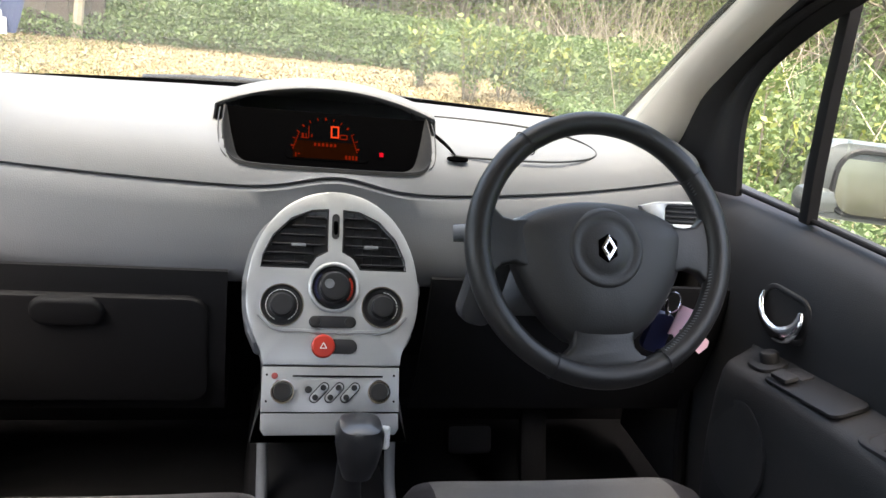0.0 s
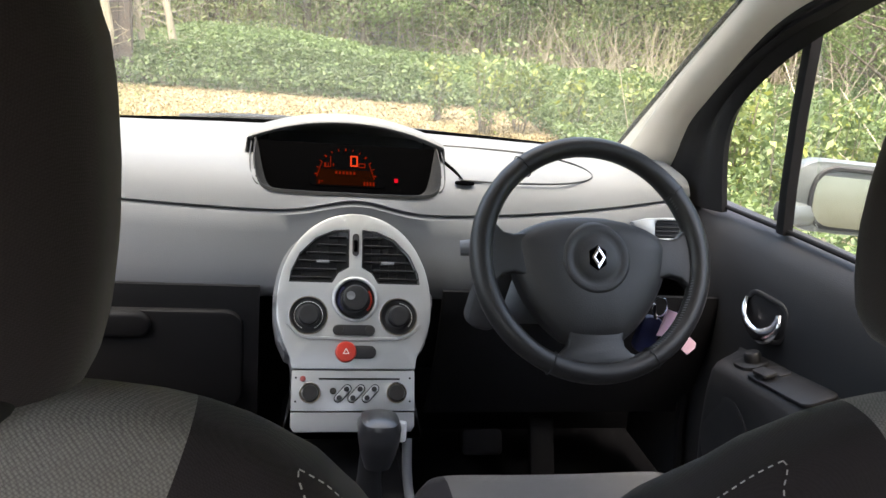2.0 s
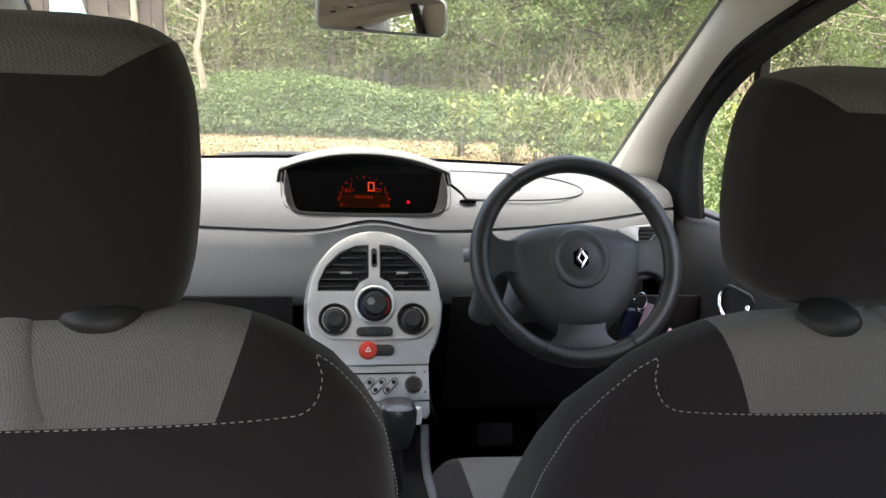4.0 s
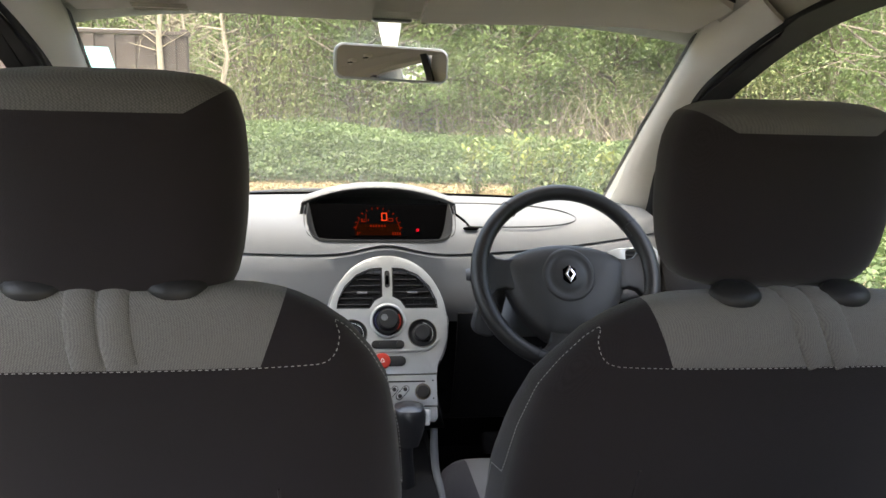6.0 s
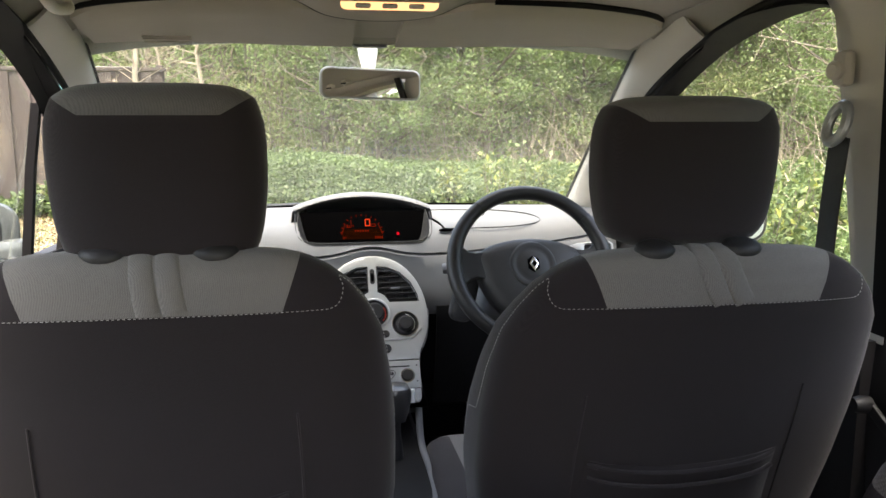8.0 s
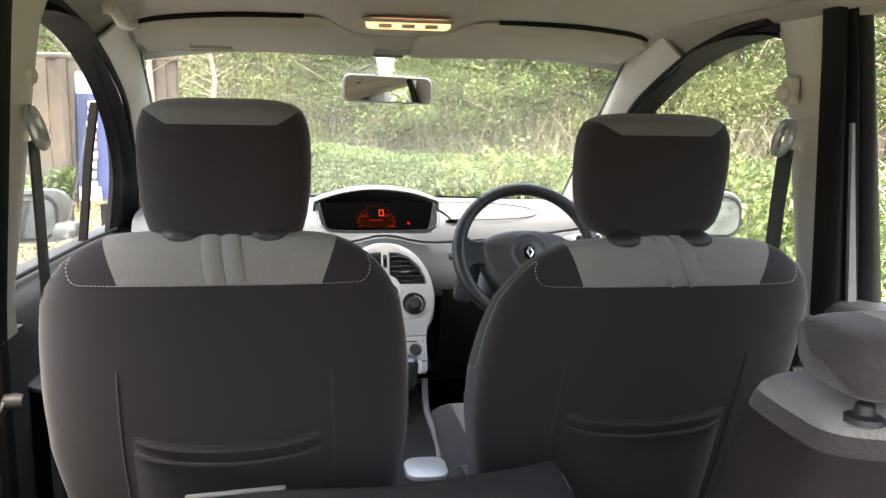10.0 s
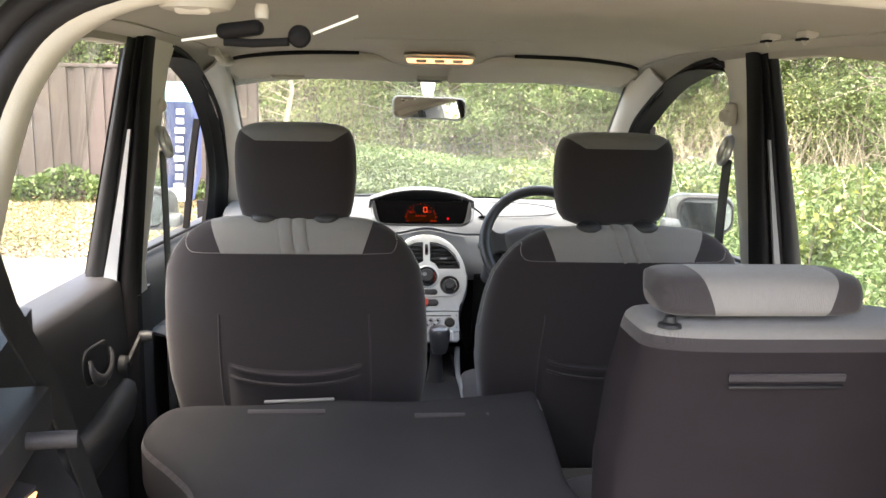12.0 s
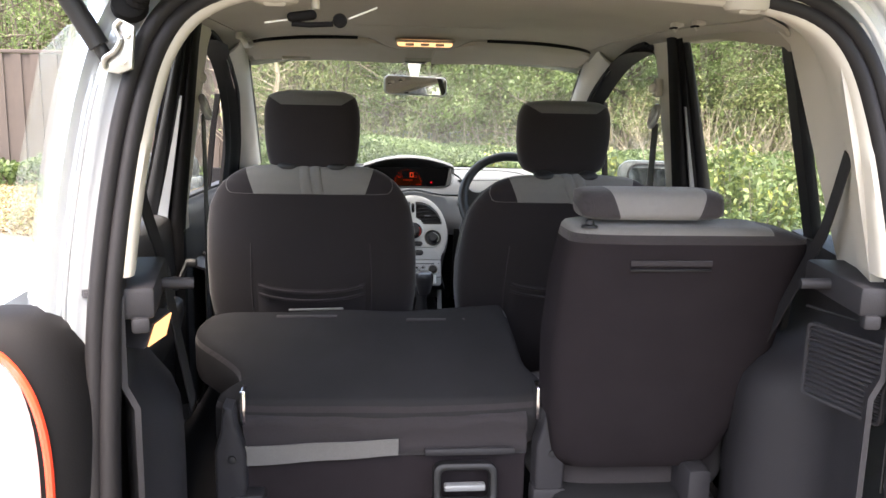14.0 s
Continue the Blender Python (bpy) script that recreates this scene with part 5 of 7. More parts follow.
door_card(1, 0.33, -0.74, "door_1", "closed driver's door with dark plastic trim and chrome handle")
door_card(-1, 0.33, -0.74, "door_2", "closed front passenger door with dark plastic trim")
door_card(1, -0.78, -1.42, "door_3", "closed rear door behind the driver's seat", rear=True)
door_card(-1, -0.78, -1.42, "door_4", "closed rear passenger door with dark trim and winder", rear=True)

# ---- wing mirrors ----
for s in (1, -1):
    wing = thing("wing_mirror", "silver wing mirror outside the door", "wing mirror", "wing mirrors")
    m = Matrix.Translation((s * 0.862, 0.03, 1.030)) @ pose(0, 0, 0, 0, 0, -s * 14)
    rows = []
    for d, k in ((0.0, 0.985), (0.006, 1.02), (0.018, 1.03), (0.045, 0.98), (0.08, 0.78), (0.10, 0.42)):
        rows.append([m @ Vector((x * k, d, y * k)) for x, y in roundrect(0.205, 0.128, 0.045, 6)])
    # housing and foot wear the darkened paint, for the shade on their near side
    part("housing", sheet(rows, close_v=True, caps=True), WINGSHADE, wing, "silver mirror housing in shaded grey", sharp=60)
    part("rim", sweep([m @ Vector((x + s * 0.016, -0.001, y)) for x, y in roundrect(0.164, 0.107, 0.038, 6)], circle(0.005, 6), closed=True, ref=tuple(m.to_3x3() @ Vector((0, 1, 0)))), BLACK, wing, "black mirror rim")
    part("mirror_glass", prism(roundrect(0.158, 0.101, 0.036, 6), 0.002, m @ frame_of((s * 0.016, -0.003, 0), (0, 0, 1), (0, -1, 0.13))), TINTMIRROR, wing, "mirror glass")
    part("foot", rbox(0.075, 0.05, 0.045, 0.018, Matrix.Translation((s * 0.785, 0.06, 0.995))), WINGSHADE, wing)

# ---- roof fittings ----
for s in (1, -1):
    visor = thing("sun_visor", "pale beige folded sun visor under the roof", "sun visor", "sun visors")
    rows = []
    for u in np.linspace(0, 1, 24):
        x = 0.045 + u * 0.49
        yb = interp([(0.045, -0.252), (0.098, -0.270), (0.138, -0.300), (0.166, -0.318), (0.20, -0.325), (0.36, -0.335), (0.50, -0.328), (0.535, -0.30)], x)
        yf = -0.072 - 0.055 * u * u
        rows.append([(s * x, y, lining_z(x, y) - d) for y, d in ((yb, 0.004), (yb + 0.004, 0.014), (yb + 0.05 * (yf - yb) / 0.17, 0.016), ((yb + yf) / 2, 0.015), (yf - 0.01, 0.011), (yf, 0.005), (yf - 0.01, -0.002), ((yb + yf) / 2, 0.0))])
    part("visor_board", sheet(rows, close_v=True, caps=True), LINING, visor, "padded beige visor board", sharp=60)
    # black tube laid where the visor's rear edge throws a shadow line
    gap = [(s * x, interp([(0.20, -0.328), (0.36, -0.338), (0.50, -0.331), (0.535, -0.30)], x), lining_z(x, -0.33) - 0.003) for x in np.linspace(0.20, 0.535, 13)]
    part("visor_shadow_gap", tube(gap, 0.007, 6), RUBBER, visor, "dark strip drawn as the shade behind the visor")
    part("visor_pivot", tube([(s * 0.535, -0.24, 1.470), (s * 0.55, -0.25, 1.474)], 0.009), BEIGE, visor)
    if s < 0:
        label_bars = [rbox(0.09, 0.0015, 0.003, 0, Matrix.Translation((-0.40, -0.16 + 0.012 * k, lining_z(-0.40, -0.16 + 0.012 * k) - 0.0215))) for k in range(3)]
        part("visor_notice", join(*label_bars), NOTICE, visor, "grey printed notice bars")
lamp = thing("roof_lamp", "lit warm interior lamp in a beige roof console", "roof lamp")
LIP = smooth_path([(-0.205, -0.335, 1.4915), (-0.176, -0.330, 1.4895), (-0.146, -0.315, 1.480), (-0.103, -0.285, 1.4635), (-0.050, -0.268, 1.4575), (0.0, -0.264, 1.4565), (0.050, -0.268, 1.4585), (0.098, -0.285, 1.4655), (0.138, -0.315, 1.481), (0.166, -0.330, 1.4900), (0.20, -0.335, 1.4915)], 4)
rows = []
for p in LIP:
    drop = lining_z(p.x, p.y) - p.z
    row = []
    for v in np.linspace(0, 1, 11):
        y = -0.58 + (p.y + 0.58) * v
        row.append((p.x, y, lining_z(p.x, y) + 0.001 - (drop + 0.002) * (0.35 * v + 0.65 * v ** 2.5)))
    row += [(p.x, p.y + 0.006, p.z + 0.002), (p.x, p.y + 0.006, p.z + 0.025)]
    rows.append(row)
part("lamp_console", sheet(rows, thick=0.002), LINING, lamp, "beige moulded lamp console", sharp=60)
# black tube along the lip, in place of the console's shadow line
part("console_gap", tube([p + Vector((0, 0.010, 0.002)) for p in LIP], 0.0055, 6), RUBBER, lamp, "dark strip drawn as the shade before the console")
part("lamp_bezel", rbox(0.178, 0.042, 0.008, 0.0035, Matrix.Translation((0.001, -0.400, 1.4745)) @ pose(0, 0, 0, 8)), LINING, lamp)
part("diffuser", prism(roundrect(0.165, 0.030, 0.012), 0.006, frame_of((0.001, -0.405, 1.4690), (0, 1, -0.1), (0, -0.55, -1)), 0.002), LAMPGLOW, lamp, "glowing warm white diffuser")
for k in (-0.045, 0.0, 0.045):
    part("rocker", rbox(0.026, 0.012, 0.008, 0.003, Matrix.Translation((k, -0.414, 1.4620))), BEIGE, lamp)
mirror = thing("rear_view_mirror", "silver-rimmed rear view mirror on a pale stalk", "mirror")
MM = Matrix.Translation((-0.001, -0.022, 1.347)) @ pose(0, 0, 0, 0, 1.5, 12) @ pose(0, 0, 0, -2)
rows = [[MM @ Vector((x * k, d, y * k)) for x, y in roundrect(0.226, 0.066, 0.018, 6)] for d, k in ((0.0, 0.97), (0.003, 1.0), (0.012, 0.99), (0.028, 0.8), (0.034, 0.5))]
part("mirror_shell", sheet(rows, close_v=True, caps=True), SILVER, mirror, "pale silver mirror shell", sharp=60)
part("mirror_glass", prism(roundrect(0.216, 0.057, 0.014, 6), 0.0015, MM @ frame_of((0, 0.0, 0), (0, 0, 1), (0, -1, 0))), MIRROR, mirror, "mirror glass")
part("stalk", sweep([(-0.003, 0.008, 1.358), (-0.004, 0.012, 1.385), (-0.005, 0.018, 1.412), (-0.006, 0.022, 1.438)], [roundrect(w, 0.024, 0.01, 3) for w in (0.02, 0.03, 0.042, 0.046)], ref=(0, 1, 0)), WHITE, mirror, "pale stalk")
part("stalk_base", rbox(0.075, 0.03, 0.020, 0.007, Matrix.Translation((-0.006, -0.055, 1.430))), BLACK, mirror)
for s in (1, -1):
    for y0, nm in ((-0.44, "grab_handle"), ):
        if s > 0:
            continue
        g = thing(nm, "folded beige roof grab handle", "grab handle", "grab handles")
        p = smooth_path([(s * 0.525, y0 - 0.07, 1.470), (s * 0.515, y0 - 0.06, 1.452), (s * 0.520, y0, 1.446), (s * 0.515, y0 + 0.06, 1.452), (s * 0.525, y0 + 0.07, 1.470)], 5)
        part("grip", tube(p, 0.009, 10), BEIGE, g)
        for e in (-1, 1):
            part("mount", rbox(0.02, 0.03, 0.024, 0.006, Matrix.Translation((s * 0.527, y0 + e * 0.075, 1.468))), BEIGE, g)

for y in (-1.13, -1.25):
    hook = thing("coat_hook", "small beige coat hook on the roof rail", "hook", "coat hooks")
    z = lining_z(0.50, y)
    part("hook_recess", rbox(0.012, 0.022, 0.004, 0.0015, Matrix.Translation((0.492, y, z - 0.0115))), RUBBER, hook, "dark hook recess")
    part("hook_plate", rbox(0.022, 0.034, 0.012, 0.005, Matrix.Translation((0.500, y, z - 0.004))), BEIGE, hook)
    part("hook_tongue", sweep([(0.500, y, z - 0.006), (0.497, y - 0.003, z - 0.013), (0.492, y - 0.005, z - 0.017)], roundrect(0.010, 0.005, 0.002, 2), ref=(0, 1, 0)), BEIGE, hook, "beige hook tongue")

# front belts
for s in (1, -1):
    belt = thing("seat_belt", "black seat belt hanging from the middle pillar", "seat belt", "front seat belts")
    ax, ay = (0.590 if s > 0 else -0.578), -0.770
    part("height_slider", rbox(0.022, 0.030, 0.05, 0.009, Matrix.Translation((s * 0.598, ay + 0.006, 1.348))), BEIGE, belt, "beige belt height slider")
    part("slider_knob", revolve([(0.014, 0), (0.013, 0.008), (0.008, 0.012)], 18, frame_of((s * 0.588, ay + 0.006, 1.345), (0, 0, 1), (-s, -0.3, 0))), BEIGE, belt)
    ringp = [Vector((ax + s * 0.008 * math.sin(t), ay + 0.019 * math.cos(t), 1.272 + 0.026 * math.sin(t))) for t in np.linspace(0, 2 * math.pi, 25)[:-1]]
    part("belt_guide", tube(ringp, 0.0075, 8, closed=True, ref=(1, 0, 0)), SILVER, belt, "pale belt guide loop")
    strap = [(ax + s * 0.006, ay, 1.255), (ax + s * 0.008, ay + 0.014, 1.15), (ax + s * 0.010, ay + 0.025, 1.0), (ax + s * 0.015, ay + 0.035, 0.80), (ax + s * 0.015, ay + 0.04, 0.60)]
    part("webbing", sweep(strap, roundrect(0.003, 0.044, 0.0012, 1), ref=(0, 1, 0)), BELT, belt, "black webbing")

# ---- rear seats ----
rear_seat = thing("back_seat", "upright single rear seat with low grey headrest", "car seat")
rows = []
for z, x0, x1, yr, yf in ((0.575, 0.225, 0.525, -1.395, -1.28), (0.60, 0.205, 0.545, -1.412, -1.27), (0.70, 0.188, 0.585, -1.440, -1.28), (0.85, 0.180, 0.620, -1.478, -1.30), (0.98, 0.182, 0.635, -1.512, -1.34), (1.05, 0.188, 0.638, -1.532, -1.37), (1.072, 0.190, 0.632, -1.538, -1.38), (1.084, 0.192, 0.60, -1.535, -1.39), (1.091, 0.197, 0.56, -1.528, -1.40), (1.094, 0.208, 0.50, -1.518, -1.41)):
    cx, w = (x0 + x1) / 2, (x1 - x0) / 2
    ring = []
    for k in range(64):
        a = 2 * math.pi * k / 64
        c, s = math.cos(a), math.sin(a)
        ring.append((cx + w * math.copysign(abs(c) ** 0.34, c) + (0.032 * max(0.0, -s) ** 1.5 if c < 0 else 0.0), (yr + yf) / 2 + (yf - yr) / 2 * math.copysign(abs(s) ** 0.34, s), z))
    rows.append(ring)
bm = sheet(rows, close_v=True, caps=True)
cut(bm, (0, 0, 1.062), (0, 0, 1))
cut(bm, (0, 0, 1.079), (0, 0, 1))
cut(bm, (0.555, 0, 0), (1, 0, 0))
for f in bm.faces:
    c = f.calc_center_median()
    f.material_index = 0 if c.z < 1.062 and c.y < -1.33 else (2 if c.z > 1.079 and c.x < 0.555 else 1)
back = part("backrest", bm, [CARPET, DARKGREY, GREYCLOTH], rear_seat, "black carpeted back with a grey cloth top", sharp=50)
part("pull_strip", rbox(0.150, 0.004, 0.010, 0.001, Matrix.Translation((0.372, -1.5285, 1.027)) @ pose(0, 0, 0, 11)), DARKGREY, back, "dark grey pull strip")
part("pull_slot", rbox(0.150, 0.004, 0.004, 0.001, Matrix.Translation((0.372, -1.5255, 1.014)) @ pose(0, 0, 0, 11)), BLACK, back)
rows = []
for u in np.linspace(-1, 1, 33):
    k = (1 - abs(u) ** 8) ** 0.25 if abs(u) < 1 else 0.0
    k = max(k, 0.02)
    rows.append([(0.335 + u * 0.136, -1.482 + 0.050 * math.copysign(abs(math.cos(a)) ** 0.6, math.cos(a)) * k + 0.008 * math.sin(a), 1.130 + 0.0275 * math.copysign(abs(math.sin(a)) ** 0.6, math.sin(a)) * k) for a in np.linspace(0, 2 * math.pi, 25)[:-1]])
bm = sheet(rows, close_v=True, caps=True)
for x, t in ((0.262, 0.35), (0.425, -0.35)):
    cut(bm, (x, 0, 1.138), (1, 0, t))
paint(bm, lambda c: (c.x - 0.262) + 0.35 * (c.z - 1.138) > 0 and (c.x - 0.425) - 0.35 * (c.z - 1.138) < 0)
rest = part("headrest", bm, [DARKGREY, PALECLOTH], rear_seat, "low grey headrest with dark ends", sharp=70)
part("release_button", revolve([(0.016, 0), (0.014, 0.004), (0.008, 0.006), (0.007, 0.013), (0.0035, 0.015)], 20, Matrix.Translation((0.222, -1.512, 1.089))), BLACK, rear_seat, "black headrest release")
rows = [superring(0.40, -1.16, 0.225 * k, 0.20 * k2, 4, z, 48) for z, k, k2 in ((0.50, 0.95, 0.95), (0.53, 1, 1), (0.60, 1, 1), (0.635, 0.97, 0.96), (0.645, 0.9, 0.88))]
part("cushion", sheet(rows, close_v=True, caps=True), DARKGREY, rear_seat, "dark grey cloth cushion", sharp=70)
part("seat_leg", rbox(0.05, 0.10, 0.20, 0.012, Matrix.Translation((0.495, -1.40, 0.49))), TRIM, rear_seat)
part("seat_foot", rbox(0.34, 0.12, 0.12, 0.02, Matrix.Translation((0.38, -1.36, 0.46))), BLACK, rear_seat)

folded = thing("folded_bench", "rear bench folded flat with dark carpeted back", "car seat")
fold_out = [(0.172, -0.935), (0.10, -0.955), (-0.03, -0.972), (-0.236, -0.985), (-0.37, -1.005), (-0.50, -1.015), (-0.54, -1.035), (-0.556, -1.075), (-0.545, -1.115), (-0.49, -1.165), (-0.448, -1.21), (-0.435, -1.25), (-0.43, -1.325), (0.172, -1.325), (0.18, -1.18)]
fold_z = lambda y: interp([(-1.34, 0.698), (-1.30, 0.706), (-1.05, 0.782), (-0.99, 0.80), (-0.93, 0.802)], y)
ring0 = [(p.x, p.y) for p in smooth_path([(x, y, 0) for x, y in fold_out] + [(fold_out[0][0], fold_out[0][1], 0)], 7)][:-1]
mid = Vector((-0.16, -1.14, 0))
rows = []
for inset, drop in ((0.004, 0.10), (0.0, 0.085), (0.0, 0.022), (0.004, 0.010), (0.011, 0.003), (0.020, 0.0), (0.032, 0.0), (0.08, -0.001), (0.16, -0.002), (0.24, -0.002)):
    row = []
    for x, y in ring0:
        d = mid - Vector((x, y, 0))
        k = min(0.93, inset / d.length)
        px, py = x + d.x * k, y + d.y * k
        row.append((px, py, fold_z(py) - drop + 0.0015 * math.sin(px * 21) * math.sin(py * 17) + 0.012 * min(1.0, max(0.0, (-0.10 - px) / 0.28)) * min(1.0, max(0.0, (py + 1.30) / 0.2))))
    rows.append(row)
bm = sheet(rows, close_v=True, caps=True)
paint(bm, lambda c: fold_z(c.y) - 0.03 < c.z - 0.012 * min(1.0, max(0.0, (-0.10 - c.x) / 0.28)) * min(1.0, max(0.0, (c.y + 1.30) / 0.2)) < fold_z(c.y) - 0.0075)
back = part("backrest", bm, [BENCHCARPET, DARKGREY], folded, "folded back with dark grey carpet and grey border", sharp=45)
part("pale_strip", rbox(0.13, 0.010, 0.004, 0.002, Matrix.Translation((-0.29, -0.998, 0.8045)) @ pose(0, 0, 0, 0, 0, 6)), GREYCLOTH, back, "pale grey strip at the front edge")
for x in (-0.31, -0.005):
    part("pull_tab", rbox(0.14, 0.012, 0.003, 0.001, Matrix.Translation((x, -1.035, fold_z(-1.035) + 0.001 + (0.009 if x < -0.2 else 0.0))) @ pose(0, 0, 0, 17)), DARKGREY, back, "dark sewn pull tab")
rows = []
for u in np.linspace(0, 1, 33):
    x = -0.415 + u * 0.575
    wob = 0.008 * math.sin(u * 9) + 0.006 * math.sin(u * 23)
    rows.append([(x, y, z) for y, z in ((-1.20, 0.66), (-1.325, 0.672), (-1.345, 0.665 + wob * 0.3), (-1.352, 0.645 + wob), (-1.340, 0.628 + wob), (-1.352, 0.612 + wob * 0.5), (-1.348, 0.588), (-1.32, 0.575), (-1.20, 0.57))])
part("bunched_cloth", sheet(rows, thick=0.004), DARKGREY, folded, "creased dark cloth of the folded cushion", sharp=80)
part("cloth_label", sheet([[(x, -1.362 + 0.002 * math.sin(x * 40), z) for z in (0.577 + 0.05 * (x + 0.415) / 0.9, 0.600 + 0.05 * (x + 0.415) / 0.9, 0.618 + 0.03 * (x + 0.415) / 0.9)] for x in np.linspace(-0.415, -0.105, 12)], thick=0.003), GREYCLOTH, folded, "pale beige grey cloth band")
part("release_bar", rbox(0.185, 0.012, 0.016, 0.005, Matrix.Translation((0.04, -1.365, 0.602))), TRIM, folded, "grey release bar")
part("front_board", rbox(0.58, 0.02, 0.22, 0.006, Matrix.Translation((-0.13, -1.335, 0.48))), CARPET, folded, "black carpeted seat base")
latch = part("floor_latch", with_holes(roundrect(0.13, 0.09, 0.02), [roundrect(0.10, 0.06, 0.012)], 0.03, frame_of((0.03, -1.365, 0.535), (0, 0, 1), (0, -1, 0.2)), 0.006), BLACK, folded, "black floor latch")
part("latch_bar", rbox(0.085, 0.02, 0.014, 0.004, Matrix.Translation((0.03, -1.375, 0.53))), SILVERGREY, latch)
for x, s in ((0.205, 1), (-0.437, -1)):
    br = part("hinge_bracket", prism([(-0.030, -0.16), (0.030, -0.16), (0.030, -0.03), (0.022, 0.0), (0.012, 0.03), (0.006, 0.07), (-0.012, 0.075), (-0.018, 0.02), (-0.03, -0.02)], 0.05, frame_of((x, -1.33, 0.635), (0, 0.1, 1), (0, -1, 0)), 0.008, 3), TRIM, folded, "grey hinge bracket")
    part("hinge_bolt", revolve([(0.009, 0), (0.008, 0.005), (0.004, 0.006)], 16, frame_of((x + 0.004, -1.379, 0.60), (0, 0, 1), (0, -1, 0))), BLACK, br)
    part("hinge_arm", rbox(0.012, 0.05, 0.07, 0.004, Matrix.Translation((x - s * 0.022, -1.325, 0.695))), CHROME, br, "bright hinge arm")
    part("bracket_foot", rbox(0.07, 0.05, 0.05, 0.008, Matrix.Translation((x + 0.03 * (1 if s < 0 else 0), -1.36, 0.50))), TRIM, br)
part("orange_button", rbox(0.022, 0.02, 0.018, 0.005, Matrix.Translation((0.388, -1.428, 0.505))), mat("orange_plastic", (0.8, 0.12, 0.02), 0.4), folded, "orange latch button")

# ---- boot ----
boot_floor = finish(rbox(1.06, 0.55, 0.03, 0.0, pose(0, -1.64, 0.40)), "boot_floor", CARPET)
tagged(boot_floor, "black carpeted boot floor", "floor", kind="structure")
for s in (1, -1):
    o = 0.085
    X = lambda v: s * v + (o if s > 0 else 0.0)
    trim = thing("boot_side_trim", "dark grey plastic boot side trim", "boot trim", "boot trims", kind="structure")
    rows = []
    for y in np.linspace(-1.845, -1.25, 25):
        t = (y + 1.845) / 0.595
        wide = 0.488 + 0.17 * t ** 0.8
        row = []
        for z in np.linspace(0.40, 1.045, 22):
            bulge = (0.13 if s > 0 else 0.09) * math.exp(-((y + 1.43) / 0.17) ** 4) * (1 / (1 + math.exp((z - (0.85 if s > 0 else 0.80)) / 0.02)))
            row.append((X(wide - bulge - 0.015 * (z < 0.9)), y, z))
        row.append((X(wide + 0.05), y, 1.052))
        rows.append(row)
    part("side_moulding", sheet(rows, thick=0.008), TRIM, trim, "grained dark grey moulding", sharp=50)
    part("shelf_ledge", rbox(0.07, 0.22, 0.045, 0.008, Matrix.Translation((X(0.503), -1.73, 1.033)) @ pose(0, 0, 0, 0, 0, -s * 9)), TRIM, trim, "parcel shelf ledge")
    part("shelf_peg", tube([(X(0.475), -1.725, 1.036), (X(0.425), -1.715, 1.034)], 0.0085, 12), TRIM, trim, "parcel shelf peg")
    part("corner_block", rbox(0.024, 0.024, 0.022, 0.005, Matrix.Translation((X(0.472), -1.83, 1.004)) @ pose(0, 0, 0, 0, 0, -s * 15)), TRIM, trim)
    if s > 0:
        gm = frame_of((X(0.485), -1.765, 0.905), (0, 0.0, 1), (-1, -0.30, 0))
        grille = part("vent_grille", with_holes(roundrect(0.155, 0.125, 0.012), [roundrect(0.143, 0.112, 0.008)], 0.008, gm, 0.002), TRIM, trim, "slatted vent grille")
        for k in range(13):
            part("slat", rbox(0.144, 0.004, 0.006, 0.001, gm @ pose(0, -0.051 + k * 0.0085, 0.003, 30)), TRIM, grille)
        part("cover_line", tube([gm @ Vector(p) for p in ((-0.085, 0.085, 0.003), (0.085, 0.085, 0.003), (0.088, -0.16, 0.003))], 0.0022, 6), BLACK, trim)
    else:
        bl = frame_of((-0.4625, -1.775, 0.9805), (0, 0, 1), (0.9, -0.45, 0))
        shape = [(0.0248, 0.0188), (-0.0086, 0.0096), (-0.0248, -0.0184), (0.0110, -0.0109)]
        part("lamp_housing", prism([(1.16 * a, 1.16 * b) for a, b in shape], 0.060, bl @ pose(0, 0, -0.0615), 0.003), TRIM, trim, "dark lamp housing")
        part("boot_lamp", prism(shape, 0.003, bl, 0.001), LAMPGLOW, trim, "lit warm boot lamp")
    # rear belt on the quarter trim
    rb = thing("rear_seat_belt", "black rear seat belt running from the quarter trim", "seat belt", "rear seat belts")
    part("belt_anchor", rbox(0.03, 0.05, 0.055, 0.01, Matrix.Translation((0.566, -1.742, 1.246) if s > 0 else (X(0.52), -1.70, 1.235))), BEIGE, rb, "beige belt anchor")
    if s > 0:
        strap = [(0.548, -1.745, 1.238), (0.560, -1.705, 1.175), (0.578, -1.65, 1.105), (0.592, -1.58, 1.035), (0.598, -1.50, 0.93), (0.59, -1.43, 0.82)]
    else:
        strap = [(X(0.505), -1.70, 1.22), (X(0.505), -1.66, 1.14), (X(0.50), -1.59, 1.046), (X(0.50), -1.50, 0.89), (X(0.49), -1.44, 0.74)]
    part("webbing", sweep(strap, roundrect(0.003, 0.026 if s > 0 else 0.040, 0.0012, 1), ref=(0, 1, 0.4)), BELT, rb, "black webbing")

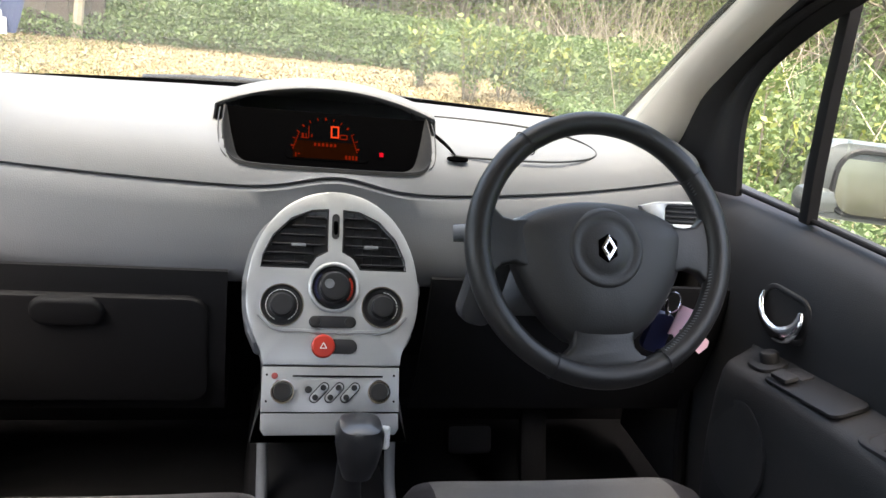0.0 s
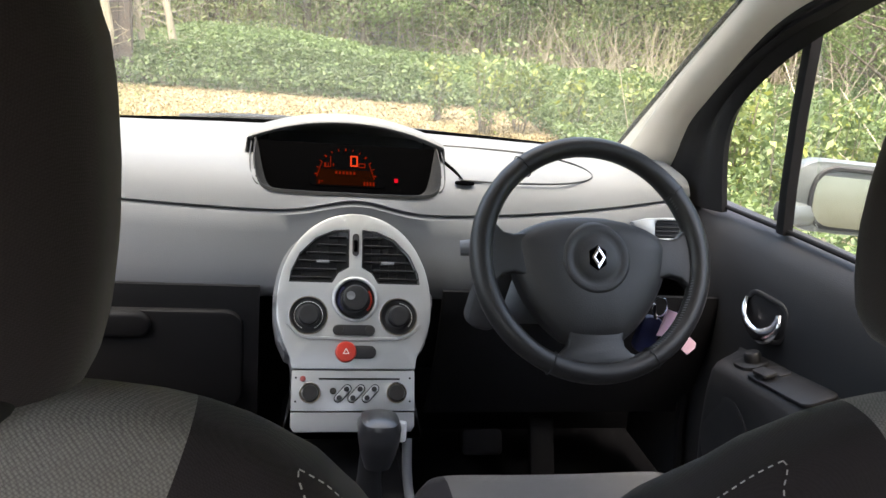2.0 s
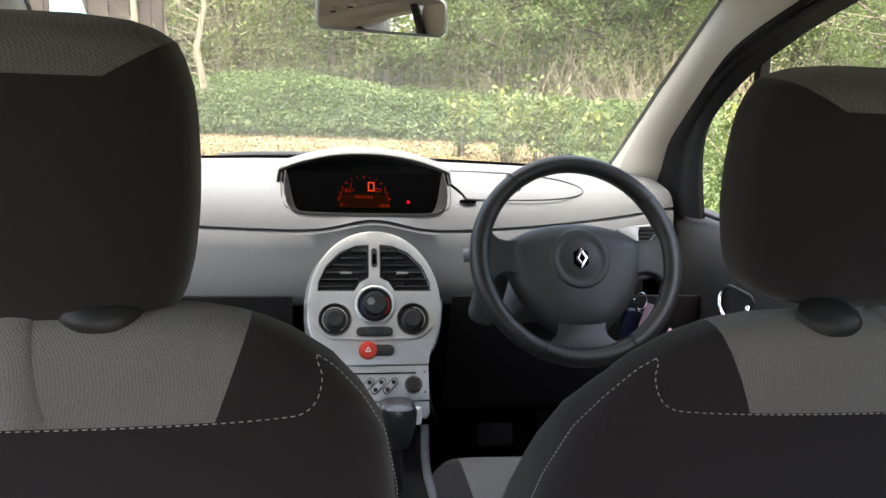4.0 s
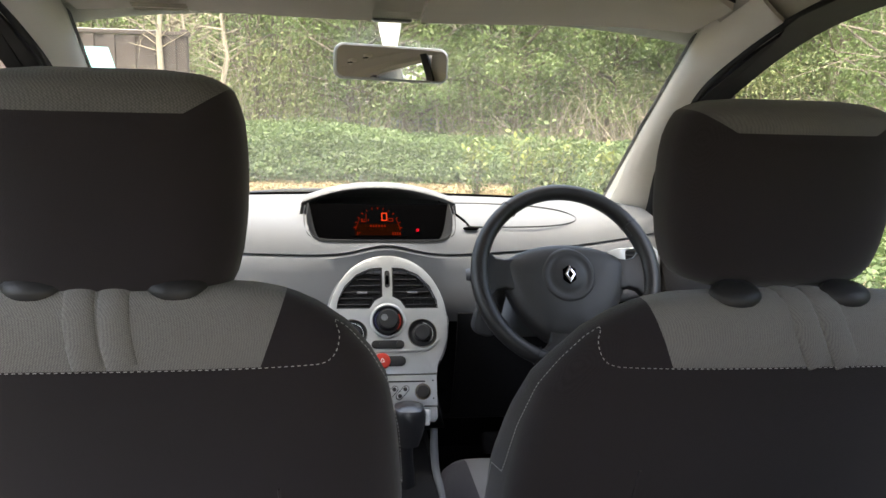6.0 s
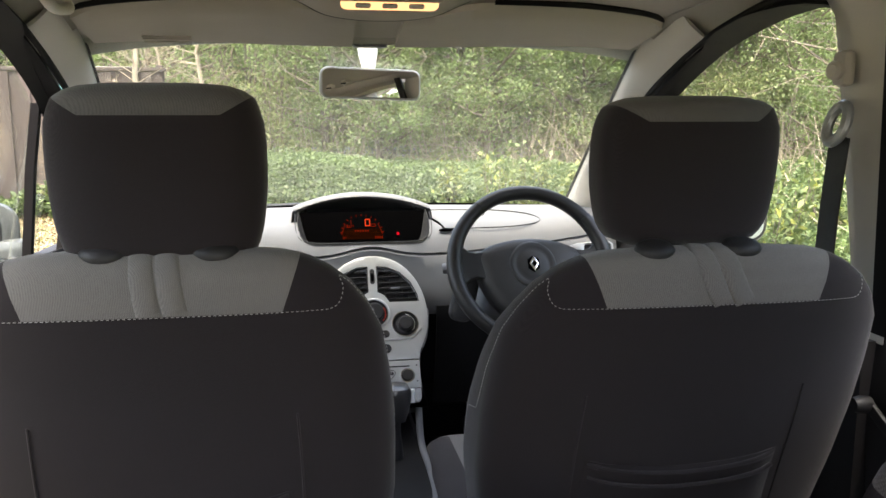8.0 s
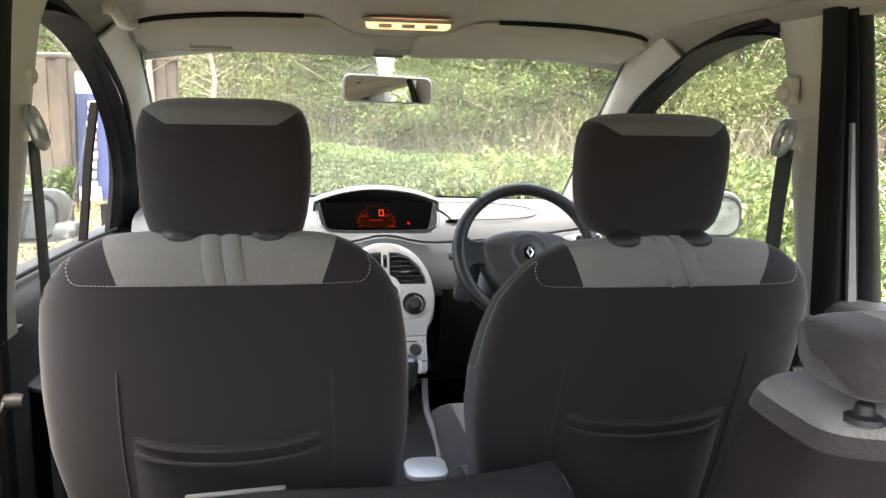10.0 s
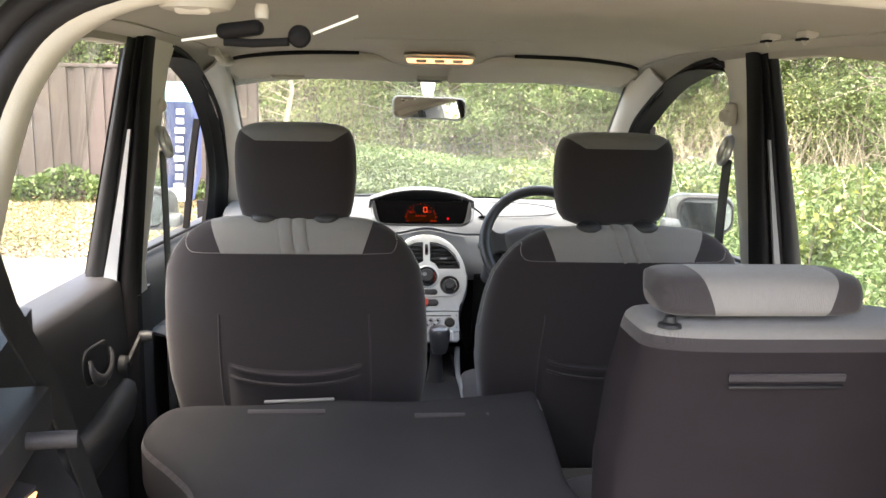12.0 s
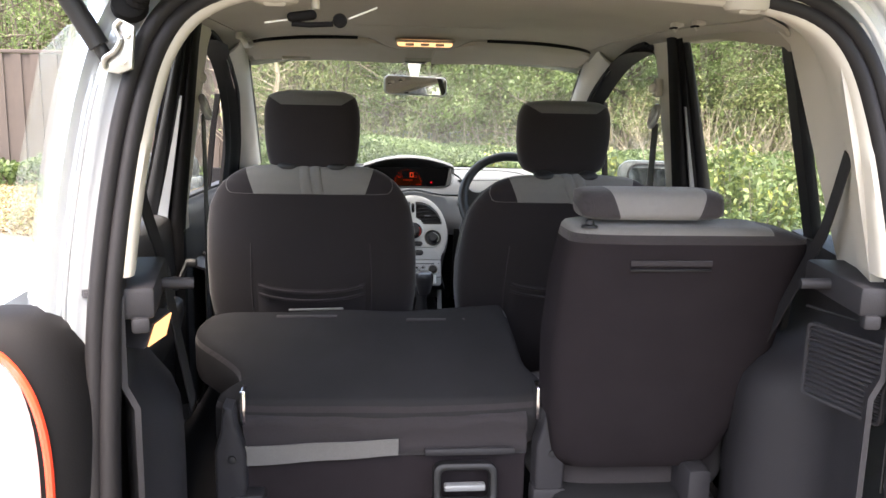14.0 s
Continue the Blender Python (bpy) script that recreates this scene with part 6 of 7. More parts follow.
# tailgate opening
OPEN = [(-0.505, 0.36), (-0.512, 0.60), (-0.515, 0.80), (-0.514, 0.95), (-0.508, 1.07), (-0.495, 1.20), (-0.478, 1.30), (-0.452, 1.380), (-0.405, 1.434), (-0.32, 1.464), (-0.18, 1.481), (0.0, 1.487)]
ring = OPEN + [(-x + 0.083 * min(1, -x / 0.3), z) for x, z in reversed(OPEN[:-1])]
open_y = lambda z: interp([(0.36, -1.93), (0.8, -1.885), (1.07, -1.84), (1.30, -1.785), (1.43, -1.755), (1.48, -1.748)], z)
loop = smooth_path([(x, open_y(z), z) for x, z in ring], 5)
out_dir = []
for p in loop:
    out_dir.append((0, -1, -0.2))
opening = thing("tailgate_opening", "open tailgate frame with black rubber seal and silver paint", "car body", kind="structure")
part("rubber_seal", sweep(loop, [(-0.022, -0.012), (-0.022, 0.006), (-0.016, 0.016), (-0.006, 0.016), (-0.001, 0.008), (0.004, 0.014), (0.014, 0.013), (0.020, 0.004), (0.020, -0.012)], ref=out_dir), SEAL, opening, "black rubber tailgate seal", sharp=60)
inner = [p for p in loop if p.z > 1.05]
cen = Vector((0.032, 0, 1.05))
rows = []
for p in inner:
    d = Vector((p.x - cen.x, 0, p.z - cen.z)).normalized()
    if p.z < 1.25:
        d = Vector((math.copysign(1, p.x), 0, 0))
    rows.append([p - d * 0.018 + Vector((0, -0.004, 0)), p - d * 0.027 + Vector((0, -0.001, 0)), p - d * 0.030 + Vector((0, 0.012, 0)), p - d * 0.022 + Vector((0, 0.05, 0.0)), p + Vector((0, 0.11, 0.0))])
part("inner_frame_trim", sheet(rows, thick=0.004), BEIGE, opening, "pale beige inner frame trim", sharp=60)
rows = []
for k, p in enumerate(loop):
    t = (loop[min(k + 1, len(loop) - 1)] - loop[max(k - 1, 0)]).normalized()
    d = Vector((-t.z, 0, t.x)).normalized()
    rows.append([p + d * a + Vector((0, b, 0)) for a, b in ((0.0235, 0.016), (0.030, 0.016), (0.036, 0.008), (0.043, 0.004), (0.050, 0.010), (0.058, 0.012), (0.064, 0.002), (0.072, -0.006), (0.084, 0.002), (0.108, 0.05), (0.150, 0.14), (0.19, 0.30), (0.21, 0.45))])
part("painted_frame", sheet(rows, thick=0.004), PAINT, opening, "silver painted gutter and rear quarter", sharp=60)
joint = [p + Vector((-0.0545, 0.009, 0)) for p in loop if p.x < -0.30 and 0.98 < p.z < 1.33]
part("gutter_joint", tube(joint, 0.0022, 6), SILVERGREY, opening, "thin grey line along the gutter")
HM = frame_of((-0.492, -1.800, 1.366), (0.05, 0, 1), (-0.2, -1, 0.1))
hinge = part("hinge_plate", prism([(-0.017, -0.033), (0.004, -0.036), (0.022, -0.028), (0.022, 0.026), (0.002, 0.034), (-0.004, 0.024), (0.004, 0.010), (-0.004, -0.006), (-0.016, -0.016)], 0.005, HM, 0.0015), BRIGHT, opening, "bare metal hinge plate")
part("hinge_rib", tube(smooth_path([HM @ Vector(q) for q in ((-0.015, -0.030, 0.006), (-0.013, -0.018, 0.009), (0.000, -0.008, 0.010), (0.006, 0.008, 0.009), (-0.002, 0.022, 0.008), (0.004, 0.032, 0.006))], 5), 0.0036, 8), BRIGHT, hinge, "folded metal edge")
for a, b in ((0.010, -0.020), (0.014, 0.014)):
    part("bolt", revolve([(0.0055, 0), (0.0055, 0.004), (0.003, 0.005)], 6, HM @ pose(a, b, 0.005)), CHROME, hinge)
strut = thing("gas_strut", "black gas strut holding the tailgate up", "gas strut")
part("cylinder", tube([(-0.519, -1.790, 1.366), (-0.578, -1.80, 1.47), (-0.68, -1.86, 1.64)], 0.0135, 14), BLACK, strut)
part("strut_end", tube([(-0.508, -1.788, 1.345), (-0.519, -1.790, 1.366)], 0.009, 10), BLACK, strut)
wire = thing("wiring_gaiter", "black rubber wiring gaiter to the tailgate", "gaiter")
gp = [(-0.478, -1.772, 1.418), (-0.462, -1.80, 1.438), (-0.44, -1.83, 1.455), (-0.40, -1.86, 1.485), (-0.36, -1.90, 1.54)]
gpath = smooth_path(gp, 6)
part("gaiter", tube(gpath, [0.014 + 0.003 * (k % 2) for k in range(len(gpath))], 12), RUBBER, wire)
part("gaiter_plug", revolve([(0.024, 0), (0.022, 0.012), (0.014, 0.018)], 20, frame_of((-0.483, -1.772, 1.418), (0, 0, 1), (0.2, -0.9, 0.4))), RUBBER, wire)

lampu = thing("tail_light", "tall rear lamp with clear lens and red edge", "tail light")


def dome(c, r, m, n=3.0, seg=28):
    rows = []
    for k in range(1, seg):
        a = math.pi * k / seg - math.pi / 2
        rows.append([m @ Vector((c[0] + r[0] * math.copysign(abs(math.cos(t)) ** 0.8, math.cos(t)) * math.cos(a) ** 0.7, c[1] + r[1] * math.copysign(abs(math.sin(t)) ** 0.8, math.sin(t)) * math.cos(a) ** 0.7, c[2] + r[2] * math.copysign(abs(math.sin(a)) ** 0.85, math.sin(a)))) for t in np.linspace(0, 2 * math.pi, 33)[:-1]])
    return sheet(rows, close_v=True, caps=True)


LM = Matrix.Translation((-0.63, -1.86, 0.83))
part("lamp_housing", dome((0.0, 0.0, 0.0), (0.112, 0.09, 0.205), LM), RUBBER, lampu, "black lamp surround")
part("lens", dome((-0.052, -0.045, 0.0), (0.118, 0.085, 0.185), LM), CLEARLENS, lampu, "clear white lens")
edge = [LM @ Vector((-0.052 + 0.122 * math.cos(a) ** 0.7, -0.078, 0.186 * math.copysign(abs(math.sin(a)) ** 0.85, a))) for a in np.linspace(-1.3, 1.3, 41)]
part("red_edge", sweep(edge, circle(0.0055, 8), ref=(0, -1, 0)), REDLENS, lampu, "red lens border")

for k in range(7):
    part("lens_rib", tube(smooth_path([LM @ Vector((-0.105 + 0.019 * k, -0.128 + 0.0004 * (k - 3) ** 2, z)) for z in (-0.16, -0.11, -0.055)], 4), 0.004, 6), CLEARLENS, lampu)

# roof clip and lamp pods at the back
for s in (1, -1):
    pod = thing("roof_pod", "round beige fitting on the rear roof lining", "roof fitting", "roof fittings")
    pc = (-0.300, -1.722, 1.444) if s < 0 else (0.368, -1.745, 1.452)
    part("pod_base", revolve([(0.044, 0.012), (0.042, -0.004), (0.036, -0.013), (0.022, -0.017), (0.006, -0.018)], 32, Matrix.Translation(pc) @ Matrix.Diagonal((0.82, 0.60, 0.75, 1))), LINING, pod, "smooth beige pod")
    part("pod_recess", prism(roundrect(0.030, 0.010, 0.004), 0.002, Matrix.Translation((pc[0], pc[1] - 0.012, pc[2] - 0.0115)) @ pose(0, 0, 0, 150), 0.001), BEIGE, pod)
clip = thing("roof_belt_clip", "black roof belt buckle with bright metal tongues", "belt buckle")
part("buckle_bar", sweep([(-0.280, -1.700, 1.4085), (-0.255, -1.700, 1.4075), (-0.222, -1.703, 1.4095)], roundrect(0.010, 0.0075, 0.003, 2)), RUBBER, clip, "thin black strap bar")
part("buckle_ball", revolve([(0.004, -0.008), (0.0095, -0.005), (0.0105, 0.0), (0.009, 0.005), (0.004, 0.008)], 18, Matrix.Translation((-0.212, -1.702, 1.4145)) @ pose(0, 0, 0, 90)), RUBBER, clip, "round black swivel")
part("buckle_block", rbox(0.042, 0.022, 0.0135, 0.006, Matrix.Translation((-0.2655, -1.700, 1.4195)) @ pose(0, 0, 0, 0, -8, 0), 3), RUBBER, clip, "black buckle body")
part("buckle_stud", revolve([(0.006, 0), (0.0065, 0.008), (0.005, 0.013)], 16, Matrix.Translation((-0.2466, -1.695, 1.430))), BEIGE, clip, "beige stud")
for a, b in (((-0.286, -1.70, 1.4138), (-0.318, -1.70, 1.4088)), ((-0.200, -1.70, 1.4172), (-0.159, -1.70, 1.4340))):
    part("tongue", sweep([a, b], roundrect(0.0035, 0.0025, 0.001, 1)), WHITE, clip, "bright metal tongue")
roof_seam = smooth_path([(-0.47, -1.52, 1.435), (-0.42, -1.62, 1.444), (-0.36, -1.69, 1.447)], 5)
part("strap_groove", tube(roof_seam, 0.004, 6), RUBBER, clip, "dark strap along the lining")

tailgate = thing("tailgate", "raised silver tailgate above the boot", "tailgate")
rows = [[(x, y, 1.57 + 0.30 * t - 0.06 * abs(x) ** 2 + 0.08 * math.sin(math.pi * t)) for x in np.linspace(-0.56, 0.58, 15)] for t, y in ((k / 10, -1.78 - 0.95 * k / 10) for k in range(11))]
part("tailgate_skin", sheet(rows, thick=0.04), PAINT, tailgate, "silver painted tailgate")

rows = [[(x, y, 1.57 + 0.30 * t - 0.06 * abs(x) ** 2 + 0.08 * math.sin(math.pi * t) - 0.022) for x in np.linspace(-0.46, 0.48, 13)] for t, y in ((0.06 + 0.88 * k / 10, -1.78 - 0.95 * (0.06 + 0.88 * k / 10)) for k in range(11))]
part("inner_panel", sheet(rows, thick=0.012), DOOR, tailgate, "dark plastic inner tailgate panel")
for x in (-0.36, 0.38):
    part("hinge_arm", sweep([(x, -1.74, 1.505), (x, -1.79, 1.530), (x, -1.86, 1.590)], roundrect(0.03, 0.008, 0.003, 2), ref=(0, 0, 1)), PAINT, tailgate, "silver painted hinge arm")

# ---- outside ----
GRASS = mat("grass_ground", (0.10, 0.115, 0.04), 0.95, grain=(60, 0.8), mottle=(1.5, 0.45))
GRAVEL = mat("leaf_strewn_gravel", (0.22, 0.19, 0.115), 0.95, grain=(45, 1.0), mottle=(9, 0.4))
DRIVE = mat("pale_gravel_drive", (0.105, 0.095, 0.076), 0.95, grain=(70, 0.8), mottle=(5, 0.15))
FENCE = mat("weathered_fence_board", (0.056, 0.044, 0.037), 0.85, grain=(120, 0.5), mottle=(7, 0.3))
BARK = mat("grey_bark", (0.135, 0.113, 0.085), 0.9, grain=(150, 0.6), mottle=(12, 0.35))
PALEBARK = mat("pale_dry_stem", (0.27, 0.23, 0.17), 0.85, grain=(120, 0.4), mottle=(15, 0.25))
SIGNBLUE = mat("blue_banner_cloth", (0.018, 0.030, 0.085), 0.7)
SIGNTEAL = mat("teal_banner_cloth", (0.25, 0.55, 0.55), 0.7)
BLUEGREY = mat("dark_water_strip", (0.10, 0.105, 0.13), 0.5, mottle=(3, 0.4))
NETTLE = leafy("nettle_leaves", ((0.0, (0.056, 0.086, 0.030)), (0.5, (0.078, 0.122, 0.037)), (1.0, (0.115, 0.165, 0.050))))
SHRUB = leafy("shrub_leaves", ((0.0, (0.060, 0.092, 0.029)), (0.5, (0.100, 0.138, 0.042)), (0.8, (0.145, 0.182, 0.054)), (1.0, (0.27, 0.285, 0.060))))
WOOD = leafy("woodland_leaves", ((0.0, (0.115, 0.155, 0.060)), (0.5, (0.151, 0.212, 0.075)), (1.0, (0.212, 0.285, 0.100))), 0.55)
BRAMBLE = leafy("bramble_leaves", ((0.0, (0.175, 0.175, 0.08)), (0.5, (0.19, 0.215, 0.085)), (1.0, (0.22, 0.27, 0.10))), 0.4)
DRYLEAF = leafy("dry_leaf_litter", ((0.0, (0.115, 0.085, 0.042)), (0.5, (0.185, 0.140, 0.072)), (1.0, (0.30, 0.24, 0.14))), 0.1, 0.8)
RNG = np.random.default_rng(7)


def raw(name, verts, faces, material, label="", category="", kind="", parent=None):
    """One mesh straight from arrays of corners and quads."""
    me = bpy.data.meshes.new(name)
    nv, (nf, k) = len(verts), faces.shape
    me.vertices.add(nv)
    me.vertices.foreach_set("co", np.ascontiguousarray(verts, dtype=np.float32).ravel())
    me.loops.add(nf * k)
    me.loops.foreach_set("vertex_index", faces.astype(np.int32).ravel())
    me.polygons.add(nf)
    me.polygons.foreach_set("loop_start", np.arange(0, nf * k, k, dtype=np.int32))
    me.update(calc_edges=True)
    me.materials.append(material)
    ob = new(name, me)
    ob.parent = parent
    return tagged(ob, label, category, kind=kind)


def leaves(c, size, up=0.5, aspect=0.5):
    """Folded leaf blades at centres c: corners and quads."""
    n = len(c)
    size = np.broadcast_to(size, n)[:, None]
    d = RNG.normal(size=(n, 3))
    d /= np.linalg.norm(d, axis=1, keepdims=True)
    nrm = RNG.normal(size=(n, 3)) * (1 - up) + np.array([0, 0, up])
    s = np.cross(d, nrm)
    s /= np.linalg.norm(s, axis=1, keepdims=True) + 1e-9
    lift = np.cross(s, d) * size * 0.12
    v = np.stack([c - d * size * 0.5, c + s * size * aspect * 0.5 + lift, c + d * size * 0.5, c - s * size * aspect * 0.5 + lift], 1).reshape(-1, 3)
    return v, np.arange(4 * n).reshape(n, 4)


def twigs(a, b, r0, r1):
    """Three-sided tapering sticks from a to b."""
    n = len(a)
    r0, r1 = np.broadcast_to(r0, n)[:, None], np.broadcast_to(r1, n)[:, None]
    d = b - a
    d /= np.linalg.norm(d, axis=1, keepdims=True) + 1e-9
    u = np.cross(d, np.array([0.31, 0.52, 0.8]))
    u /= np.linalg.norm(u, axis=1, keepdims=True) + 1e-9
    w = np.cross(d, u)
    v = []
    for p, r in ((a, r0), (b, r1)):
        for k in range(3):
            t = 2 * math.pi * k / 3
            v.append(p + (u * math.cos(t) + w * math.sin(t)) * r)
    v = np.stack(v, 1).reshape(-1, 3)
    base = np.arange(n)[:, None] * 6
    f = np.concatenate([base + np.array([[k, (k + 1) % 3, 3 + (k + 1) % 3, 3 + k]]) for k in range(3)], 0)
    return v, f


def clumpy(n, x0, x1, y0, y1, clump=0.5, count=60):
    """Places gathered loosely round chosen centres."""
    cx = RNG.uniform(x0, x1, count)
    cy = RNG.uniform(y0, y1, count)
    k = RNG.integers(0, count, n)
    return cx[k] + RNG.normal(0, clump, n), cy[k] + RNG.normal(0, clump, n)


def lump(x, y, f=1.0):
    """Slow uneven height, 0 to 1."""
    return 0.5 + 0.25 * np.sin(x * 1.7 * f + 0.6) * np.cos(y * 1.3 * f) + 0.15 * np.sin(x * 4.1 * f + y * 2.3) + 0.1 * np.sin(y * 5.3 * f - x * 3.1)


g = 300
n = 61
ground = finish(sheet([[(x, y, -0.004) for x in np.linspace(-g, g, n)] for y in np.linspace(-g, g, n)]), "ground", GRASS)
tagged(ground, "rough grassy ground reaching the horizon", "ground", kind="structure")
lot = finish(sheet([[(x, y, 0.0) for x in np.linspace(-9, 6.5, 24)] for y in np.linspace(2.2, 8.9, 20)]), "pavement", GRAVEL)
tagged(lot, "gravel yard strewn with pale dry leaves", "gravel", kind="structure")
drive = finish(sheet([[(x, y, 0.004) for x in np.linspace(-14, 2.2, 24)] for y in np.linspace(-12, 5.9, 30)]), "drive", DRIVE)
tagged(drive, "pale worn gravel drive beside the car", "gravel", kind="structure")

# leaf litter on the yard
n = 90000
c = np.stack([RNG.uniform(-5.5, 5.5, n), RNG.uniform(4.6, 9.0, n), RNG.uniform(0.006, 0.03, n)], 1)
raw("leaf_litter", *leaves(c, RNG.uniform(0.015, 0.045, n), 0.85, 0.6), DRYLEAF, "pale dry leaves lying on the gravel", "leaves", "stuff")
n = 9000
c = np.stack([RNG.uniform(-9, -1.5, n), RNG.uniform(5.0, 8.8, n), RNG.uniform(0.0, 0.03, n)], 1)
raw("grass_tufts", *leaves(c, RNG.uniform(0.05, 0.12, n), 0.1, 0.12), SHRUB, "short yellow green grass tufts", "grass", "stuff")

# nettle bank behind the yard
n = 190000
x, y = RNG.uniform(-3.4, 9.0, n), 8.75 + RNG.beta(1.2, 1.6, n) * 3.4
top = np.clip(0.32 + 0.24 * lump(x, y) + 0.22 * np.exp(-((x + 0.4) / 1.2) ** 2), 0.1, 1.0) * np.clip((y - 8.6) / 0.5, 0.35, 1.0)
z = top * RNG.uniform(0, 1, n) ** 0.45
raw("nettle_bank", *leaves(np.stack([x, y, z], 1), RNG.uniform(0.03, 0.075, n), 0.6, 0.55), NETTLE, "dense bank of green nettles", "nettles", "stuff")

# yellow green shrubs at the yard's edge
def shrub(x, y, h, r, n, material, label):
    th = thing("shrub", label, "shrub", "young shrubs")
    k = 9
    ang = RNG.uniform(0, 6.28, k)
    a = np.stack([x + 0.05 * np.cos(ang), y + 0.05 * np.sin(ang), np.zeros(k)], 1)
    b = np.stack([x + r * np.cos(ang) * RNG.uniform(0.3, 1, k), y + r * np.sin(ang) * RNG.uniform(0.3, 1, k), h * RNG.uniform(0.65, 1.0, k)], 1)
    raw("branching_stem", *twigs(a, b, 0.008, 0.003), BARK, parent=th)
    i = RNG.integers(0, k, n)
    t = RNG.uniform(0.25, 1.03, n)[:, None]
    c = a[i] * (1 - t) + b[i] * t + RNG.normal(0, 0.055, (n, 3))
    raw("foliage", *leaves(c, RNG.uniform(0.04, 0.09, n), 0.35, 0.5), material, parent=th)
    return th


for x, y, h, r in ((1.9, 6.9, 1.0, 0.35), (2.35, 7.2, 0.85, 0.3), (2.9, 7.0, 0.7, 0.4), (3.5, 6.8, 0.65, 0.4), (1.55, 7.6, 0.75, 0.2), (3.9, 7.4, 0.8, 0.5), (4.6, 6.4, 0.75, 0.5), (3.3, 4.4, 1.1, 0.35), (3.7, 5.2, 0.9, 0.4), (3.1, 3.5, 0.8, 0.35), (4.3, 4.5, 0.9, 0.5), (3.6, 2.2, 1.0, 0.45), (3.4, 0.6, 0.9, 0.4), (3.7, -0.6, 1.0, 0.45), (4.4, 1.2, 1.1, 0.5)):
    shrub(x, y, h, r, 700, SHRUB, "young leafy shrub with yellow green shoots")

# low undergrowth to the driver's side
n = 170000
x, y = RNG.uniform(2.6, 9.0, n), RNG.uniform(-7.0, 9.5, n)
x = 2.6 + (x - 2.6) ** 1.15 / 6.4 ** 0.15
top = 0.18 + 0.55 * lump(x, y, 0.8) * np.clip((x - 2.4) / 2.0, 0.15, 1.2)
z = top * RNG.uniform(0, 1, n) ** 0.5
raw("undergrowth", *leaves(np.stack([x, y, z], 1), RNG.uniform(0.03, 0.075, n), 0.5, 0.5), NETTLE, "tangled green undergrowth", "undergrowth", "stuff")

# brambles and dry canes
n = 420
x, y = clumpy(n, 2.0, 11.0, 11.2, 13.2, 0.7, 16)
a = np.stack([x, y, np.zeros(n)], 1)
b = a + np.stack([RNG.normal(0, 0.5, n), RNG.normal(0, 0.35, n), RNG.uniform(0.3, 1.3, n)], 1)
raw("dry_canes", *twigs(a, b, 0.008, 0.003), PALEBARK, "thicket of pale dry canes", "canes", "stuff")
n = 700
x, y = clumpy(n, 4.8, 10.0, -6.0, 11.0, 0.7, 26)
a = np.stack([x, y, np.zeros(n)], 1)
b = a + np.stack([RNG.normal(0, 0.6, n), RNG.normal(0, 0.5, n), RNG.uniform(0.3, 1.3, n)], 1)
raw("dry_canes", *twigs(a, b, 0.008, 0.003), PALEBARK, "thicket of pale dry canes", "canes", "stuff")


# trees: tapered trunk, limbs and a loose crown
def tree(x, y, h, spread, n, label, material=WOOD, lean=0.0, low=0.2, bark=BARK, thin=1.0):
    th = thing("tree", label, "tree", "woodland trees")
    pts = [Vector((x, y, -0.05))]
    for k in range(1, 6):
        pts.append(Vector((x + lean * h * k / 5 + RNG.normal(0, 0.06 * h / 5), y + RNG.normal(0, 0.06 * h / 5), h * 0.85 * k / 5)))
    r0 = 0.012 * h + 0.02
    part("trunk", tube(pts, [r0 * (1 - 0.15 * k) for k in range(6)], 8, ref=(0, 1, 0)), bark, th)
    k = 46
    t = RNG.uniform(0.12, 1.0, k)
    P = np.array([[float(np.interp(v, np.linspace(0, 1, 6), [p[q] for p in pts])) for q in range(3)] for v in t])
    ang = RNG.uniform(0, 6.28, k)
    ln = spread * (0.35 + 0.65 * np.sin(np.pi * np.clip(t * 0.85 + 0.1, 0, 1))) * RNG.uniform(0.6, 1.15, k)
    Q = P + np.stack([np.cos(ang) * ln, np.sin(ang) * ln, ln * RNG.uniform(0.1, 0.8, k)], 1)
    m2 = 5
    i = np.repeat(np.arange(k), m2)
    s = RNG.uniform(0.35, 1.0, k * m2)[:, None]
    A = P[i] * (1 - s) + Q[i] * s
    B = A + RNG.normal(0, 0.30 * spread, (k * m2, 3)) + np.array([0, 0, 0.12 * spread])
    tv, tf = twigs(np.concatenate([P, A]), np.concatenate([Q, B]), thin * np.concatenate([np.full(k, 0.020 + 0.003 * h), np.full(k * m2, 0.008)]), thin * np.concatenate([np.full(k, 0.008), np.full(k * m2, 0.003)]))
    raw("branchwork", tv, tf, bark, parent=th)
    i = RNG.integers(0, k * m2, n)
    s = RNG.uniform(0.2, 1.1, n)[:, None]
    c = A[i] * (1 - s) + B[i] * s + RNG.normal(0, 0.10, (n, 3))
    c = c[c[:, 2] > low]
    raw("crown", *leaves(c, RNG.uniform(0.035, 0.08, len(c)), 0.3, 0.55), material, parent=th)
    return th


for k in range(15):
    x = -6.5 + k * 1.25 + RNG.normal(0, 0.35)
    y = 12.6 + RNG.uniform(0, 2.6)
    dense = 11000 if x < 0.5 else 21000
    tree(x, y, RNG.uniform(4.0, 6.5), RNG.uniform(1.2, 1.8), dense, "slender woodland tree with fresh spring leaves", lean=RNG.normal(0, 0.06), low=0.5)
for k in range(13):
    y = -7.0 + k * 1.45 + RNG.normal(0, 0.3)
    tree(7.6 + RNG.uniform(0, 2.2), y, RNG.uniform(3.5, 5.5), RNG.uniform(1.2, 1.8), 8500, "bushy roadside tree with fresh green leaves", lean=RNG.normal(0, 0.06), low=0.3)
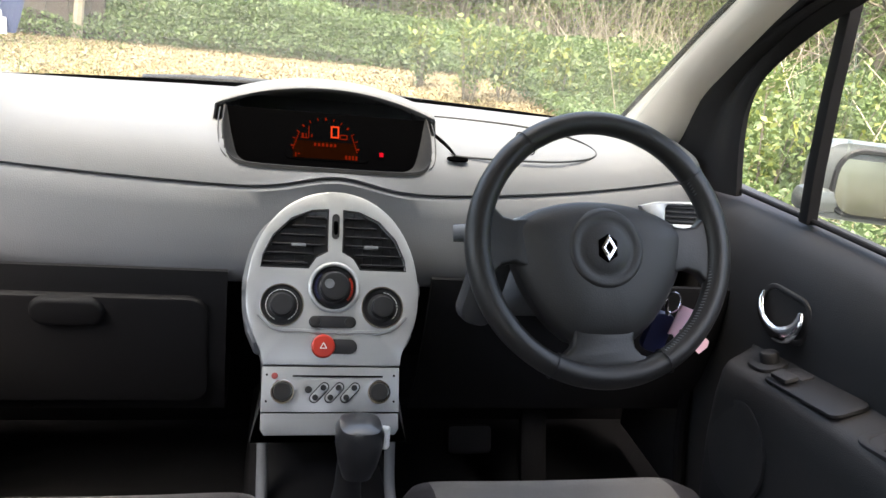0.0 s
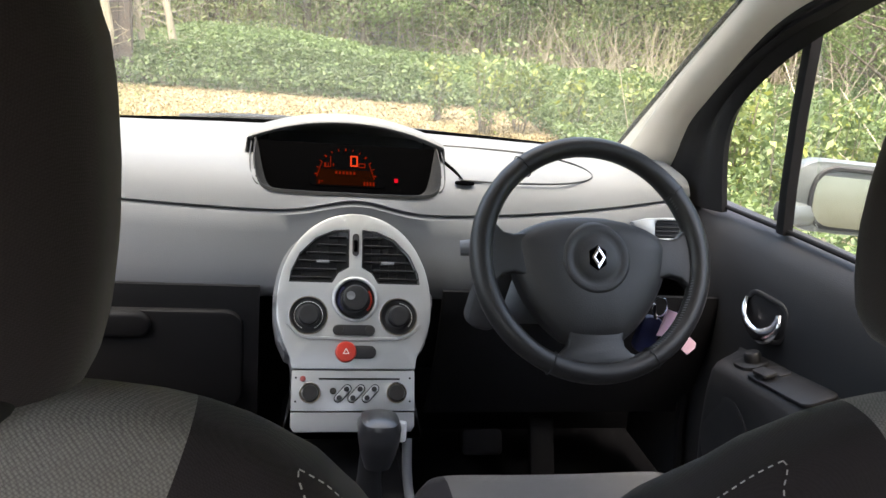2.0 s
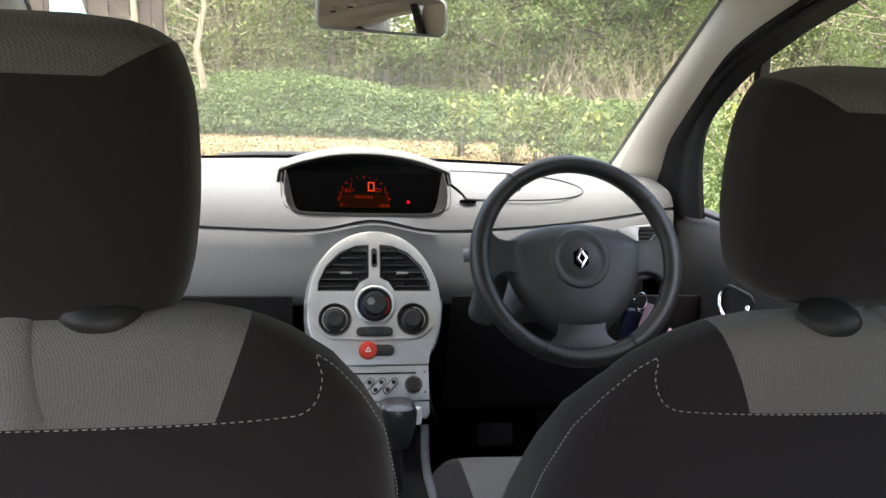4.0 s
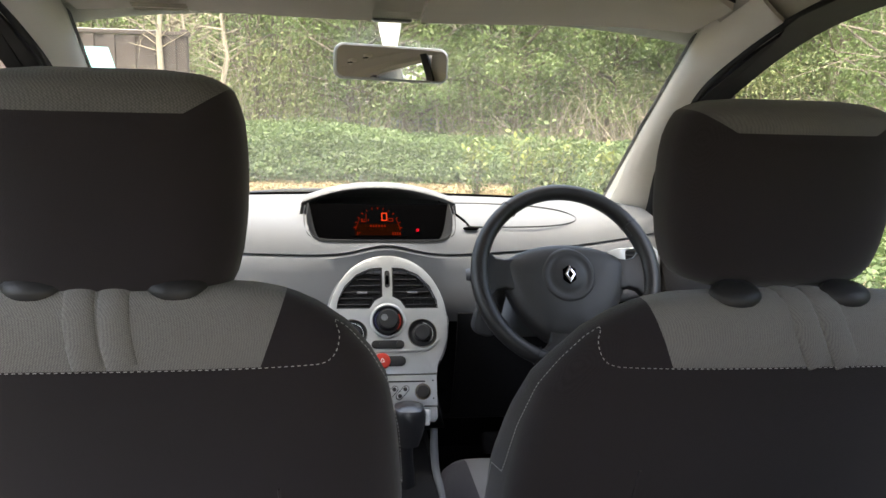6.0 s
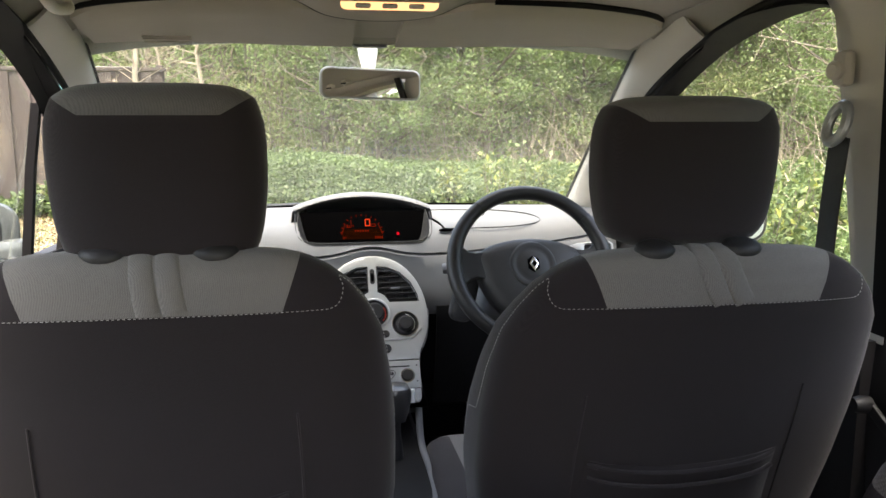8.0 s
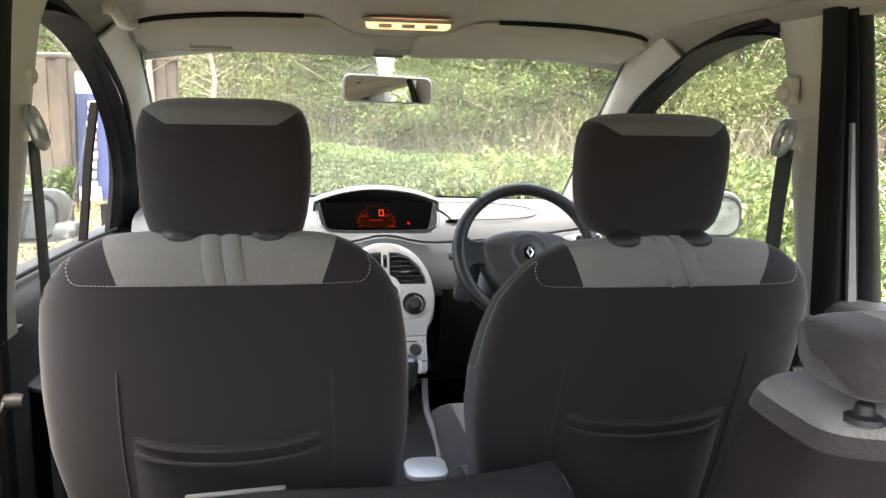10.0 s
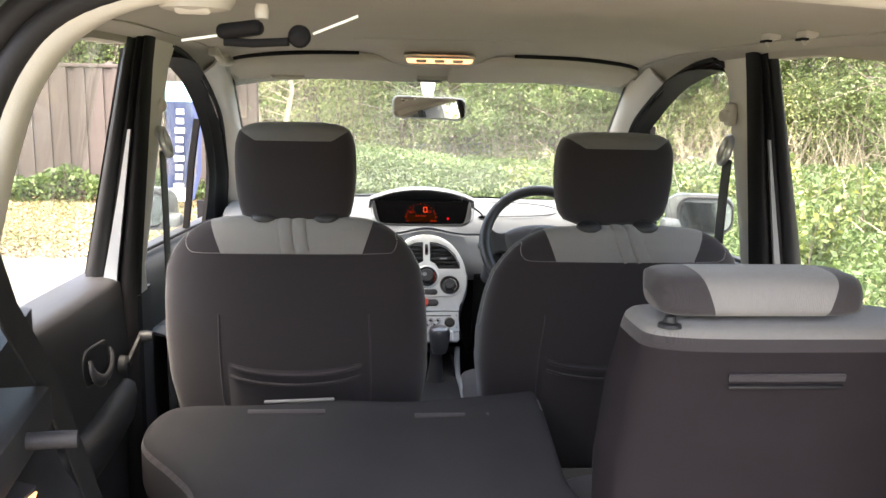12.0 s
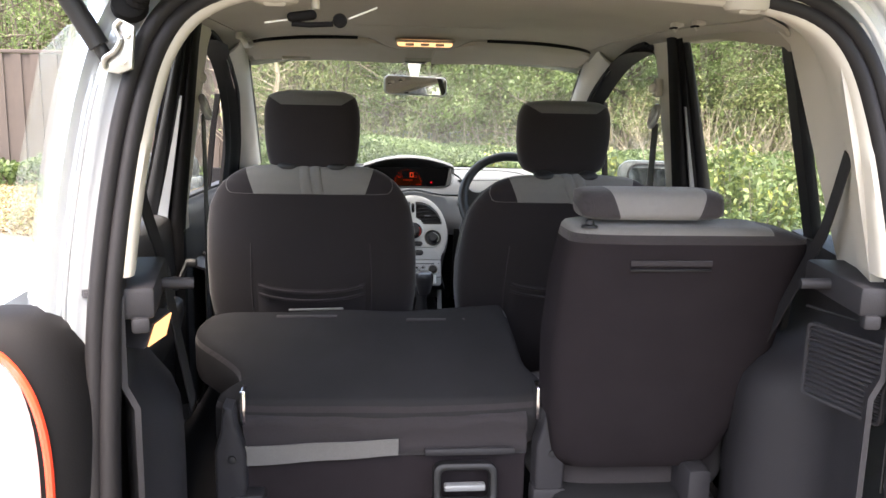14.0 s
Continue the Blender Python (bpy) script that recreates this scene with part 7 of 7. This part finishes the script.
for x, y, h in ((-8.6, 11.0, 4.2), (-6.8, 11.4, 4.6), (-10.6, 11.8, 5.0), (-12.5, 10.5, 4.5)):
    tree(x, y, h, 1.5, 4200, "leafy tree behind the fence", low=1.5)
for x, y in ((-3.2, -9.5), (0.5, -10.5), (3.8, -9.0), (6.5, -8.0), (-7, -10)):
    tree(x, y, 4.5, 1.9, 5200, "sunlit leafy tree behind the car", SHRUB, low=0.2)
# bare pale stems by the fence end
for x, y, h, ln in ((-2.15, 8.9, 3.4, 0.0), (-1.55, 9.3, 3.0, 0.05), (-1.75, 9.5, 2.6, -0.12)):
    tree(x, y, h, 0.45, 60, "bare pale sapling by the fence", lean=ln, bark=PALEBARK, thin=0.3)

# woodland backdrop far behind
n = 150000
x, y = RNG.uniform(-26, 26, n), RNG.uniform(17, 24, n)
z = RNG.uniform(0, 1, n) ** 0.8 * (4.5 + 3.0 * lump(x * 0.5, y * 0.3))
raw("far_wood", *leaves(np.stack([x, y, z], 1), RNG.uniform(0.18, 0.42, n), 0.3, 0.6), WOOD, "distant leafy woodland", "woodland", "stuff")
n = 80000
y, x = RNG.uniform(-22, 20, n), RNG.uniform(12, 17, n)
z = RNG.uniform(0, 1, n) ** 0.8 * (4.5 + 3.0 * lump(x * 0.5, y * 0.3))
raw("far_wood", *leaves(np.stack([x, y, z], 1), RNG.uniform(0.18, 0.40, n), 0.3, 0.6), WOOD, "distant leafy woodland", "woodland", "stuff")
n = 60000
x, y = RNG.uniform(-7, 12, n), RNG.uniform(12.0, 15.5, n)
z = RNG.uniform(0, 1, n) * (1.3 + 1.1 * lump(x * 0.7, y))
raw("thicket", *leaves(np.stack([x, y, z], 1), RNG.uniform(0.05, 0.11, n), 0.3, 0.4), BRAMBLE, "tangled brown green bramble thicket", "thicket", "stuff")
n = 650
a = np.stack([RNG.uniform(-6, 12, n), RNG.uniform(11.8, 14.5, n), np.zeros(n)], 1)
b = a + np.stack([RNG.normal(0, 0.35, n), RNG.normal(0, 0.3, n), RNG.uniform(0.4, 1.9, n)], 1)
raw("dry_stems", *twigs(a, b, 0.009, 0.003), PALEBARK, "thin pale upright stems", "stems", "stuff")
n = 1500
a = np.stack([RNG.uniform(-20, 20, n), RNG.uniform(13.5, 22, n), np.zeros(n)], 1)
b = a + np.stack([RNG.normal(0, 0.7, n), RNG.normal(0, 0.4, n), RNG.uniform(2.5, 7.0, n)], 1)
raw("thin_stems", *twigs(a, b, 0.03, 0.006), BARK, "thin bare woodland stems", "stems", "stuff")
bank = finish(sheet([[(x, y, 0.05 + 0.5 * t) for t, y in ((0, 15.2), (1, 15.35))] for x in np.linspace(-5, 9, 15)], thick=0.05), "water", BLUEGREY)
tagged(bank, "dull blue grey strip of water behind the trees", "water", kind="structure")

# fence
fence = thing("fence", "weathered brown board fence", "fence")
FY = 8.95
board = bmesh.new()
bmesh.ops.create_cube(board, size=1, matrix=pose(0, 0, 0.88) @ Matrix.Diagonal((0.118, 0.022, 1.76, 1)))
me = bpy.data.meshes.new("board")
board.to_mesh(me)
board.free()
me.materials.append(FENCE)
for k in range(66):
    b = new("board", me)
    b.parent = fence
    b.location = (-9.6 + 0.118 * k, FY + (0.012 if k % 2 else -0.012), 0.0)
part("capping_rail", rbox(7.9, 0.06, 0.05, 0.006, pose(-5.77, FY, 1.79)), FENCE, fence)
for k in range(5):
    part("post", rbox(0.09, 0.09, 1.85, 0.008, pose(-9.5 + k * 1.9, FY + 0.07, 0.92)), FENCE, fence)
hut = thing("timber_hut", "brown timber hut beyond the fence", "hut")
part("wall", rbox(1.3, 0.1, 1.75, 0.01, pose(-3.3, 10.3, 0.9)), FENCE, hut)
part("panel", rbox(0.5, 0.04, 0.36, 0.006, pose(-3.2, 10.23, 1.60)), mat("orange_brown_board", (0.17, 0.085, 0.05), 0.7), hut, "orange brown panel")
part("roof", rbox(1.5, 0.8, 0.05, 0.01, pose(-3.3, 10.4, 1.86, 4)), mat("pale_roof_felt", (0.20, 0.19, 0.175), 0.9), hut)
n = 5000
x, y = RNG.uniform(-9.5, -3.0, n), 8.8 - RNG.beta(1, 2, n) * 0.5
z = RNG.uniform(0, 1, n) ** 0.6 * (0.15 + 0.45 * lump(x * 1.4, y))
raw("fence_nettles", *leaves(np.stack([x, y, z], 1), RNG.uniform(0.05, 0.12, n), 0.5, 0.5), NETTLE, "nettles along the fence foot", "nettles", "stuff")

# advertising flag
flag = thing("banner_flag", "tall blue feather flag with white lettering bars", "flag")
fx, fy = -2.87, 8.0
rows = []
for t in np.linspace(0, 1, 20):
    w = 0.44 * min(1.0, 0.55 + 0.5 * math.sin(math.pi * min(1, t * 0.8 + 0.15)))
    rows.append([(fx + u * w + 0.05 * t, fy + 0.02 * math.sin(u * 3 + t * 4), 0.12 + t * 1.46) for u in (0, 0.33, 0.66, 1.0)])
bm = sheet(rows, thick=0.004)
cut(bm, (0, 0, 1.34), (0, 0, 1))
paint(bm, lambda c: c.z > 1.34)
part("banner", bm, [SIGNBLUE, SIGNTEAL], flag, "blue cloth banner with teal top")
part("pole", tube([(fx - 0.01, fy, 0.0), (fx + 0.02, fy, 1.0), (fx + 0.05, fy, 1.62)], 0.012, 8, ref=(0, 1, 0)), BLACK, flag)
for k in range(9):
    part("lettering_bar", rbox(0.09 if k % 3 else 0.12, 0.004, 0.07, 0.0, pose(fx + 0.17 + 0.006 * k, fy - 0.03, 0.30 + k * 0.115)), WHITE, flag)
part("white_panel", rbox(0.24, 0.004, 0.16, 0.0, pose(fx + 0.15, fy - 0.03, 0.19)), WHITE, flag)
